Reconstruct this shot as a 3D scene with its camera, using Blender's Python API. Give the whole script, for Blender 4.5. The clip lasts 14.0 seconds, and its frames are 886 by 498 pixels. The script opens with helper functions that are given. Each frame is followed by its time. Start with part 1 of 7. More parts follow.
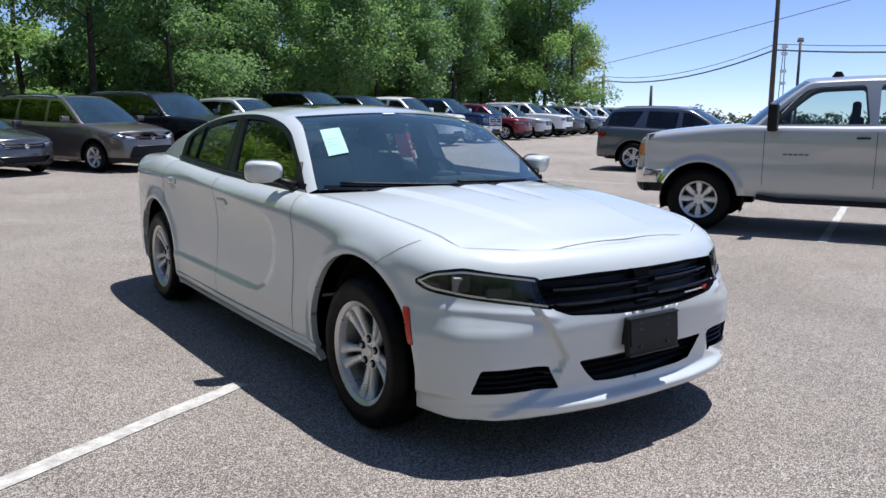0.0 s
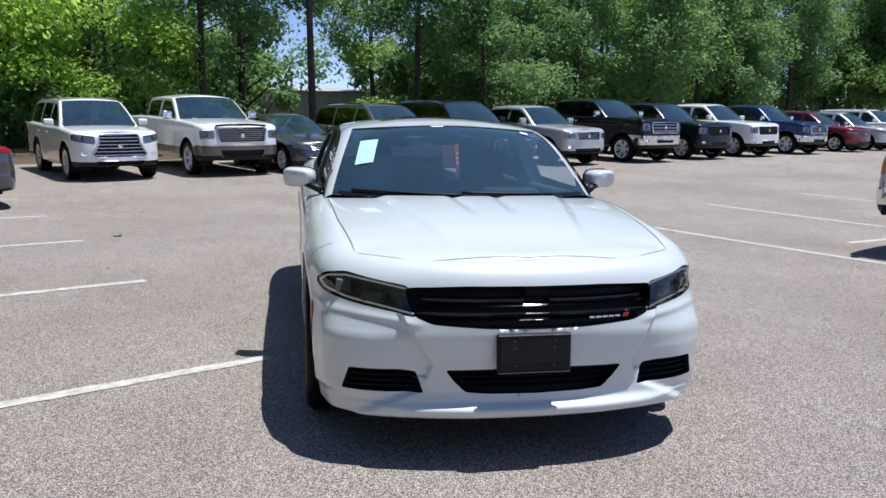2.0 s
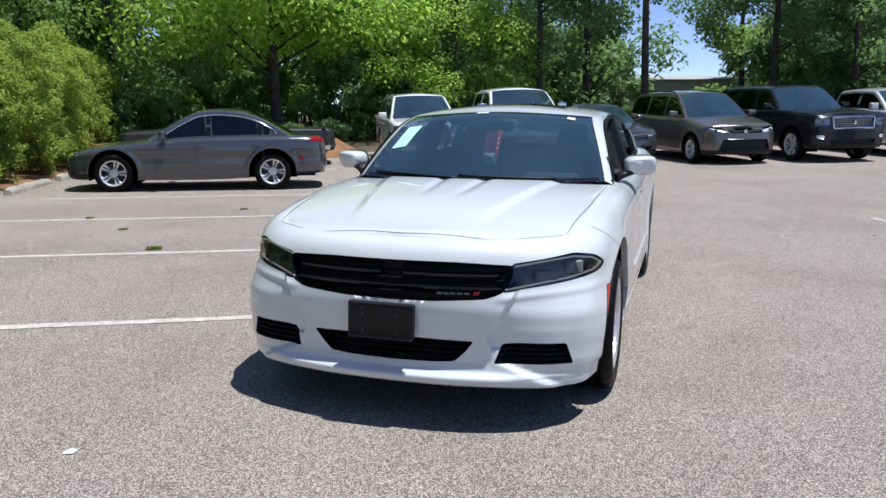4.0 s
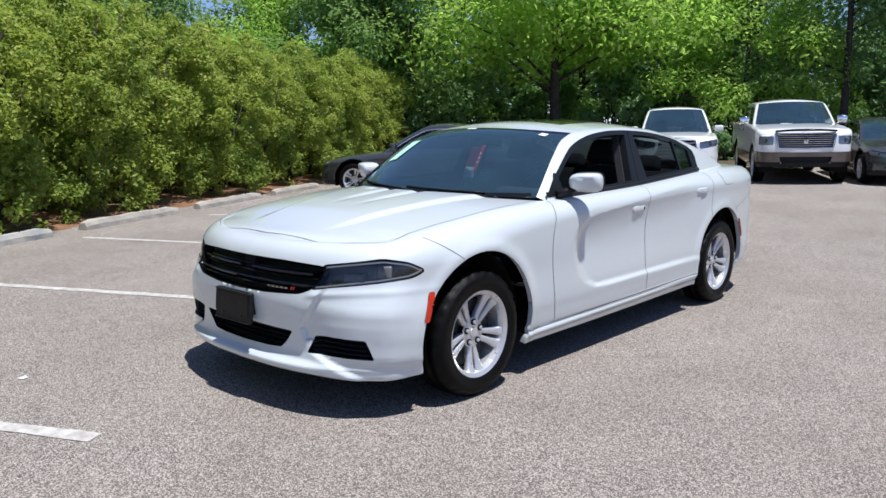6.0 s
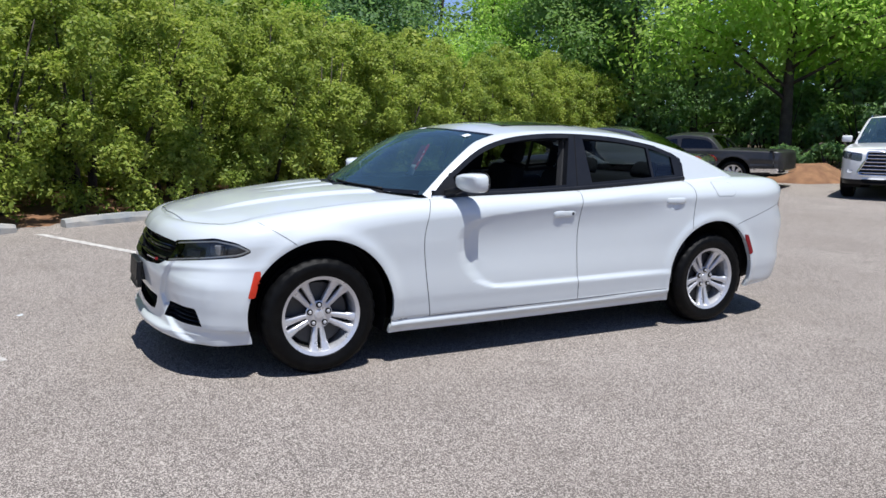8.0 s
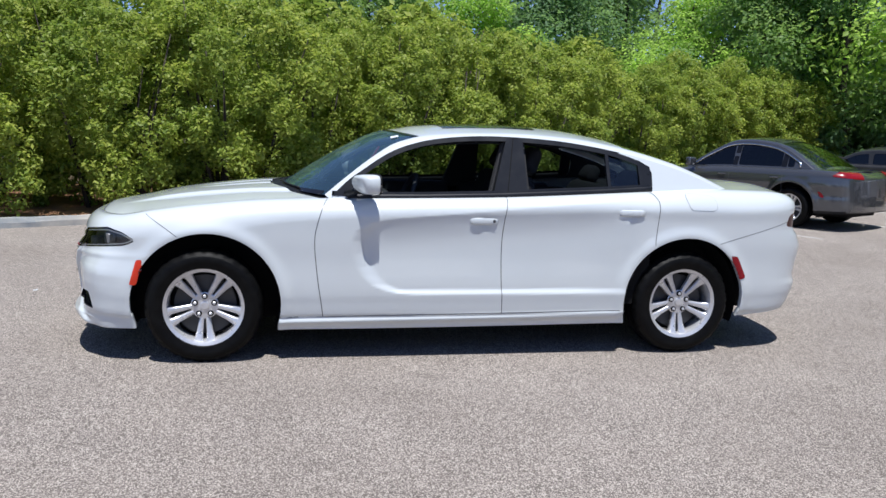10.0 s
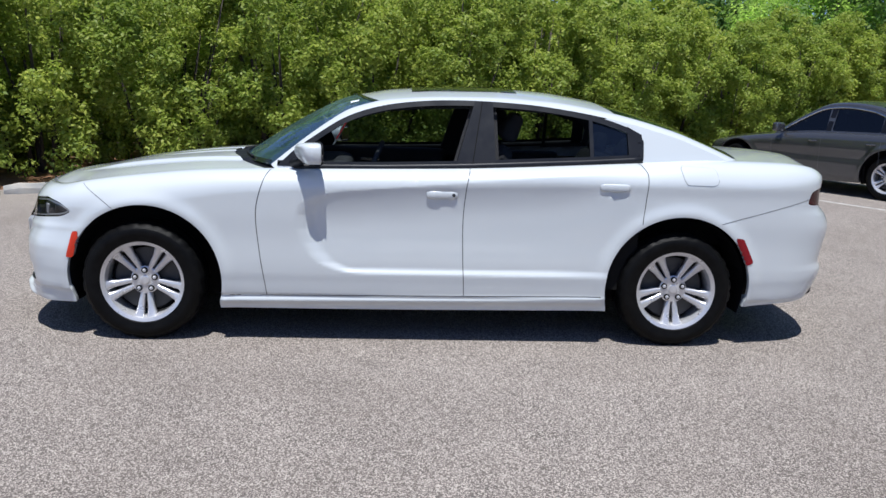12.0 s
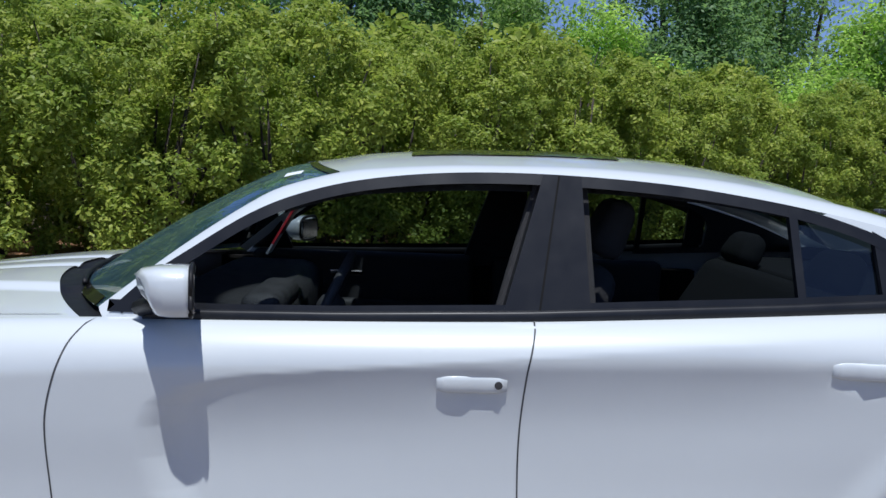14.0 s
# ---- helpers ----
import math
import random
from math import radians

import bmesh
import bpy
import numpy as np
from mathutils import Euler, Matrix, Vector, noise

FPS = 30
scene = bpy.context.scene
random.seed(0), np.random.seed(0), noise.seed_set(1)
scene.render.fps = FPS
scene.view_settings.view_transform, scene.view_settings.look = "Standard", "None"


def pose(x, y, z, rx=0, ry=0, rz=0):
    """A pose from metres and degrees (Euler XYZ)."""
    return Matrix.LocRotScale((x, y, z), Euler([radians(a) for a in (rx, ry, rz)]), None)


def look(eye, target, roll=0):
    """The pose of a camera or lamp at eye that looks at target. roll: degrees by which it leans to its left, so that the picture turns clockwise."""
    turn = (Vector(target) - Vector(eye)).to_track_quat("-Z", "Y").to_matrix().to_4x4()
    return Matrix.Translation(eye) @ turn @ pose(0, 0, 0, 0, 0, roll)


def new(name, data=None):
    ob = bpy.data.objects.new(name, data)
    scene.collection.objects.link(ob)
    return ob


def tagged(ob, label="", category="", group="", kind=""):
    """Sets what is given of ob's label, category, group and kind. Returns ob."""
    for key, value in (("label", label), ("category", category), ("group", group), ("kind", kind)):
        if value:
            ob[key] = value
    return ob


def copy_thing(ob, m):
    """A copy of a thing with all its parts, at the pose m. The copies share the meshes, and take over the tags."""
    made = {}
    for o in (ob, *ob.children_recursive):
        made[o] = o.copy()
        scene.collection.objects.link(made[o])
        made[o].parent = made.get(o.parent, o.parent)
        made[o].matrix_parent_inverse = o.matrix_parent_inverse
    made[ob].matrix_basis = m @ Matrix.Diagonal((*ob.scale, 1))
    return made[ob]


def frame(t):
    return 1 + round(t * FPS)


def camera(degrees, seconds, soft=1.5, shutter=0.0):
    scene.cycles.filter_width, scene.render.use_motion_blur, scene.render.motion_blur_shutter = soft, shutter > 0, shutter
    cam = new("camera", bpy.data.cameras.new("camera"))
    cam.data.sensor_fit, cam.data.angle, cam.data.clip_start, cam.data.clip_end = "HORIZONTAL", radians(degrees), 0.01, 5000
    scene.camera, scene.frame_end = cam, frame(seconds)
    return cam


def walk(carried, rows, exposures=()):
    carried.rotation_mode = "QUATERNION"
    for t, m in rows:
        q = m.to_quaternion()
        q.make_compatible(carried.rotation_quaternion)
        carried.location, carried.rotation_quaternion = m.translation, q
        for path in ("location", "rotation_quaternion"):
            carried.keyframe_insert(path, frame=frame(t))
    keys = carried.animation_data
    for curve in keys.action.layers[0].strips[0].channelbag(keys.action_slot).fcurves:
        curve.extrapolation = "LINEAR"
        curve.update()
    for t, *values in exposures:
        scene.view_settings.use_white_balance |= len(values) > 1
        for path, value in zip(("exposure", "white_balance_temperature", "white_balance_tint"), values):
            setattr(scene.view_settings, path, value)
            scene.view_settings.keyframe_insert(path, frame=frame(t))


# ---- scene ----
cam = camera(59.21, 14.0, soft=1.5)

# ---- the walk: seconds, place, then yaw, pitch and roll in degrees ----
PATH = [
    (0.0, -2.544, -4.434, 1.337, -35.33, -9.10, 0.45),
    (0.5, -2.207, -4.664, 1.353, -30.76, -8.48, -0.08),
    (1.0, -1.827, -4.878, 1.372, -24.40, -8.24, 0.39),
    (1.5, -1.412, -5.122, 1.384, -17.85, -8.69, 1.01),
    (2.0, -0.972, -5.330, 1.402, -10.76, -8.98, 1.04),
    (2.5, -0.462, -5.461, 1.422, -4.26, -9.38, 0.88),
    (3.0, 0.098, -5.538, 1.421, 2.95, -9.68, 0.26),
    (3.5, 0.668, -5.532, 1.408, 10.07, -9.77, -0.02),
    (4.0, 1.232, -5.487, 1.398, 17.38, -9.92, 0.12),
    (6.5, 3.889, -4.252, 1.423, 46.59, -8.92, 0.74),
    (7.0, 4.284, -3.860, 1.425, 50.92, -9.05, 1.56),
    (7.5, 4.665, -3.418, 1.431, 56.15, -9.00, 1.76),
    (8.0, 5.033, -2.966, 1.436, 61.61, -9.15, 1.49),
    (10.5, 5.577, -0.663, 1.431, 81.44, -9.11, 2.64),
    (11.0, 5.504, -0.379, 1.431, 83.80, -9.62, 2.98),
    (11.5, 5.462, -0.187, 1.450, 85.59, -10.27, 2.57),
    (12.0, 5.250, -0.074, 1.453, 86.78, -11.63, 1.80),
    (12.5, 4.731, -0.013, 1.456, 87.23, -10.79, 1.54),
    (13.0, 4.107, 0.022, 1.464, 87.18, -8.02, 1.94),
    (13.5, 3.445, 0.016, 1.434, 88.16, -6.82, 2.12),
    (14.0, 2.793, 0.021, 1.395, 88.45, -5.93, 2.21),
]


def aimed(x, y, z, yaw, pitch, roll):
    a, p = radians(yaw), radians(pitch)
    way = Vector((-math.sin(a) * math.cos(p), math.cos(a) * math.cos(p), math.sin(p)))
    return look((x, y, z), Vector((x, y, z)) + way, roll)


walk(cam, [(row[0], aimed(*row[1:])) for row in PATH], [(0.0, 0.31, 6200.0, 10.0), (10.5, 0.31, 6200.0, 10.0), (12.0, 0.22, 6150.0, 10.0), (13.0, 0.05, 6050.0, 10.0), (14.0, 0.0, 6000.0, 10.0)])

# ---- sky and sun ----
SUN_WAY = Vector((0.275, -0.012, 1.0)).normalized()
world = bpy.data.worlds.new("world")
scene.world = world
world.use_nodes = True
wn = world.node_tree.nodes
sky = wn.new("ShaderNodeTexSky")
sky.sky_type = "NISHITA"
sky.sun_disc = False
sky.sun_elevation = math.asin(SUN_WAY.z)
sky.sun_rotation = radians(90)
sky.air_density, sky.dust_density, sky.ozone_density = 0.6, 0.0, 3.5
wn["Background"].inputs["Strength"].default_value = 0.120
haze = wn.new("ShaderNodeMix")
haze.data_type, haze.blend_type = "RGBA", "MULTIPLY"
haze.inputs[0].default_value = 1.0
haze.inputs[7].default_value = (1.08, 0.985, 1.06, 1)
world.node_tree.links.new(sky.outputs["Color"], haze.inputs[6])
world.node_tree.links.new(haze.outputs[2], wn["Background"].inputs["Color"])
sun = new("sun", bpy.data.lights.new("sun", "SUN"))
sun.data.energy, sun.data.angle, sun.data.color = 4.8, radians(0.55), (1.0, 0.975, 0.935)
sun.matrix_world = look(SUN_WAY * 60, (0, 0, 0))
scene.view_settings.exposure = 0.0


# ---- materials ----
def tree_of(name):
    m = bpy.data.materials.new(name)
    m.use_nodes = True
    return m, m.node_tree.nodes, m.node_tree.links, m.node_tree.nodes["Principled BSDF"]


def mixed(nodes, links, fac, a, b):
    """A colour between two; a and b are colours or sockets."""
    n = nodes.new("ShaderNodeMix")
    n.data_type = "RGBA"
    links.new(fac, n.inputs[0])
    for at, v in ((6, a), (7, b)):
        if isinstance(v, tuple):
            n.inputs[at].default_value = (*v, 1)
        else:
            links.new(v, n.inputs[at])
    return n.outputs[2]


def noised(nodes, links, scale, detail=4.0, low=0.35, high=0.65, rough=0.55):
    """Noise in object space, spread between low and high."""
    co = nodes.new("ShaderNodeTexCoord")
    n = nodes.new("ShaderNodeTexNoise")
    n.inputs["Scale"].default_value, n.inputs["Detail"].default_value, n.inputs["Roughness"].default_value = scale, detail, rough
    links.new(co.outputs["Object"], n.inputs["Vector"])
    r = nodes.new("ShaderNodeMapRange")
    r.inputs["From Min"].default_value, r.inputs["From Max"].default_value = low, high
    links.new(n.outputs["Fac"], r.inputs["Value"])
    return r.outputs["Result"]


def bumped(nodes, links, bsdf, height, strength, distance):
    b = nodes.new("ShaderNodeBump")
    b.inputs["Strength"].default_value, b.inputs["Distance"].default_value = strength, distance
    links.new(height, b.inputs["Height"])
    links.new(b.outputs["Normal"], bsdf.inputs["Normal"])


def surface(name, a, b, scale=8.0, rough=0.5, metal=0.0, bump=0.0, fine=120.0, coat=0.0, rough2=None, spec=0.5):
    """A two-tone surface: blotches at one scale, grain and relief at a finer one."""
    m, nodes, links, p = tree_of(name)
    big = noised(nodes, links, scale)
    grain = noised(nodes, links, fine, 2.0)
    c1 = mixed(nodes, links, big, a, b)
    dark = tuple(0.82 * v for v in b)
    add = nodes.new("ShaderNodeMath")
    add.operation = "MULTIPLY"
    links.new(grain, add.inputs[0])
    add.inputs[1].default_value = 0.35
    links.new(mixed(nodes, links, add.outputs[0], c1, dark), p.inputs["Base Color"])
    p.inputs["Metallic"].default_value, p.inputs["Coat Weight"].default_value = metal, coat
    p.inputs["Coat Roughness"].default_value, p.inputs["Specular IOR Level"].default_value = 0.03, spec
    r = nodes.new("ShaderNodeMapRange")
    r.inputs["To Min"].default_value, r.inputs["To Max"].default_value = rough, rough2 if rough2 else min(1, rough * 1.25)
    links.new(big, r.inputs["Value"])
    links.new(r.outputs["Result"], p.inputs["Roughness"])
    if bump:
        bumped(nodes, links, p, grain, bump, 0.004)
    return m


def paint(name, colour, metal=0.0, rough=0.32, dirt=0.06, coat=1.0, spec=0.5):
    """Car paint under clear coat, with a thin uneven film of dust."""
    m, nodes, links, p = tree_of(name)
    dust = noised(nodes, links, 3.5, 6.0, 0.3, 0.75)
    fac = nodes.new("ShaderNodeMath")
    fac.operation = "MULTIPLY"
    links.new(dust, fac.inputs[0])
    fac.inputs[1].default_value = dirt
    links.new(mixed(nodes, links, fac.outputs[0], colour, (0.33, 0.30, 0.27)), p.inputs["Base Color"])
    p.inputs["Metallic"].default_value, p.inputs["Roughness"].default_value = metal, rough
    p.inputs["Coat Weight"].default_value, p.inputs["Specular IOR Level"].default_value = coat, spec
    r = nodes.new("ShaderNodeMapRange")
    r.inputs["To Min"].default_value, r.inputs["To Max"].default_value = 0.015, 0.07
    links.new(dust, r.inputs["Value"])
    links.new(r.outputs["Result"], p.inputs["Coat Roughness"])
    return m


def glass(name, tint, shine=1.0, ior=1.52, film=0.0, thin=False):
    """Thin tinted pane: lets light straight through, mirrors by Fresnel."""
    m, nodes, links, p = tree_of(name)
    nodes.remove(p)
    t, g, f, mix = (nodes.new("ShaderNode" + k) for k in ("BsdfTransparent", "BsdfGlossy", "Fresnel", "MixShader"))
    t.inputs["Color"].default_value = (*tint, 1)
    g.inputs["Roughness"].default_value, f.inputs["IOR"].default_value = 0.012, ior
    # panes with a film also get a bluer mirror tint
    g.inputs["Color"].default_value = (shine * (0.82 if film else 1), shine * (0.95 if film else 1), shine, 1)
    if thin:
        # the same gloss from both sides of a thin pane
        nodes.remove(f)
        lw, power, f = nodes.new("ShaderNodeLayerWeight"), nodes.new("ShaderNodeMath"), nodes.new("ShaderNodeMath")
        lw.inputs["Blend"].default_value = 0.5
        power.operation, f.operation = "POWER", "MULTIPLY_ADD"
        links.new(lw.outputs["Facing"], power.inputs[0])
        power.inputs[1].default_value = 5.0
        links.new(power.outputs[0], f.inputs[0])
        f0 = ((ior - 1) / (ior + 1)) ** 2
        f.inputs[1].default_value, f.inputs[2].default_value = 1 - f0, f0
    links.new(f.outputs[0], mix.inputs[0])
    links.new(t.outputs[0], mix.inputs[1])
    links.new(g.outputs[0], mix.inputs[2])
    last = mix.outputs[0]
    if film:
        # thin uneven film of road dust, tinted blue to paint in sky reflection
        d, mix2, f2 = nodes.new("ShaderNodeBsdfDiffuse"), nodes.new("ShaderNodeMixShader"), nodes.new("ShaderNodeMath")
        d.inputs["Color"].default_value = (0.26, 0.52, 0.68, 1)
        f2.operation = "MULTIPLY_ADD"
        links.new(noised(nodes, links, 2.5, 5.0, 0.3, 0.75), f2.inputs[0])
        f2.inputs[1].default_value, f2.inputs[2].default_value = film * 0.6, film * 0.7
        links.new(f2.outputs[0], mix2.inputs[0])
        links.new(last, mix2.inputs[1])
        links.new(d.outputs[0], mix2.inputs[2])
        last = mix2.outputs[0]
    links.new(last, nodes["Material Output"].inputs["Surface"])
    return m


def leafy(name, a, b, c, through_light=0.52):
    """Foliage: every leaf its own green, light comes through."""
    m, nodes, links, p = tree_of(name)
    geo = nodes.new("ShaderNodeNewGeometry")
    big = noised(nodes, links, 0.55, 3.0, 0.35, 0.65)
    col = mixed(nodes, links, geo.outputs["Random Per Island"], a, b)
    fac = nodes.new("ShaderNodeMath")
    fac.operation = "MULTIPLY"
    links.new(big, fac.inputs[0])
    fac.inputs[1].default_value = 0.7
    col = mixed(nodes, links, fac.outputs[0], col, c)
    links.new(col, p.inputs["Base Color"])
    p.inputs["Roughness"].default_value = 0.48
    p.inputs["Specular IOR Level"].default_value = 0.22
    tr, mix = nodes.new("ShaderNodeBsdfTranslucent"), nodes.new("ShaderNodeMixShader")
    lit = nodes.new("ShaderNodeMix")
    lit.data_type, lit.blend_type = "RGBA", "ADD"
    lit.inputs[0].default_value = 1.0
    lit.inputs[7].default_value = (0.10, 0.16, 0.015, 1)
    links.new(col, lit.inputs[6])
    links.new(lit.outputs[2], tr.inputs["Color"])
    mix.inputs[0].default_value = through_light
    links.new(p.outputs[0], mix.inputs[1])
    links.new(tr.outputs[0], mix.inputs[2])
    links.new(mix.outputs[0], nodes["Material Output"].inputs["Surface"])
    return m


def asphalt_material():
    m, nodes, links, p = tree_of("asphalt")
    wide = noised(nodes, links, 0.35, 5.0, 0.3, 0.7)
    patch = noised(nodes, links, 2.2, 6.0, 0.35, 0.7)
    co = nodes.new("ShaderNodeTexCoord")
    v = nodes.new("ShaderNodeTexVoronoi")
    v.inputs["Scale"].default_value = 215.0
    links.new(co.outputs["Object"], v.inputs["Vector"])
    sep = nodes.new("ShaderNodeSeparateColor")
    links.new(v.outputs["Color"], sep.inputs[0])
    stone = nodes.new("ShaderNodeMapRange")
    stone.inputs["From Min"].default_value, stone.inputs["From Max"].default_value = 0.38, 0.92
    links.new(sep.outputs[0], stone.inputs["Value"])
    binder = mixed(nodes, links, patch, (0.118, 0.101, 0.090), (0.165, 0.141, 0.123))
    pebble = mixed(nodes, links, wide, (0.60, 0.53, 0.465), (0.70, 0.62, 0.545))
    col = mixed(nodes, links, stone.outputs["Result"], binder, pebble)
    spots = noised(nodes, links, 1.1, 2.0, 0.70, 0.80)
    f2 = nodes.new("ShaderNodeMath")
    f2.operation = "MULTIPLY"
    links.new(spots, f2.inputs[0])
    f2.inputs[1].default_value = 0.45
    col = mixed(nodes, links, f2.outputs[0], col, (0.07, 0.065, 0.063))
    # broad worn and stained patches
    worn = noised(nodes, links, 0.42, 7.0, 0.42, 0.62, 0.62)
    f3 = nodes.new("ShaderNodeMath")
    f3.operation = "MULTIPLY"
    links.new(worn, f3.inputs[0])
    f3.inputs[1].default_value = 0.26
    col = mixed(nodes, links, f3.outputs[0], col, (0.135, 0.108, 0.088))
    links.new(col, p.inputs["Base Color"])
    p.inputs["Roughness"].default_value = 0.86
    p.inputs["Specular IOR Level"].default_value = 0.3
    bumped(nodes, links, p, v.outputs["Distance"], 0.8, 0.007)
    return m


M = dict(
    asphalt=asphalt_material(),
    stripe=surface("line_paint", (0.64, 0.61, 0.56), (0.38, 0.355, 0.32), 14.0, 0.75, bump=0.5, fine=60),
    concrete=surface("concrete", (0.47, 0.43, 0.36), (0.34, 0.31, 0.27), 5.0, 0.85, bump=0.5, fine=70),
    mulch=surface("pine_straw", (0.30, 0.155, 0.075), (0.17, 0.085, 0.045), 3.0, 0.9, bump=1.0, fine=45),
    soil=surface("leaf_litter", (0.115, 0.078, 0.048), (0.062, 0.05, 0.03), 1.2, 0.95, bump=1.0, fine=30),
    white=paint("white_paint", (0.605, 0.640, 0.645), 0.0, 0.35, 0.03),
    rubber=surface("rubber", (0.003, 0.003, 0.0032), (0.006, 0.006, 0.006), 20, 0.38, bump=0.2, fine=220, spec=0.11),
    alloy=surface("alloy", (0.70, 0.70, 0.71), (0.62, 0.62, 0.63), 12, 0.27, 0.55),
    chrome=surface("chrome", (0.78, 0.78, 0.79), (0.70, 0.70, 0.71), 6, 0.07, 1.0),
    black=surface("black_plastic", (0.007, 0.007, 0.008), (0.011, 0.011, 0.012), 14, 0.42, bump=0.15, fine=300, spec=0.25),
    gloss=surface("gloss_black", (0.007, 0.007, 0.008), (0.009, 0.009, 0.010), 9, 0.10, spec=0.4),
    satin=surface("satin_black", (0.011, 0.012, 0.015), (0.015, 0.016, 0.019), 9, 0.34, spec=0.3),
    under=surface("underbody", (0.009, 0.009, 0.009), (0.015, 0.0145, 0.014), 6, 0.9, spec=0.15),
    cloth=surface("black_cloth", (0.022, 0.022, 0.024), (0.032, 0.032, 0.034), 30, 0.9, bump=0.5, fine=400),
    dash=surface("dash_plastic", (0.026, 0.026, 0.028), (0.034, 0.034, 0.036), 22, 0.6, bump=0.3, fine=260),
    gap=surface("panel_gap", (0.075, 0.077, 0.08), (0.05, 0.052, 0.055), 9, 0.8),
    red=surface("red_lens", (0.26, 0.006, 0.014), (0.20, 0.005, 0.010), 9, 0.22, spec=0.3),
    dark_red=surface("dark_red_lens", (0.055, 0.004, 0.007), (0.035, 0.003, 0.005), 9, 0.18, spec=0.35),
    orange=surface("red_orange_reflector", (0.68, 0.045, 0.016), (0.58, 0.04, 0.015), 30, 0.3, spec=0.3),
    amber=surface("amber_lens", (0.75, 0.24, 0.02), (0.62, 0.18, 0.02), 20, 0.15, coat=0.7),
    lamp=surface("lamp_reflector", (0.86, 0.87, 0.89), (0.55, 0.56, 0.58), 30, 0.15, 0.1),
    far_leaf=surface("far_leaf", (0.07, 0.115, 0.06), (0.045, 0.08, 0.05), 0.2, 0.8),
    block=surface("lamp_block", (0.13, 0.135, 0.14), (0.19, 0.195, 0.20), 40, 0.3),
    smoke=surface("smoked_housing", (0.06, 0.062, 0.066), (0.10, 0.103, 0.108), 40, 0.28),
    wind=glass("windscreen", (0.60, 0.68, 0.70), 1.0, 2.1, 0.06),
    tint=glass("tinted_pane", (0.32, 0.37, 0.38), 1.0, 1.7, thin=True),
    deep_tint=glass("deep_tinted_pane", (0.14, 0.17, 0.18), 1.0, 1.52, thin=True),
    clear_pane=glass("clear_pane", (0.72, 0.80, 0.80), 1.0, 1.5),
    dark_pane=glass("dark_pane", (0.05, 0.06, 0.065), 1.0, 1.6, thin=True),
    lens=glass("clear_lens", (0.80, 0.82, 0.84), 1.0),
    paper=surface("green_paper", (0.46, 0.74, 0.62), (0.42, 0.70, 0.58), 9, 0.7),
    redcard_shade=surface("shaded_red_card", (0.16, 0.022, 0.035), (0.12, 0.018, 0.028), 9, 0.3),
    redcard=surface("red_card", (0.60, 0.035, 0.05), (0.55, 0.03, 0.045), 9, 0.5),
    whitecard=surface("white_card", (0.72, 0.76, 0.78), (0.66, 0.70, 0.72), 9, 0.6),
    ink=surface("ink", (0.20, 0.34, 0.29), (0.22, 0.36, 0.31), 9, 0.7),
    bark=surface("bark", (0.075, 0.060, 0.050), (0.040, 0.032, 0.027), 4, 0.95, bump=1.0, fine=22),
    wood_pole=surface("pole_wood", (0.13, 0.105, 0.085), (0.085, 0.07, 0.058), 2, 0.9),
    steel=surface("dark_steel", (0.06, 0.06, 0.062), (0.09, 0.09, 0.09), 3, 0.5, 0.6),
    wire=surface("cable_rubber", (0.02, 0.02, 0.02), (0.03, 0.03, 0.03), 3, 0.7),
    siding=surface("metal_siding", (0.42, 0.42, 0.41), (0.36, 0.36, 0.355), 0.7, 0.6),
    leaf=leafy("hedge_leaf", (0.21, 0.285, 0.052), (0.46, 0.49, 0.092), (0.135, 0.205, 0.040), 0.40),
    leaf_dark=leafy("wood_leaf", (0.135, 0.24, 0.112), (0.24, 0.36, 0.15), (0.105, 0.19, 0.095)),
    leaf_lime=leafy("spring_leaf", (0.185, 0.305, 0.10), (0.30, 0.42, 0.13), (0.14, 0.24, 0.085)),
    leaf_bright=leafy("sunlit_leaf", (0.32, 0.48, 0.10), (0.48, 0.64, 0.15), (0.25, 0.40, 0.085), 0.66),
    leaf_gold=leafy("yellowing_leaf", (0.26, 0.29, 0.045), (0.36, 0.35, 0.06), (0.17, 0.24, 0.04)),
    weed=leafy("weed_leaf", (0.12, 0.18, 0.03), (0.20, 0.22, 0.05), (0.14, 0.14, 0.04)),
)

# white strip in the headlight: weak emission stands in for its glint
M["guide"] = surface("guide_glint", (0.62, 0.63, 0.64), (0.55, 0.56, 0.57), 9, 0.25)
guide_bsdf = M["guide"].node_tree.nodes["Principled BSDF"]
guide_bsdf.inputs["Emission Color"].default_value = (1.0, 0.98, 0.94, 1)
guide_bsdf.inputs["Emission Strength"].default_value = 0.12


# ---- building kit ----
def thing(name, label, category, group="", kind=""):
    return tagged(new(name), label, category, group, kind)


def mesh_of(name, verts, faces, mat, normals=None, smooth=True):
    me = bpy.data.meshes.new(name)
    me.from_pydata([tuple(v) for v in verts], [], [tuple(int(i) for i in f) for f in faces])
    if smooth:
        me.polygons.foreach_set("use_smooth", [True] * len(me.polygons))
    if normals is not None:
        me.normals_split_custom_set_from_vertices([tuple(n) for n in normals])
    if mat:
        me.materials.append(mat)
    return me


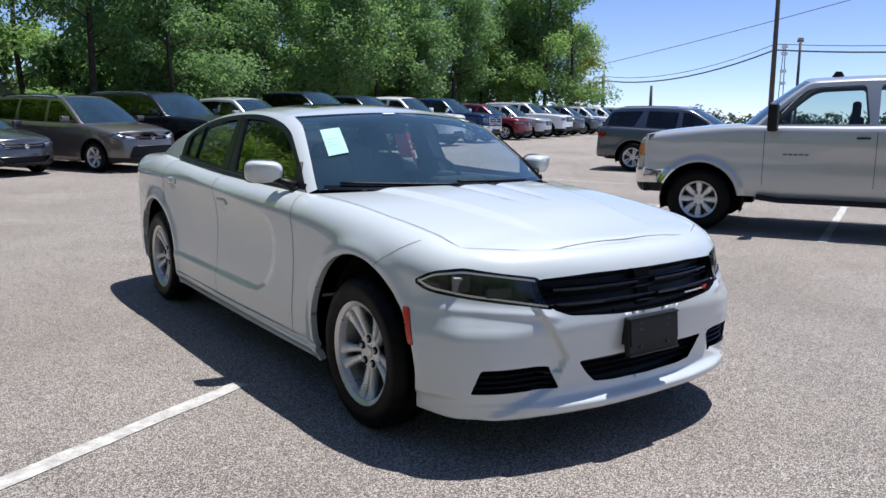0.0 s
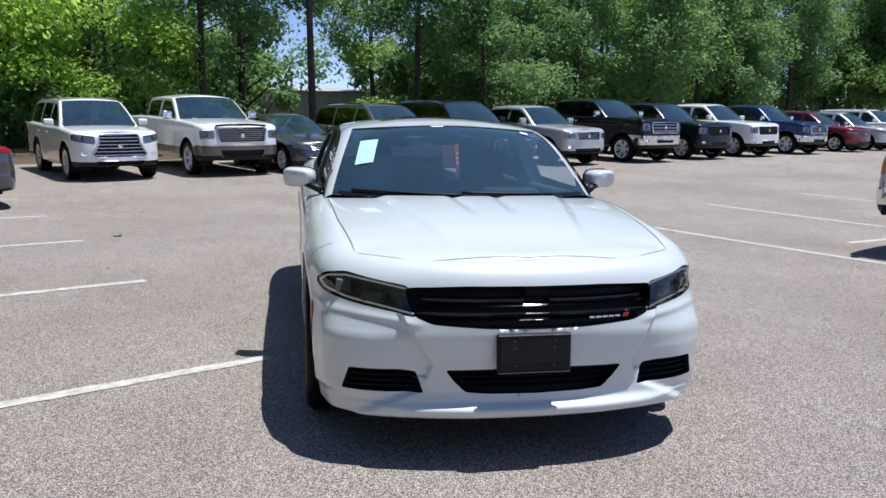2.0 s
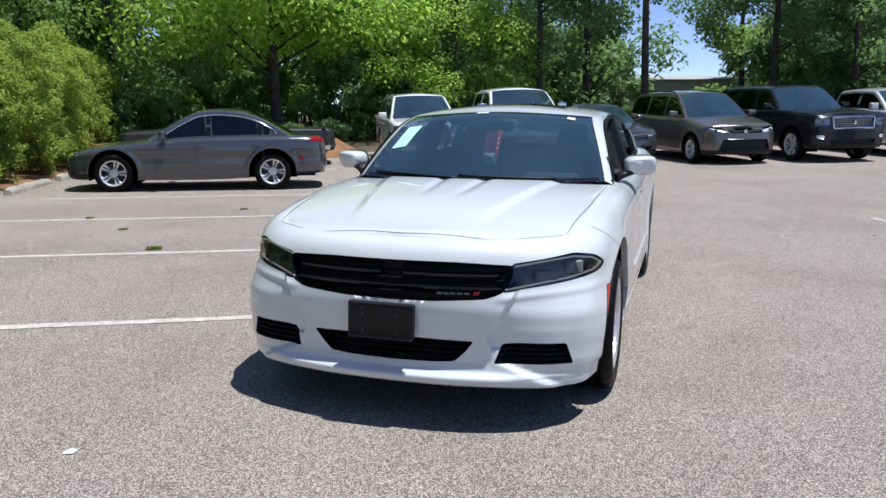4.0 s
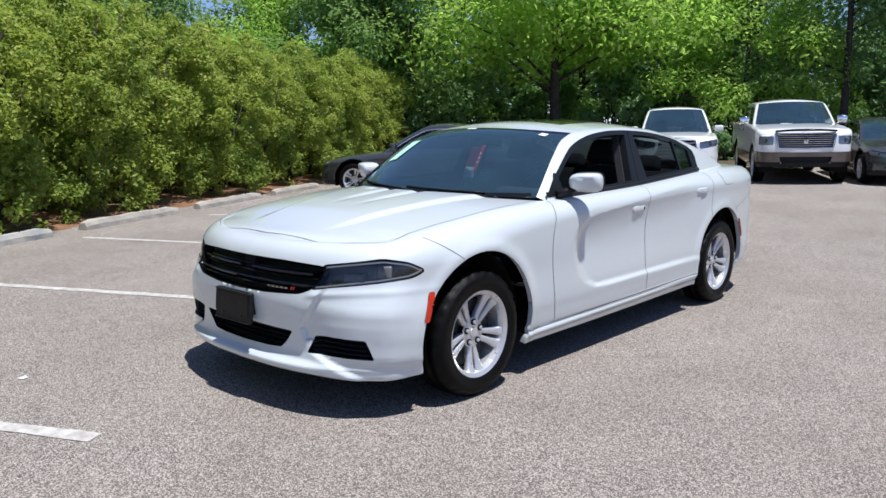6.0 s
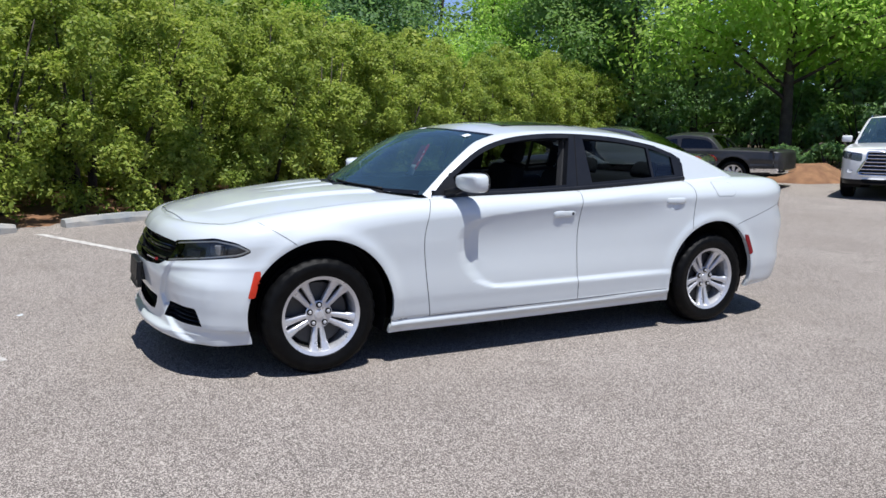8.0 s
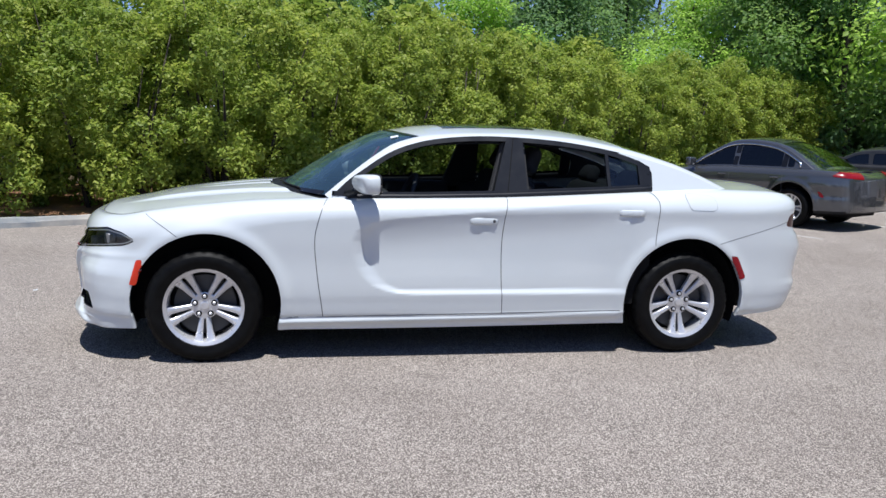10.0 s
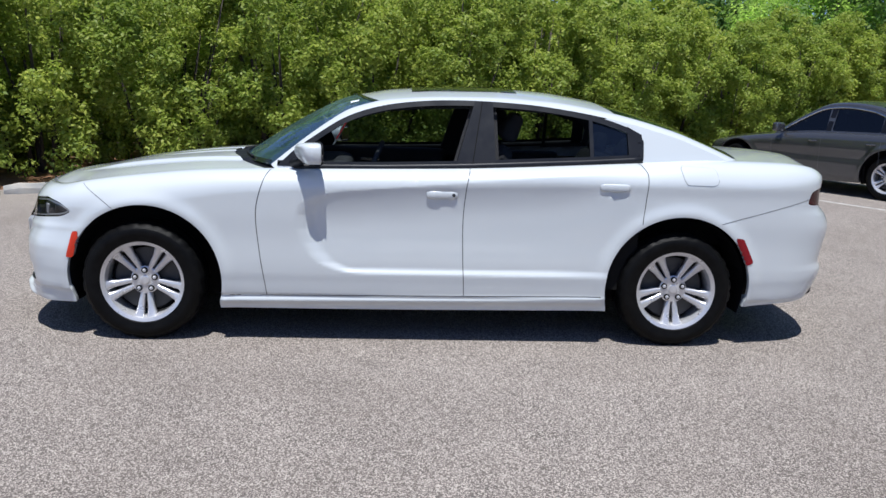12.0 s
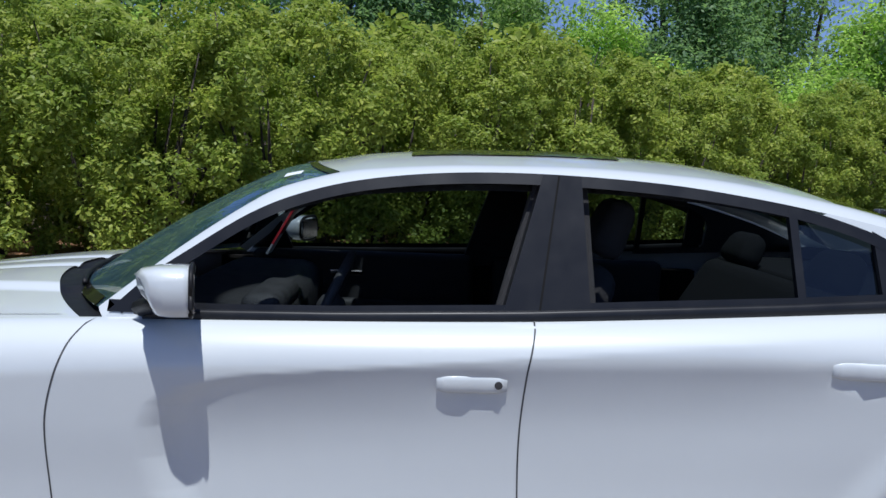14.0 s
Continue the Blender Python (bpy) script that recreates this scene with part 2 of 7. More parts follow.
def part(name, bm, mat, parent, label="", smooth=False):
    """Links a bmesh (or a finished mesh) as one mesh object under a thing or a part."""
    if isinstance(bm, bmesh.types.BMesh):
        bmesh.ops.recalc_face_normals(bm, faces=bm.faces[:])
        me = bpy.data.meshes.new(name)
        bm.to_mesh(me)
        bm.free()
        if smooth:
            me.polygons.foreach_set("use_smooth", [True] * len(me.polygons))
        if mat:
            me.materials.append(mat)
    else:
        me = bm
    ob = new(name, me)
    ob.parent = parent
    return tagged(ob, label)


def curve_of(pts):
    """A smooth monotone curve y(x) through the given points."""
    xs, ys = np.array(pts, float).T
    h = np.diff(xs)
    d = np.diff(ys) / h
    m = np.zeros(len(xs))
    m[0], m[-1] = d[0], d[-1]
    same = d[:-1] * d[1:] > 0
    m[1:-1][same] = 2 * d[:-1][same] * d[1:][same] / (d[:-1][same] + d[1:][same])

    def at(x):
        q = np.clip(np.asarray(x, float), xs[0], xs[-1])
        i = np.clip(np.searchsorted(xs, q) - 1, 0, len(h) - 1)
        t = (q - xs[i]) / h[i]
        return (2 * t**3 - 3 * t**2 + 1) * ys[i] + (t**3 - 2 * t**2 + t) * h[i] * m[i] + (3 * t**2 - 2 * t**3) * ys[i + 1] + (t**3 - t**2) * h[i] * m[i + 1]

    return at


def smooth01(a, b, x):
    t = np.clip((np.asarray(x, float) - a) / (b - a), 0, 1)
    return t * t * (3 - 2 * t)


def spline_points(pts, n):
    """n points along a smooth line through pts (Catmull-Rom)."""
    p = np.array(pts, float)
    p = np.vstack([2 * p[0] - p[1], p, 2 * p[-1] - p[-2]])
    out = []
    m = len(p) - 3
    for t in np.linspace(0, m - 1e-9, n):
        i = int(t)
        f = t - i
        a, b, c, d = p[i], p[i + 1], p[i + 2], p[i + 3]
        out.append(0.5 * (2 * b + (c - a) * f + (2 * a - 5 * b + 4 * c - d) * f * f + (3 * b - a - 3 * c + d) * f**3))
    return np.array(out)


class Patch:
    """A smooth surface ev(a, b) on a grid, from which shapes can be cut along clean edges."""

    def __init__(self, ev, A, B, step, centre):
        self.ev, self.A, self.B, self.step, self.centre = ev, A.copy(), B.copy(), step, np.array(centre, float)
        self.held = np.zeros(A.shape, bool)
        self.cuts = []
        self.done = None

    def cut(self, poly, label):
        """Draws grid points near the outline onto it; the label is given when the patch is built."""
        poly = np.array(poly, float)
        nxt = np.roll(poly, -1, 0)
        lo, hi = poly.min(0) - 3 * self.step, poly.max(0) + 3 * self.step
        pick = (self.A > lo[0]) & (self.A < hi[0]) & (self.B > lo[1]) & (self.B < hi[1])
        q = np.stack([self.A[pick], self.B[pick]], -1)
        if len(q):
            e = nxt - poly
            t = np.clip(((q[:, None] - poly) * e).sum(-1) / ((e * e).sum(-1) + 1e-12), 0, 1)
            near = poly + t[..., None] * e
            d = np.linalg.norm(near - q[:, None], axis=-1)
            k = d.argmin(1)
            d, near = d[np.arange(len(q)), k], near[np.arange(len(q)), k]
            snap = (d < 0.58 * self.step) & ~self.held[pick]
            q[snap] = near[snap]
            a, b, h = self.A[pick], self.B[pick], self.held[pick]
            a[snap], b[snap], h[snap] = q[snap, 0], q[snap, 1], True
            self.A[pick], self.B[pick], self.held[pick] = a, b, h
        self.cuts.append((poly, label))

    def normal(self, a, b, e=0.004):
        n = np.cross(self.ev(a + e, b) - self.ev(a - e, b), self.ev(a, b + e) - self.ev(a, b - e))
        return n / (np.linalg.norm(n, axis=-1, keepdims=True) + 1e-12)

    def build(self):
        self.P = self.ev(self.A, self.B)
        self.N = self.normal(self.A, self.B)
        out = self.P - self.centre
        out[..., 1] = 0 if abs(self.centre[1]) < 1e-9 else out[..., 1]
        self.sign = 1 if (self.N * out).sum() > 0 else -1
        self.N *= self.sign
        # two triangles a cell, parted along the outline where it crosses
        m, w = self.A.shape
        i, j = np.meshgrid(np.arange(m - 1), np.arange(w - 1), indexing="ij")
        a, b, c, d = i * w + j, (i + 1) * w + j, (i + 1) * w + j + 1, i * w + j + 1
        h = self.held.ravel()
        turn = (h[b] & h[d] & ~(h[a] & h[c]))[..., None]
        t0 = np.where(turn, np.stack([a, b, d], -1), np.stack([a, b, c], -1))
        t1 = np.where(turn, np.stack([b, c, d], -1), np.stack([a, c, d], -1))
        self.tri = np.stack([t0, t1], 2)
        ca, cb = self.A.ravel()[self.tri].mean(-1), self.B.ravel()[self.tri].mean(-1)
        self.lab = np.zeros(ca.shape, int)
        for poly, label in self.cuts:
            self.lab[inside(poly, ca, cb)] = label
        self.done = True
        return self

    def piece(self, labels, depth=0.0, where=None):
        """Vertices, normals and faces of all cells with those labels, sunk by depth."""
        if not self.done:
            self.build()
        pick = np.isin(self.lab, labels)
        if where is not None:
            pick &= where[..., None]
        tris = self.tri[pick]
        if self.sign < 0:
            tris = tris[:, ::-1]
        used, inv = np.unique(tris, return_inverse=True)
        P, N = self.P.reshape(-1, 3)[used], self.N.reshape(-1, 3)[used]
        return P - N * depth, N, inv.reshape(-1, 3)

    def rim(self, label, depth, lift=0.0):
        """A wall from the edge of a cut down to depth."""
        if not self.done:
            self.build()
        m, w = self.A.shape
        seen = {}
        for t in self.tri[self.lab == label].tolist():
            for a, b in ((t[0], t[1]), (t[1], t[2]), (t[2], t[0])):
                seen.setdefault((min(a, b), max(a, b)), []).append((b, a))
        edges = []
        for (a, b), way in seen.items():
            ia, ja, ib, jb = a // w, a % w, b // w, b % w
            border = (ia == ib and ia in (0, m - 1)) or (ja == jb and ja in (0, w - 1))
            if len(way) == 1 and not border:
                edges.append(way[0])
        if not edges:
            return np.zeros((0, 3)), np.zeros((0, 3)), np.zeros((0, 4), int)
        used, inv = np.unique(np.array(edges), return_inverse=True)
        inv = inv.reshape(-1, 2)
        P, N = self.P.reshape(-1, 3)[used], self.N.reshape(-1, 3)[used]
        k = len(used)
        return np.vstack([P + N * lift, P - N * depth]), None, np.stack([inv[:, 0], inv[:, 1], inv[:, 1] + k, inv[:, 0] + k], -1)


def inside(poly, x, y):
    hit = np.zeros(np.shape(x), bool)
    for (x0, y0), (x1, y1) in zip(poly, np.roll(poly, -1, 0)):
        with np.errstate(divide="ignore", invalid="ignore"):
            c = ((y0 > y) != (y1 > y)) & (x < (x1 - x0) * (y - y0) / (y1 - y0 + 1e-15) + x0)
        hit ^= c
    return hit


def flip(piece):
    P, N, F = piece
    k = np.array([-1, 1, 1])
    return P * k, None if N is None else N * k, F[:, ::-1]


def skin(name, pieces, mat, parent, label=""):
    """One mesh part from pieces of patches."""
    V, N, F, base, plain = [], [], [], 0, False
    for P, n, f in pieces:
        if not len(f):
            continue
        V.append(P), F.extend((f + base).tolist())
        plain |= n is None
        N.append(n if n is not None else np.zeros_like(P))
        base += len(P)
    if not V:
        return None
    return part(name, mesh_of(name, np.vstack(V), F, mat, None if plain else np.vstack(N)), mat, parent, label)


def strip(patch, line, width, lift=0.0012):
    """A narrow ribbon along a line on a patch: quads, for a joint."""
    line = np.array(line, float)
    P = patch.ev(line[:, 0], line[:, 1])
    N = patch.normal(line[:, 0], line[:, 1]) * patch.sign
    T = np.gradient(P, axis=0)
    side = np.cross(T, N)
    side /= np.linalg.norm(side, axis=-1, keepdims=True) + 1e-12
    k = len(P)
    V = np.vstack([P + side * width / 2 + N * lift, P - side * width / 2 + N * lift])
    i = np.arange(k - 1)
    return V, np.vstack([N, N]), np.stack([i, i + 1, i + 1 + k, i + k], -1)


def rod(bm, pts, radius, sides=8, flat=1.0):
    """A round bar along pts; radius may be one per point. flat squeezes it upwards."""
    pts = [Vector(p) for p in pts]
    rad = radius if hasattr(radius, "__len__") else [radius] * len(pts)
    rings = []
    for i, p in enumerate(pts):
        t = (pts[min(i + 1, len(pts) - 1)] - pts[max(i - 1, 0)]).normalized()
        up = Vector((0, 0, 1)) if abs(t.z) < 0.95 else Vector((1, 0, 0))
        a = t.cross(up).normalized()
        b = a.cross(t)
        rings.append([bm.verts.new(p + (a * math.cos(q) + b * math.sin(q) * flat) * rad[i]) for q in (2 * math.pi * k / sides for k in range(sides))])
    for r0, r1 in zip(rings, rings[1:]):
        for k in range(sides):
            bm.faces.new((r0[k], r0[(k + 1) % sides], r1[(k + 1) % sides], r1[k]))
    bm.faces.new(rings[0][::-1]), bm.faces.new(rings[-1])
    return bm


def box(bm, lo, hi, bevel=0.0, m=None, taper=None):
    """A box between two corners with rounded edges; taper shrinks its top in x and y."""
    lo, hi = Vector(lo), Vector(hi)
    made = bmesh.ops.create_cube(bm, size=1.0, matrix=Matrix.LocRotScale((lo + hi) / 2, None, hi - lo))["verts"]
    if taper:
        c = (lo + hi) / 2
        for v in made:
            if v.co.z > c.z:
                v.co.x, v.co.y = c.x + (v.co.x - c.x) * taper[0], c.y + (v.co.y - c.y) * taper[1]
    if bevel:
        edges = list({e for v in made for e in v.link_edges})
        made = list({v for f in bmesh.ops.bevel(bm, geom=edges, offset=bevel, segments=3, profile=0.5, affect="EDGES")["faces"] for v in f.verts} | {v for v in made if v.is_valid})
    if m is not None:
        bmesh.ops.transform(bm, matrix=m, verts=[v for v in made if v.is_valid])
    return bm


def lathe(bm, profile, n=32, axis="x", at=(0, 0, 0), close=False):
    """Turns a profile of (along, radius) round the axis."""
    rings = []
    for a, r in profile:
        ring = []
        for k in range(n):
            c, s = math.cos(2 * math.pi * k / n) * r, math.sin(2 * math.pi * k / n) * r
            p = (a, c, s) if axis == "x" else (c, s, a) if axis == "z" else (c, a, s)
            ring.append(bm.verts.new(Vector(p) + Vector(at)))
        rings.append(ring)
    pairs = list(zip(rings, rings[1:])) + ([(rings[-1], rings[0])] if close else [])
    for r0, r1 in pairs:
        for k in range(n):
            bm.faces.new((r0[k], r0[(k + 1) % n], r1[(k + 1) % n], r1[k]))
    if not close:
        for r, (a, rad) in ((rings[0], profile[0]), (rings[-1], profile[-1])):
            if rad > 1e-4:
                bm.faces.new(r)
    return bm


def slab(bm, poly, lo, hi, axis="x", bevel=0.0):
    """A flat plate with the outline poly, from lo to hi along the axis."""
    put = (lambda a, b, c: (c, a, b)) if axis == "x" else (lambda a, b, c: (a, c, b)) if axis == "y" else (lambda a, b, c: (a, b, c))
    v0 = [bm.verts.new(put(a, b, lo)) for a, b in poly]
    v1 = [bm.verts.new(put(a, b, hi)) for a, b in poly]
    bm.faces.new(v0[::-1]), bm.faces.new(v1)
    for i in range(len(poly)):
        j = (i + 1) % len(poly)
        bm.faces.new((v0[i], v0[j], v1[j], v1[i]))
    if bevel:
        es = list({e for f in bm.faces for e in f.edges if all(v in v1 or v in v0 for v in e.verts)})
        bmesh.ops.bevel(bm, geom=es, offset=bevel, segments=2, profile=0.5, affect="EDGES")
    return bm


def blob(bm, centre, radii, sub=2, power=1.0, m=None):
    made = bmesh.ops.create_icosphere(bm, subdivisions=sub, radius=1.0)["verts"]
    for v in made:
        c = v.co.copy()
        if power != 1.0:
            c = Vector([math.copysign(abs(q) ** power, q) for q in c])
        v.co = Vector((c.x * radii[0], c.y * radii[1], c.z * radii[2]))
    if m is not None:
        bmesh.ops.transform(bm, matrix=m, verts=made)
    bmesh.ops.translate(bm, vec=centre, verts=made)
    return bm


# ---- the lay of the lot: u runs along the parked row, n away from it ----
UX, UY = 0.89, 0.456


def spot(u, n):
    return u * UX - n * UY, u * UY + n * UX


def ground_z(x, y):
    """The lot is level round the sedan and rises gently towards the parked row."""
    w = 0.8 * (np.asarray(x) * UX + np.asarray(y) * UY) + 0.8 * (-np.asarray(x) * UY + np.asarray(y) * UX) - 8.0
    g = 0.024 * 1.5 * np.logaddexp(0, w / 1.5)
    return 1.6 * np.tanh(g / 1.6)


def stands(u, n, turn=0.0):
    """The pose of a thing at (u, n), its front (-y) towards the lane when turn is 0."""
    x, y = spot(u, n)
    e = 1.2
    gx = (ground_z(x + e, y) - ground_z(x - e, y)) / (2 * e)
    gy = (ground_z(x, y + e) - ground_z(x, y - e)) / (2 * e)
    up = Vector((-float(gx), -float(gy), 1)).normalized()
    tilt = Vector((0, 0, 1)).rotation_difference(up).to_matrix().to_4x4()
    return Matrix.Translation((x, y, float(ground_z(x, y)))) @ tilt @ pose(0, 0, 0, 0, 0, math.degrees(math.atan2(UY, UX)) + turn)


# ---- ground, lines, kerb stops and beds ----
def axis_steps():
    near = np.arange(-40, 60.1, 2.0)
    far = 62 * 1.35 ** np.arange(0, 9)
    return np.concatenate([-(far[::-1] - 20), near, far])


def sheet(name, xs, ys, lift, mat, label, shape=None):
    X, Y = np.meshgrid(xs, ys, indexing="ij")
    Z = ground_z(X, Y) + lift
    if shape is not None:
        Z = Z + shape(X, Y)
    w = len(ys)
    i, j = np.meshgrid(np.arange(len(xs) - 1), np.arange(w - 1), indexing="ij")
    F = np.stack([i * w + j, (i + 1) * w + j, (i + 1) * w + j + 1, i * w + j + 1], -1).reshape(-1, 4)
    ob = new(name, mesh_of(name, np.stack([X, Y, Z], -1).reshape(-1, 3), F, mat))
    return tagged(ob, label, "ground", kind="structure")


sheet("ground", axis_steps(), axis_steps(), 0.0, M["asphalt"], "sunlit grey asphalt of a car park with pale aggregate")


def painted_line(name, a, b, width=0.10, group="parking bay lines"):
    """A worn stripe of paint, laid on the asphalt between two points of the lot."""
    a, b = np.array(a), np.array(b)
    t = (b - a) / np.linalg.norm(b - a)
    side = np.array([-t[1], t[0]])
    n = max(2, int(np.linalg.norm(b - a) / 0.12))
    V, F = [], []
    rnd = random.Random(int(1000 * (a[0] + 3 * a[1])))
    for k in range(n + 1):
        p = a + (b - a) * k / n
        for s in (-1, 1):
            q = p + side * s * (width / 2 + rnd.uniform(-0.006, 0.006))
            V.append((q[0], q[1], float(ground_z(*q)) + 0.004))
    F = [(2 * k, 2 * k + 2, 2 * k + 3, 2 * k + 1) for k in range(n)]
    ob = new(name, mesh_of(name, V, F, M["stripe"]))
    return tagged(ob, "worn white parking line painted on asphalt", "road marking", group, "structure")


END0 = np.array((-1.15, -0.67))
STEP = np.array((-1.135, 2.475))
for k in range(-3, 6):
    e = END0 + STEP * k
    painted_line("parking_line", e, e - np.array((UX, UY)) * 4.75)
for a, b in (((3.62, 6.10), (5.55, 1.45)), ((6.45, 7.75), (8.45, 3.1)), ((9.4, 9.45), (11.3, 5.5)), ((6.3, 0.37), (11.5, 2.78)), ((6.0, 3.45), (11.6, 5.2))):
    painted_line("parking_line", a, b, 0.10, "lines of the middle bays")


def wheel_stop(at, turn, worn):
    """A low precast concrete kerb block with chamfered top and two fixing holes."""
    ob = thing("wheel_stop", "concrete wheel stop with " + ("chipped grey paint" if worn else "weathered edges") + " at a bay's head", "wheel stop", "wheel stops")
    bm = bmesh.new()
    L = 1.08
    prof = [(-0.085, 0.0), (0.085, 0.0), (0.08, 0.07), (0.05, 0.125), (-0.05, 0.125), (-0.08, 0.07)]
    rings = []
    for k in range(13):
        x = -L + 2 * L * k / 12
        s = 0.8 if k in (0, 12) else 1.0
        rnd = random.Random(k + int(at[0] * 50))
        rings.append([bm.verts.new((x, a * s + rnd.uniform(-0.006, 0.006), max(0, b * s + (rnd.uniform(-0.012, 0.004) if b > 0 else 0)))) for a, b in prof])
    for r0, r1 in zip(rings, rings[1:]):
        for k in range(6):
            bm.faces.new((r0[k], r0[(k + 1) % 6], r1[(k + 1) % 6], r1[k]))
    bm.faces.new(rings[0][::-1]), bm.faces.new(rings[-1])
    part("block", bm, M["stop_paint"] if worn else M["concrete"], ob)
    for x in (-0.6, 0.6):
        part("pin", lathe(bmesh.new(), [(0.10, 0.0), (0.128, 0.012), (0.131, 0.010), (0.133, 0.0)], 8, "z", (x, 0, 0)), M["steel"], ob)
    ob.matrix_world = pose(at[0], at[1], float(ground_z(*at)), 0, 0, turn)
    return ob


M["stop_paint"] = surface("flaking_paint", (0.20, 0.23, 0.25), (0.45, 0.42, 0.37), 3.0, 0.8, bump=0.5, fine=60)
TURN_U = math.degrees(math.atan2(UY, UX))
for k in range(-4, 6):
    x, y = spot(-6.45, 1.52 + 2.78 * k)
    wheel_stop((x, y), TURN_U + 90, k in (-1, 0))


def bed(name, u0, u1, n0, n1, mat, label, rise=0.05):
    """A planting bed, a little above the asphalt, with an uneven edge."""
    V, F = [], []
    nu, nn = max(2, int((u1 - u0) / 0.7)), max(2, int((n1 - n0) / 0.7))
    for i in range(nu + 1):
        for j in range(nn + 1):
            u, n = u0 + (u1 - u0) * i / nu, n0 + (n1 - n0) * j / nn
            rim = i in (0, nu) or j in (0, nn)
            q = Vector((u * 0.9, n * 0.9, 0.3))
            u += 0.25 * noise.noise(q) * (1 if rim else 0)
            n += 0.25 * noise.noise(q + Vector((9, 4, 2))) * (1 if rim else 0)
            x, y = spot(u, n)
            V.append((x, y, float(ground_z(x, y)) + (-0.02 if rim else rise + 0.05 * noise.noise(q * 1.7))))
    F = [(i * (nn + 1) + j, (i + 1) * (nn + 1) + j, (i + 1) * (nn + 1) + j + 1, i * (nn + 1) + j + 1) for i in range(nu) for j in range(nn)]
    ob = new(name, mesh_of(name, V, F, mat))
    return tagged(ob, label, "ground", kind="structure")


bed("hedge_bed", -13.5, -6.6, -22.0, 16.8, M["mulch"], "reddish pine straw under the hedge with dry leaves", 0.06)
bed("island_bed", -9.5, 0.2, 17.0, 20.2, M["mulch"], "raised bed of reddish brown pine straw", 0.42)
bed("wood_floor", -60.0, 90.0, 19.0, 62.0, M["soil"], "dark leaf litter on the floor of the wood", 0.10)
bed("wood_floor_side", -70.0, -13.3, -60.0, 19.2, M["soil"], "dark leaf litter behind the hedge", 0.08)


# ---- vehicles ----
class Shell:
    """The body of a vehicle: front at -y, origin on the ground between the axles. All in metres."""

    def __init__(self, spec):
        self.k = spec
        pts = spline_points(spec["out"], 700)
        pts[0, 0] = pts[-1, 0] = 0.0
        d = np.r_[0, np.cumsum(np.linalg.norm(np.diff(pts, axis=0), axis=1))]
        self.S = d[-1]
        s = np.linspace(0, self.S, 900)
        self.s, self.px, self.py = s, np.interp(s, d, pts[:, 0]), np.interp(s, d, pts[:, 1])
        tx, ty = np.gradient(self.px), np.gradient(self.py)
        ln = np.hypot(tx, ty) + 1e-12
        self.nx, self.ny = ty / ln, -tx / ln
        self.nx[0] = self.nx[-1] = 0
        self.ny[0], self.ny[-1] = -1, 1
        k = np.ones(9) / 9
        pad = lambda v, odd: np.convolve(np.r_[(-1 if odd else 1) * v[4:0:-1], v, (-1 if odd else 1) * v[-2:-6:-1]], k, "valid")
        self.nx, self.ny = pad(self.nx, True), pad(self.ny, False)
        ln = np.hypot(self.nx, self.ny)
        self.nx, self.ny = self.nx / ln, self.ny / ln
        self.zt, self.zb, self.rx, self.rz = (curve_of(spec[k]) for k in ("zt", "zb", "rx", "rz"))
        self.F, self.R, self.Sd = (curve_of(spec[k]) for k in ("F", "R", "Sd"))
        self.H, self.roof = curve_of(spec["H"]), curve_of(spec["roof"])
        # where the outline runs along the side
        a, b = np.argmax(self.px > 0.88 * self.px.max()), len(s) - np.argmax(self.px[::-1] > 0.88 * self.px.max())
        self.side = slice(a, b)
        self.arcs = []

    def s_of_y(self, y):
        return np.interp(y, self.py[self.side], self.s[self.side])

    def s_of_x(self, x, rear=False):
        half = len(self.s) // 2
        if rear:
            return np.interp(x, self.px[:half:-1], self.s[:half:-1])
        n = int(np.argmax(self.px[:half] >= self.px[:half].max() - 1e-6))
        return np.interp(x, self.px[: n + 1], self.s[: n + 1])

    def top(self, s):
        return self.zt(np.interp(s, self.s, self.py))

    def low(self, s):
        return self.zb(np.interp(s, self.s, self.py))

    def ev(self, s, z):
        sa = np.abs(s)
        px, py = np.interp(sa, self.s, self.px), np.interp(sa, self.s, self.py)
        nx, ny = np.interp(sa, self.s, self.nx), np.interp(sa, self.s, self.ny)
        f, r = np.clip(-ny, 0, 1) ** 2, np.clip(ny, 0, 1) ** 2
        d = 1 - f - r
        zt = self.zt(py)
        z = np.minimum(z, zt)
        ins = f * self.F(z) + r * self.R(z) + d * self.Sd(z)
        if "extra" in self.k:
            ins = ins + self.k["extra"](px, py, z, f, d, r)
        for cy, cz, rad, flare in self.arcs:
            rr = np.hypot(py - cy, z - cz)
            ins = ins - d * flare * np.exp(-(((rr - rad - 0.015) / 0.045) ** 2))
        t = np.clip(1 - (zt - z) / self.rz(py), 0, 1)
        ins = ins + self.rx(py) * (1 - np.sqrt(np.maximum(1 - t * t, 0)))
        x = np.where(s < 0, -1, 1) * (px - nx * ins)
        return np.stack([x, py - ny * ins, z], -1)

    # --- top surfaces
    def hz(self, x, y):
        z = self.H(y) - self.k.get("drop", 0.04) * (np.abs(x) / self.k["out_w"]) ** 2.4
        if "hood_extra" in self.k:
            z = z + self.k["hood_extra"](x, y)
        return z

    def ev_top(self, spine, bow=None):
        def ev(s, r):
            E = self.ev(s, self.top(np.abs(s)))
            yc = spine(np.abs(s))
            far = np.clip(1 - r, 0, 1) ** (1.0 if bow is None else 1 + smooth01(0.35, 1.0, np.abs(s) / bow))
            x, y = E[..., 0] * (1 - r), yc + (E[..., 1] - yc) * far
            fall = np.clip(1 - r, 0, 1) ** 3
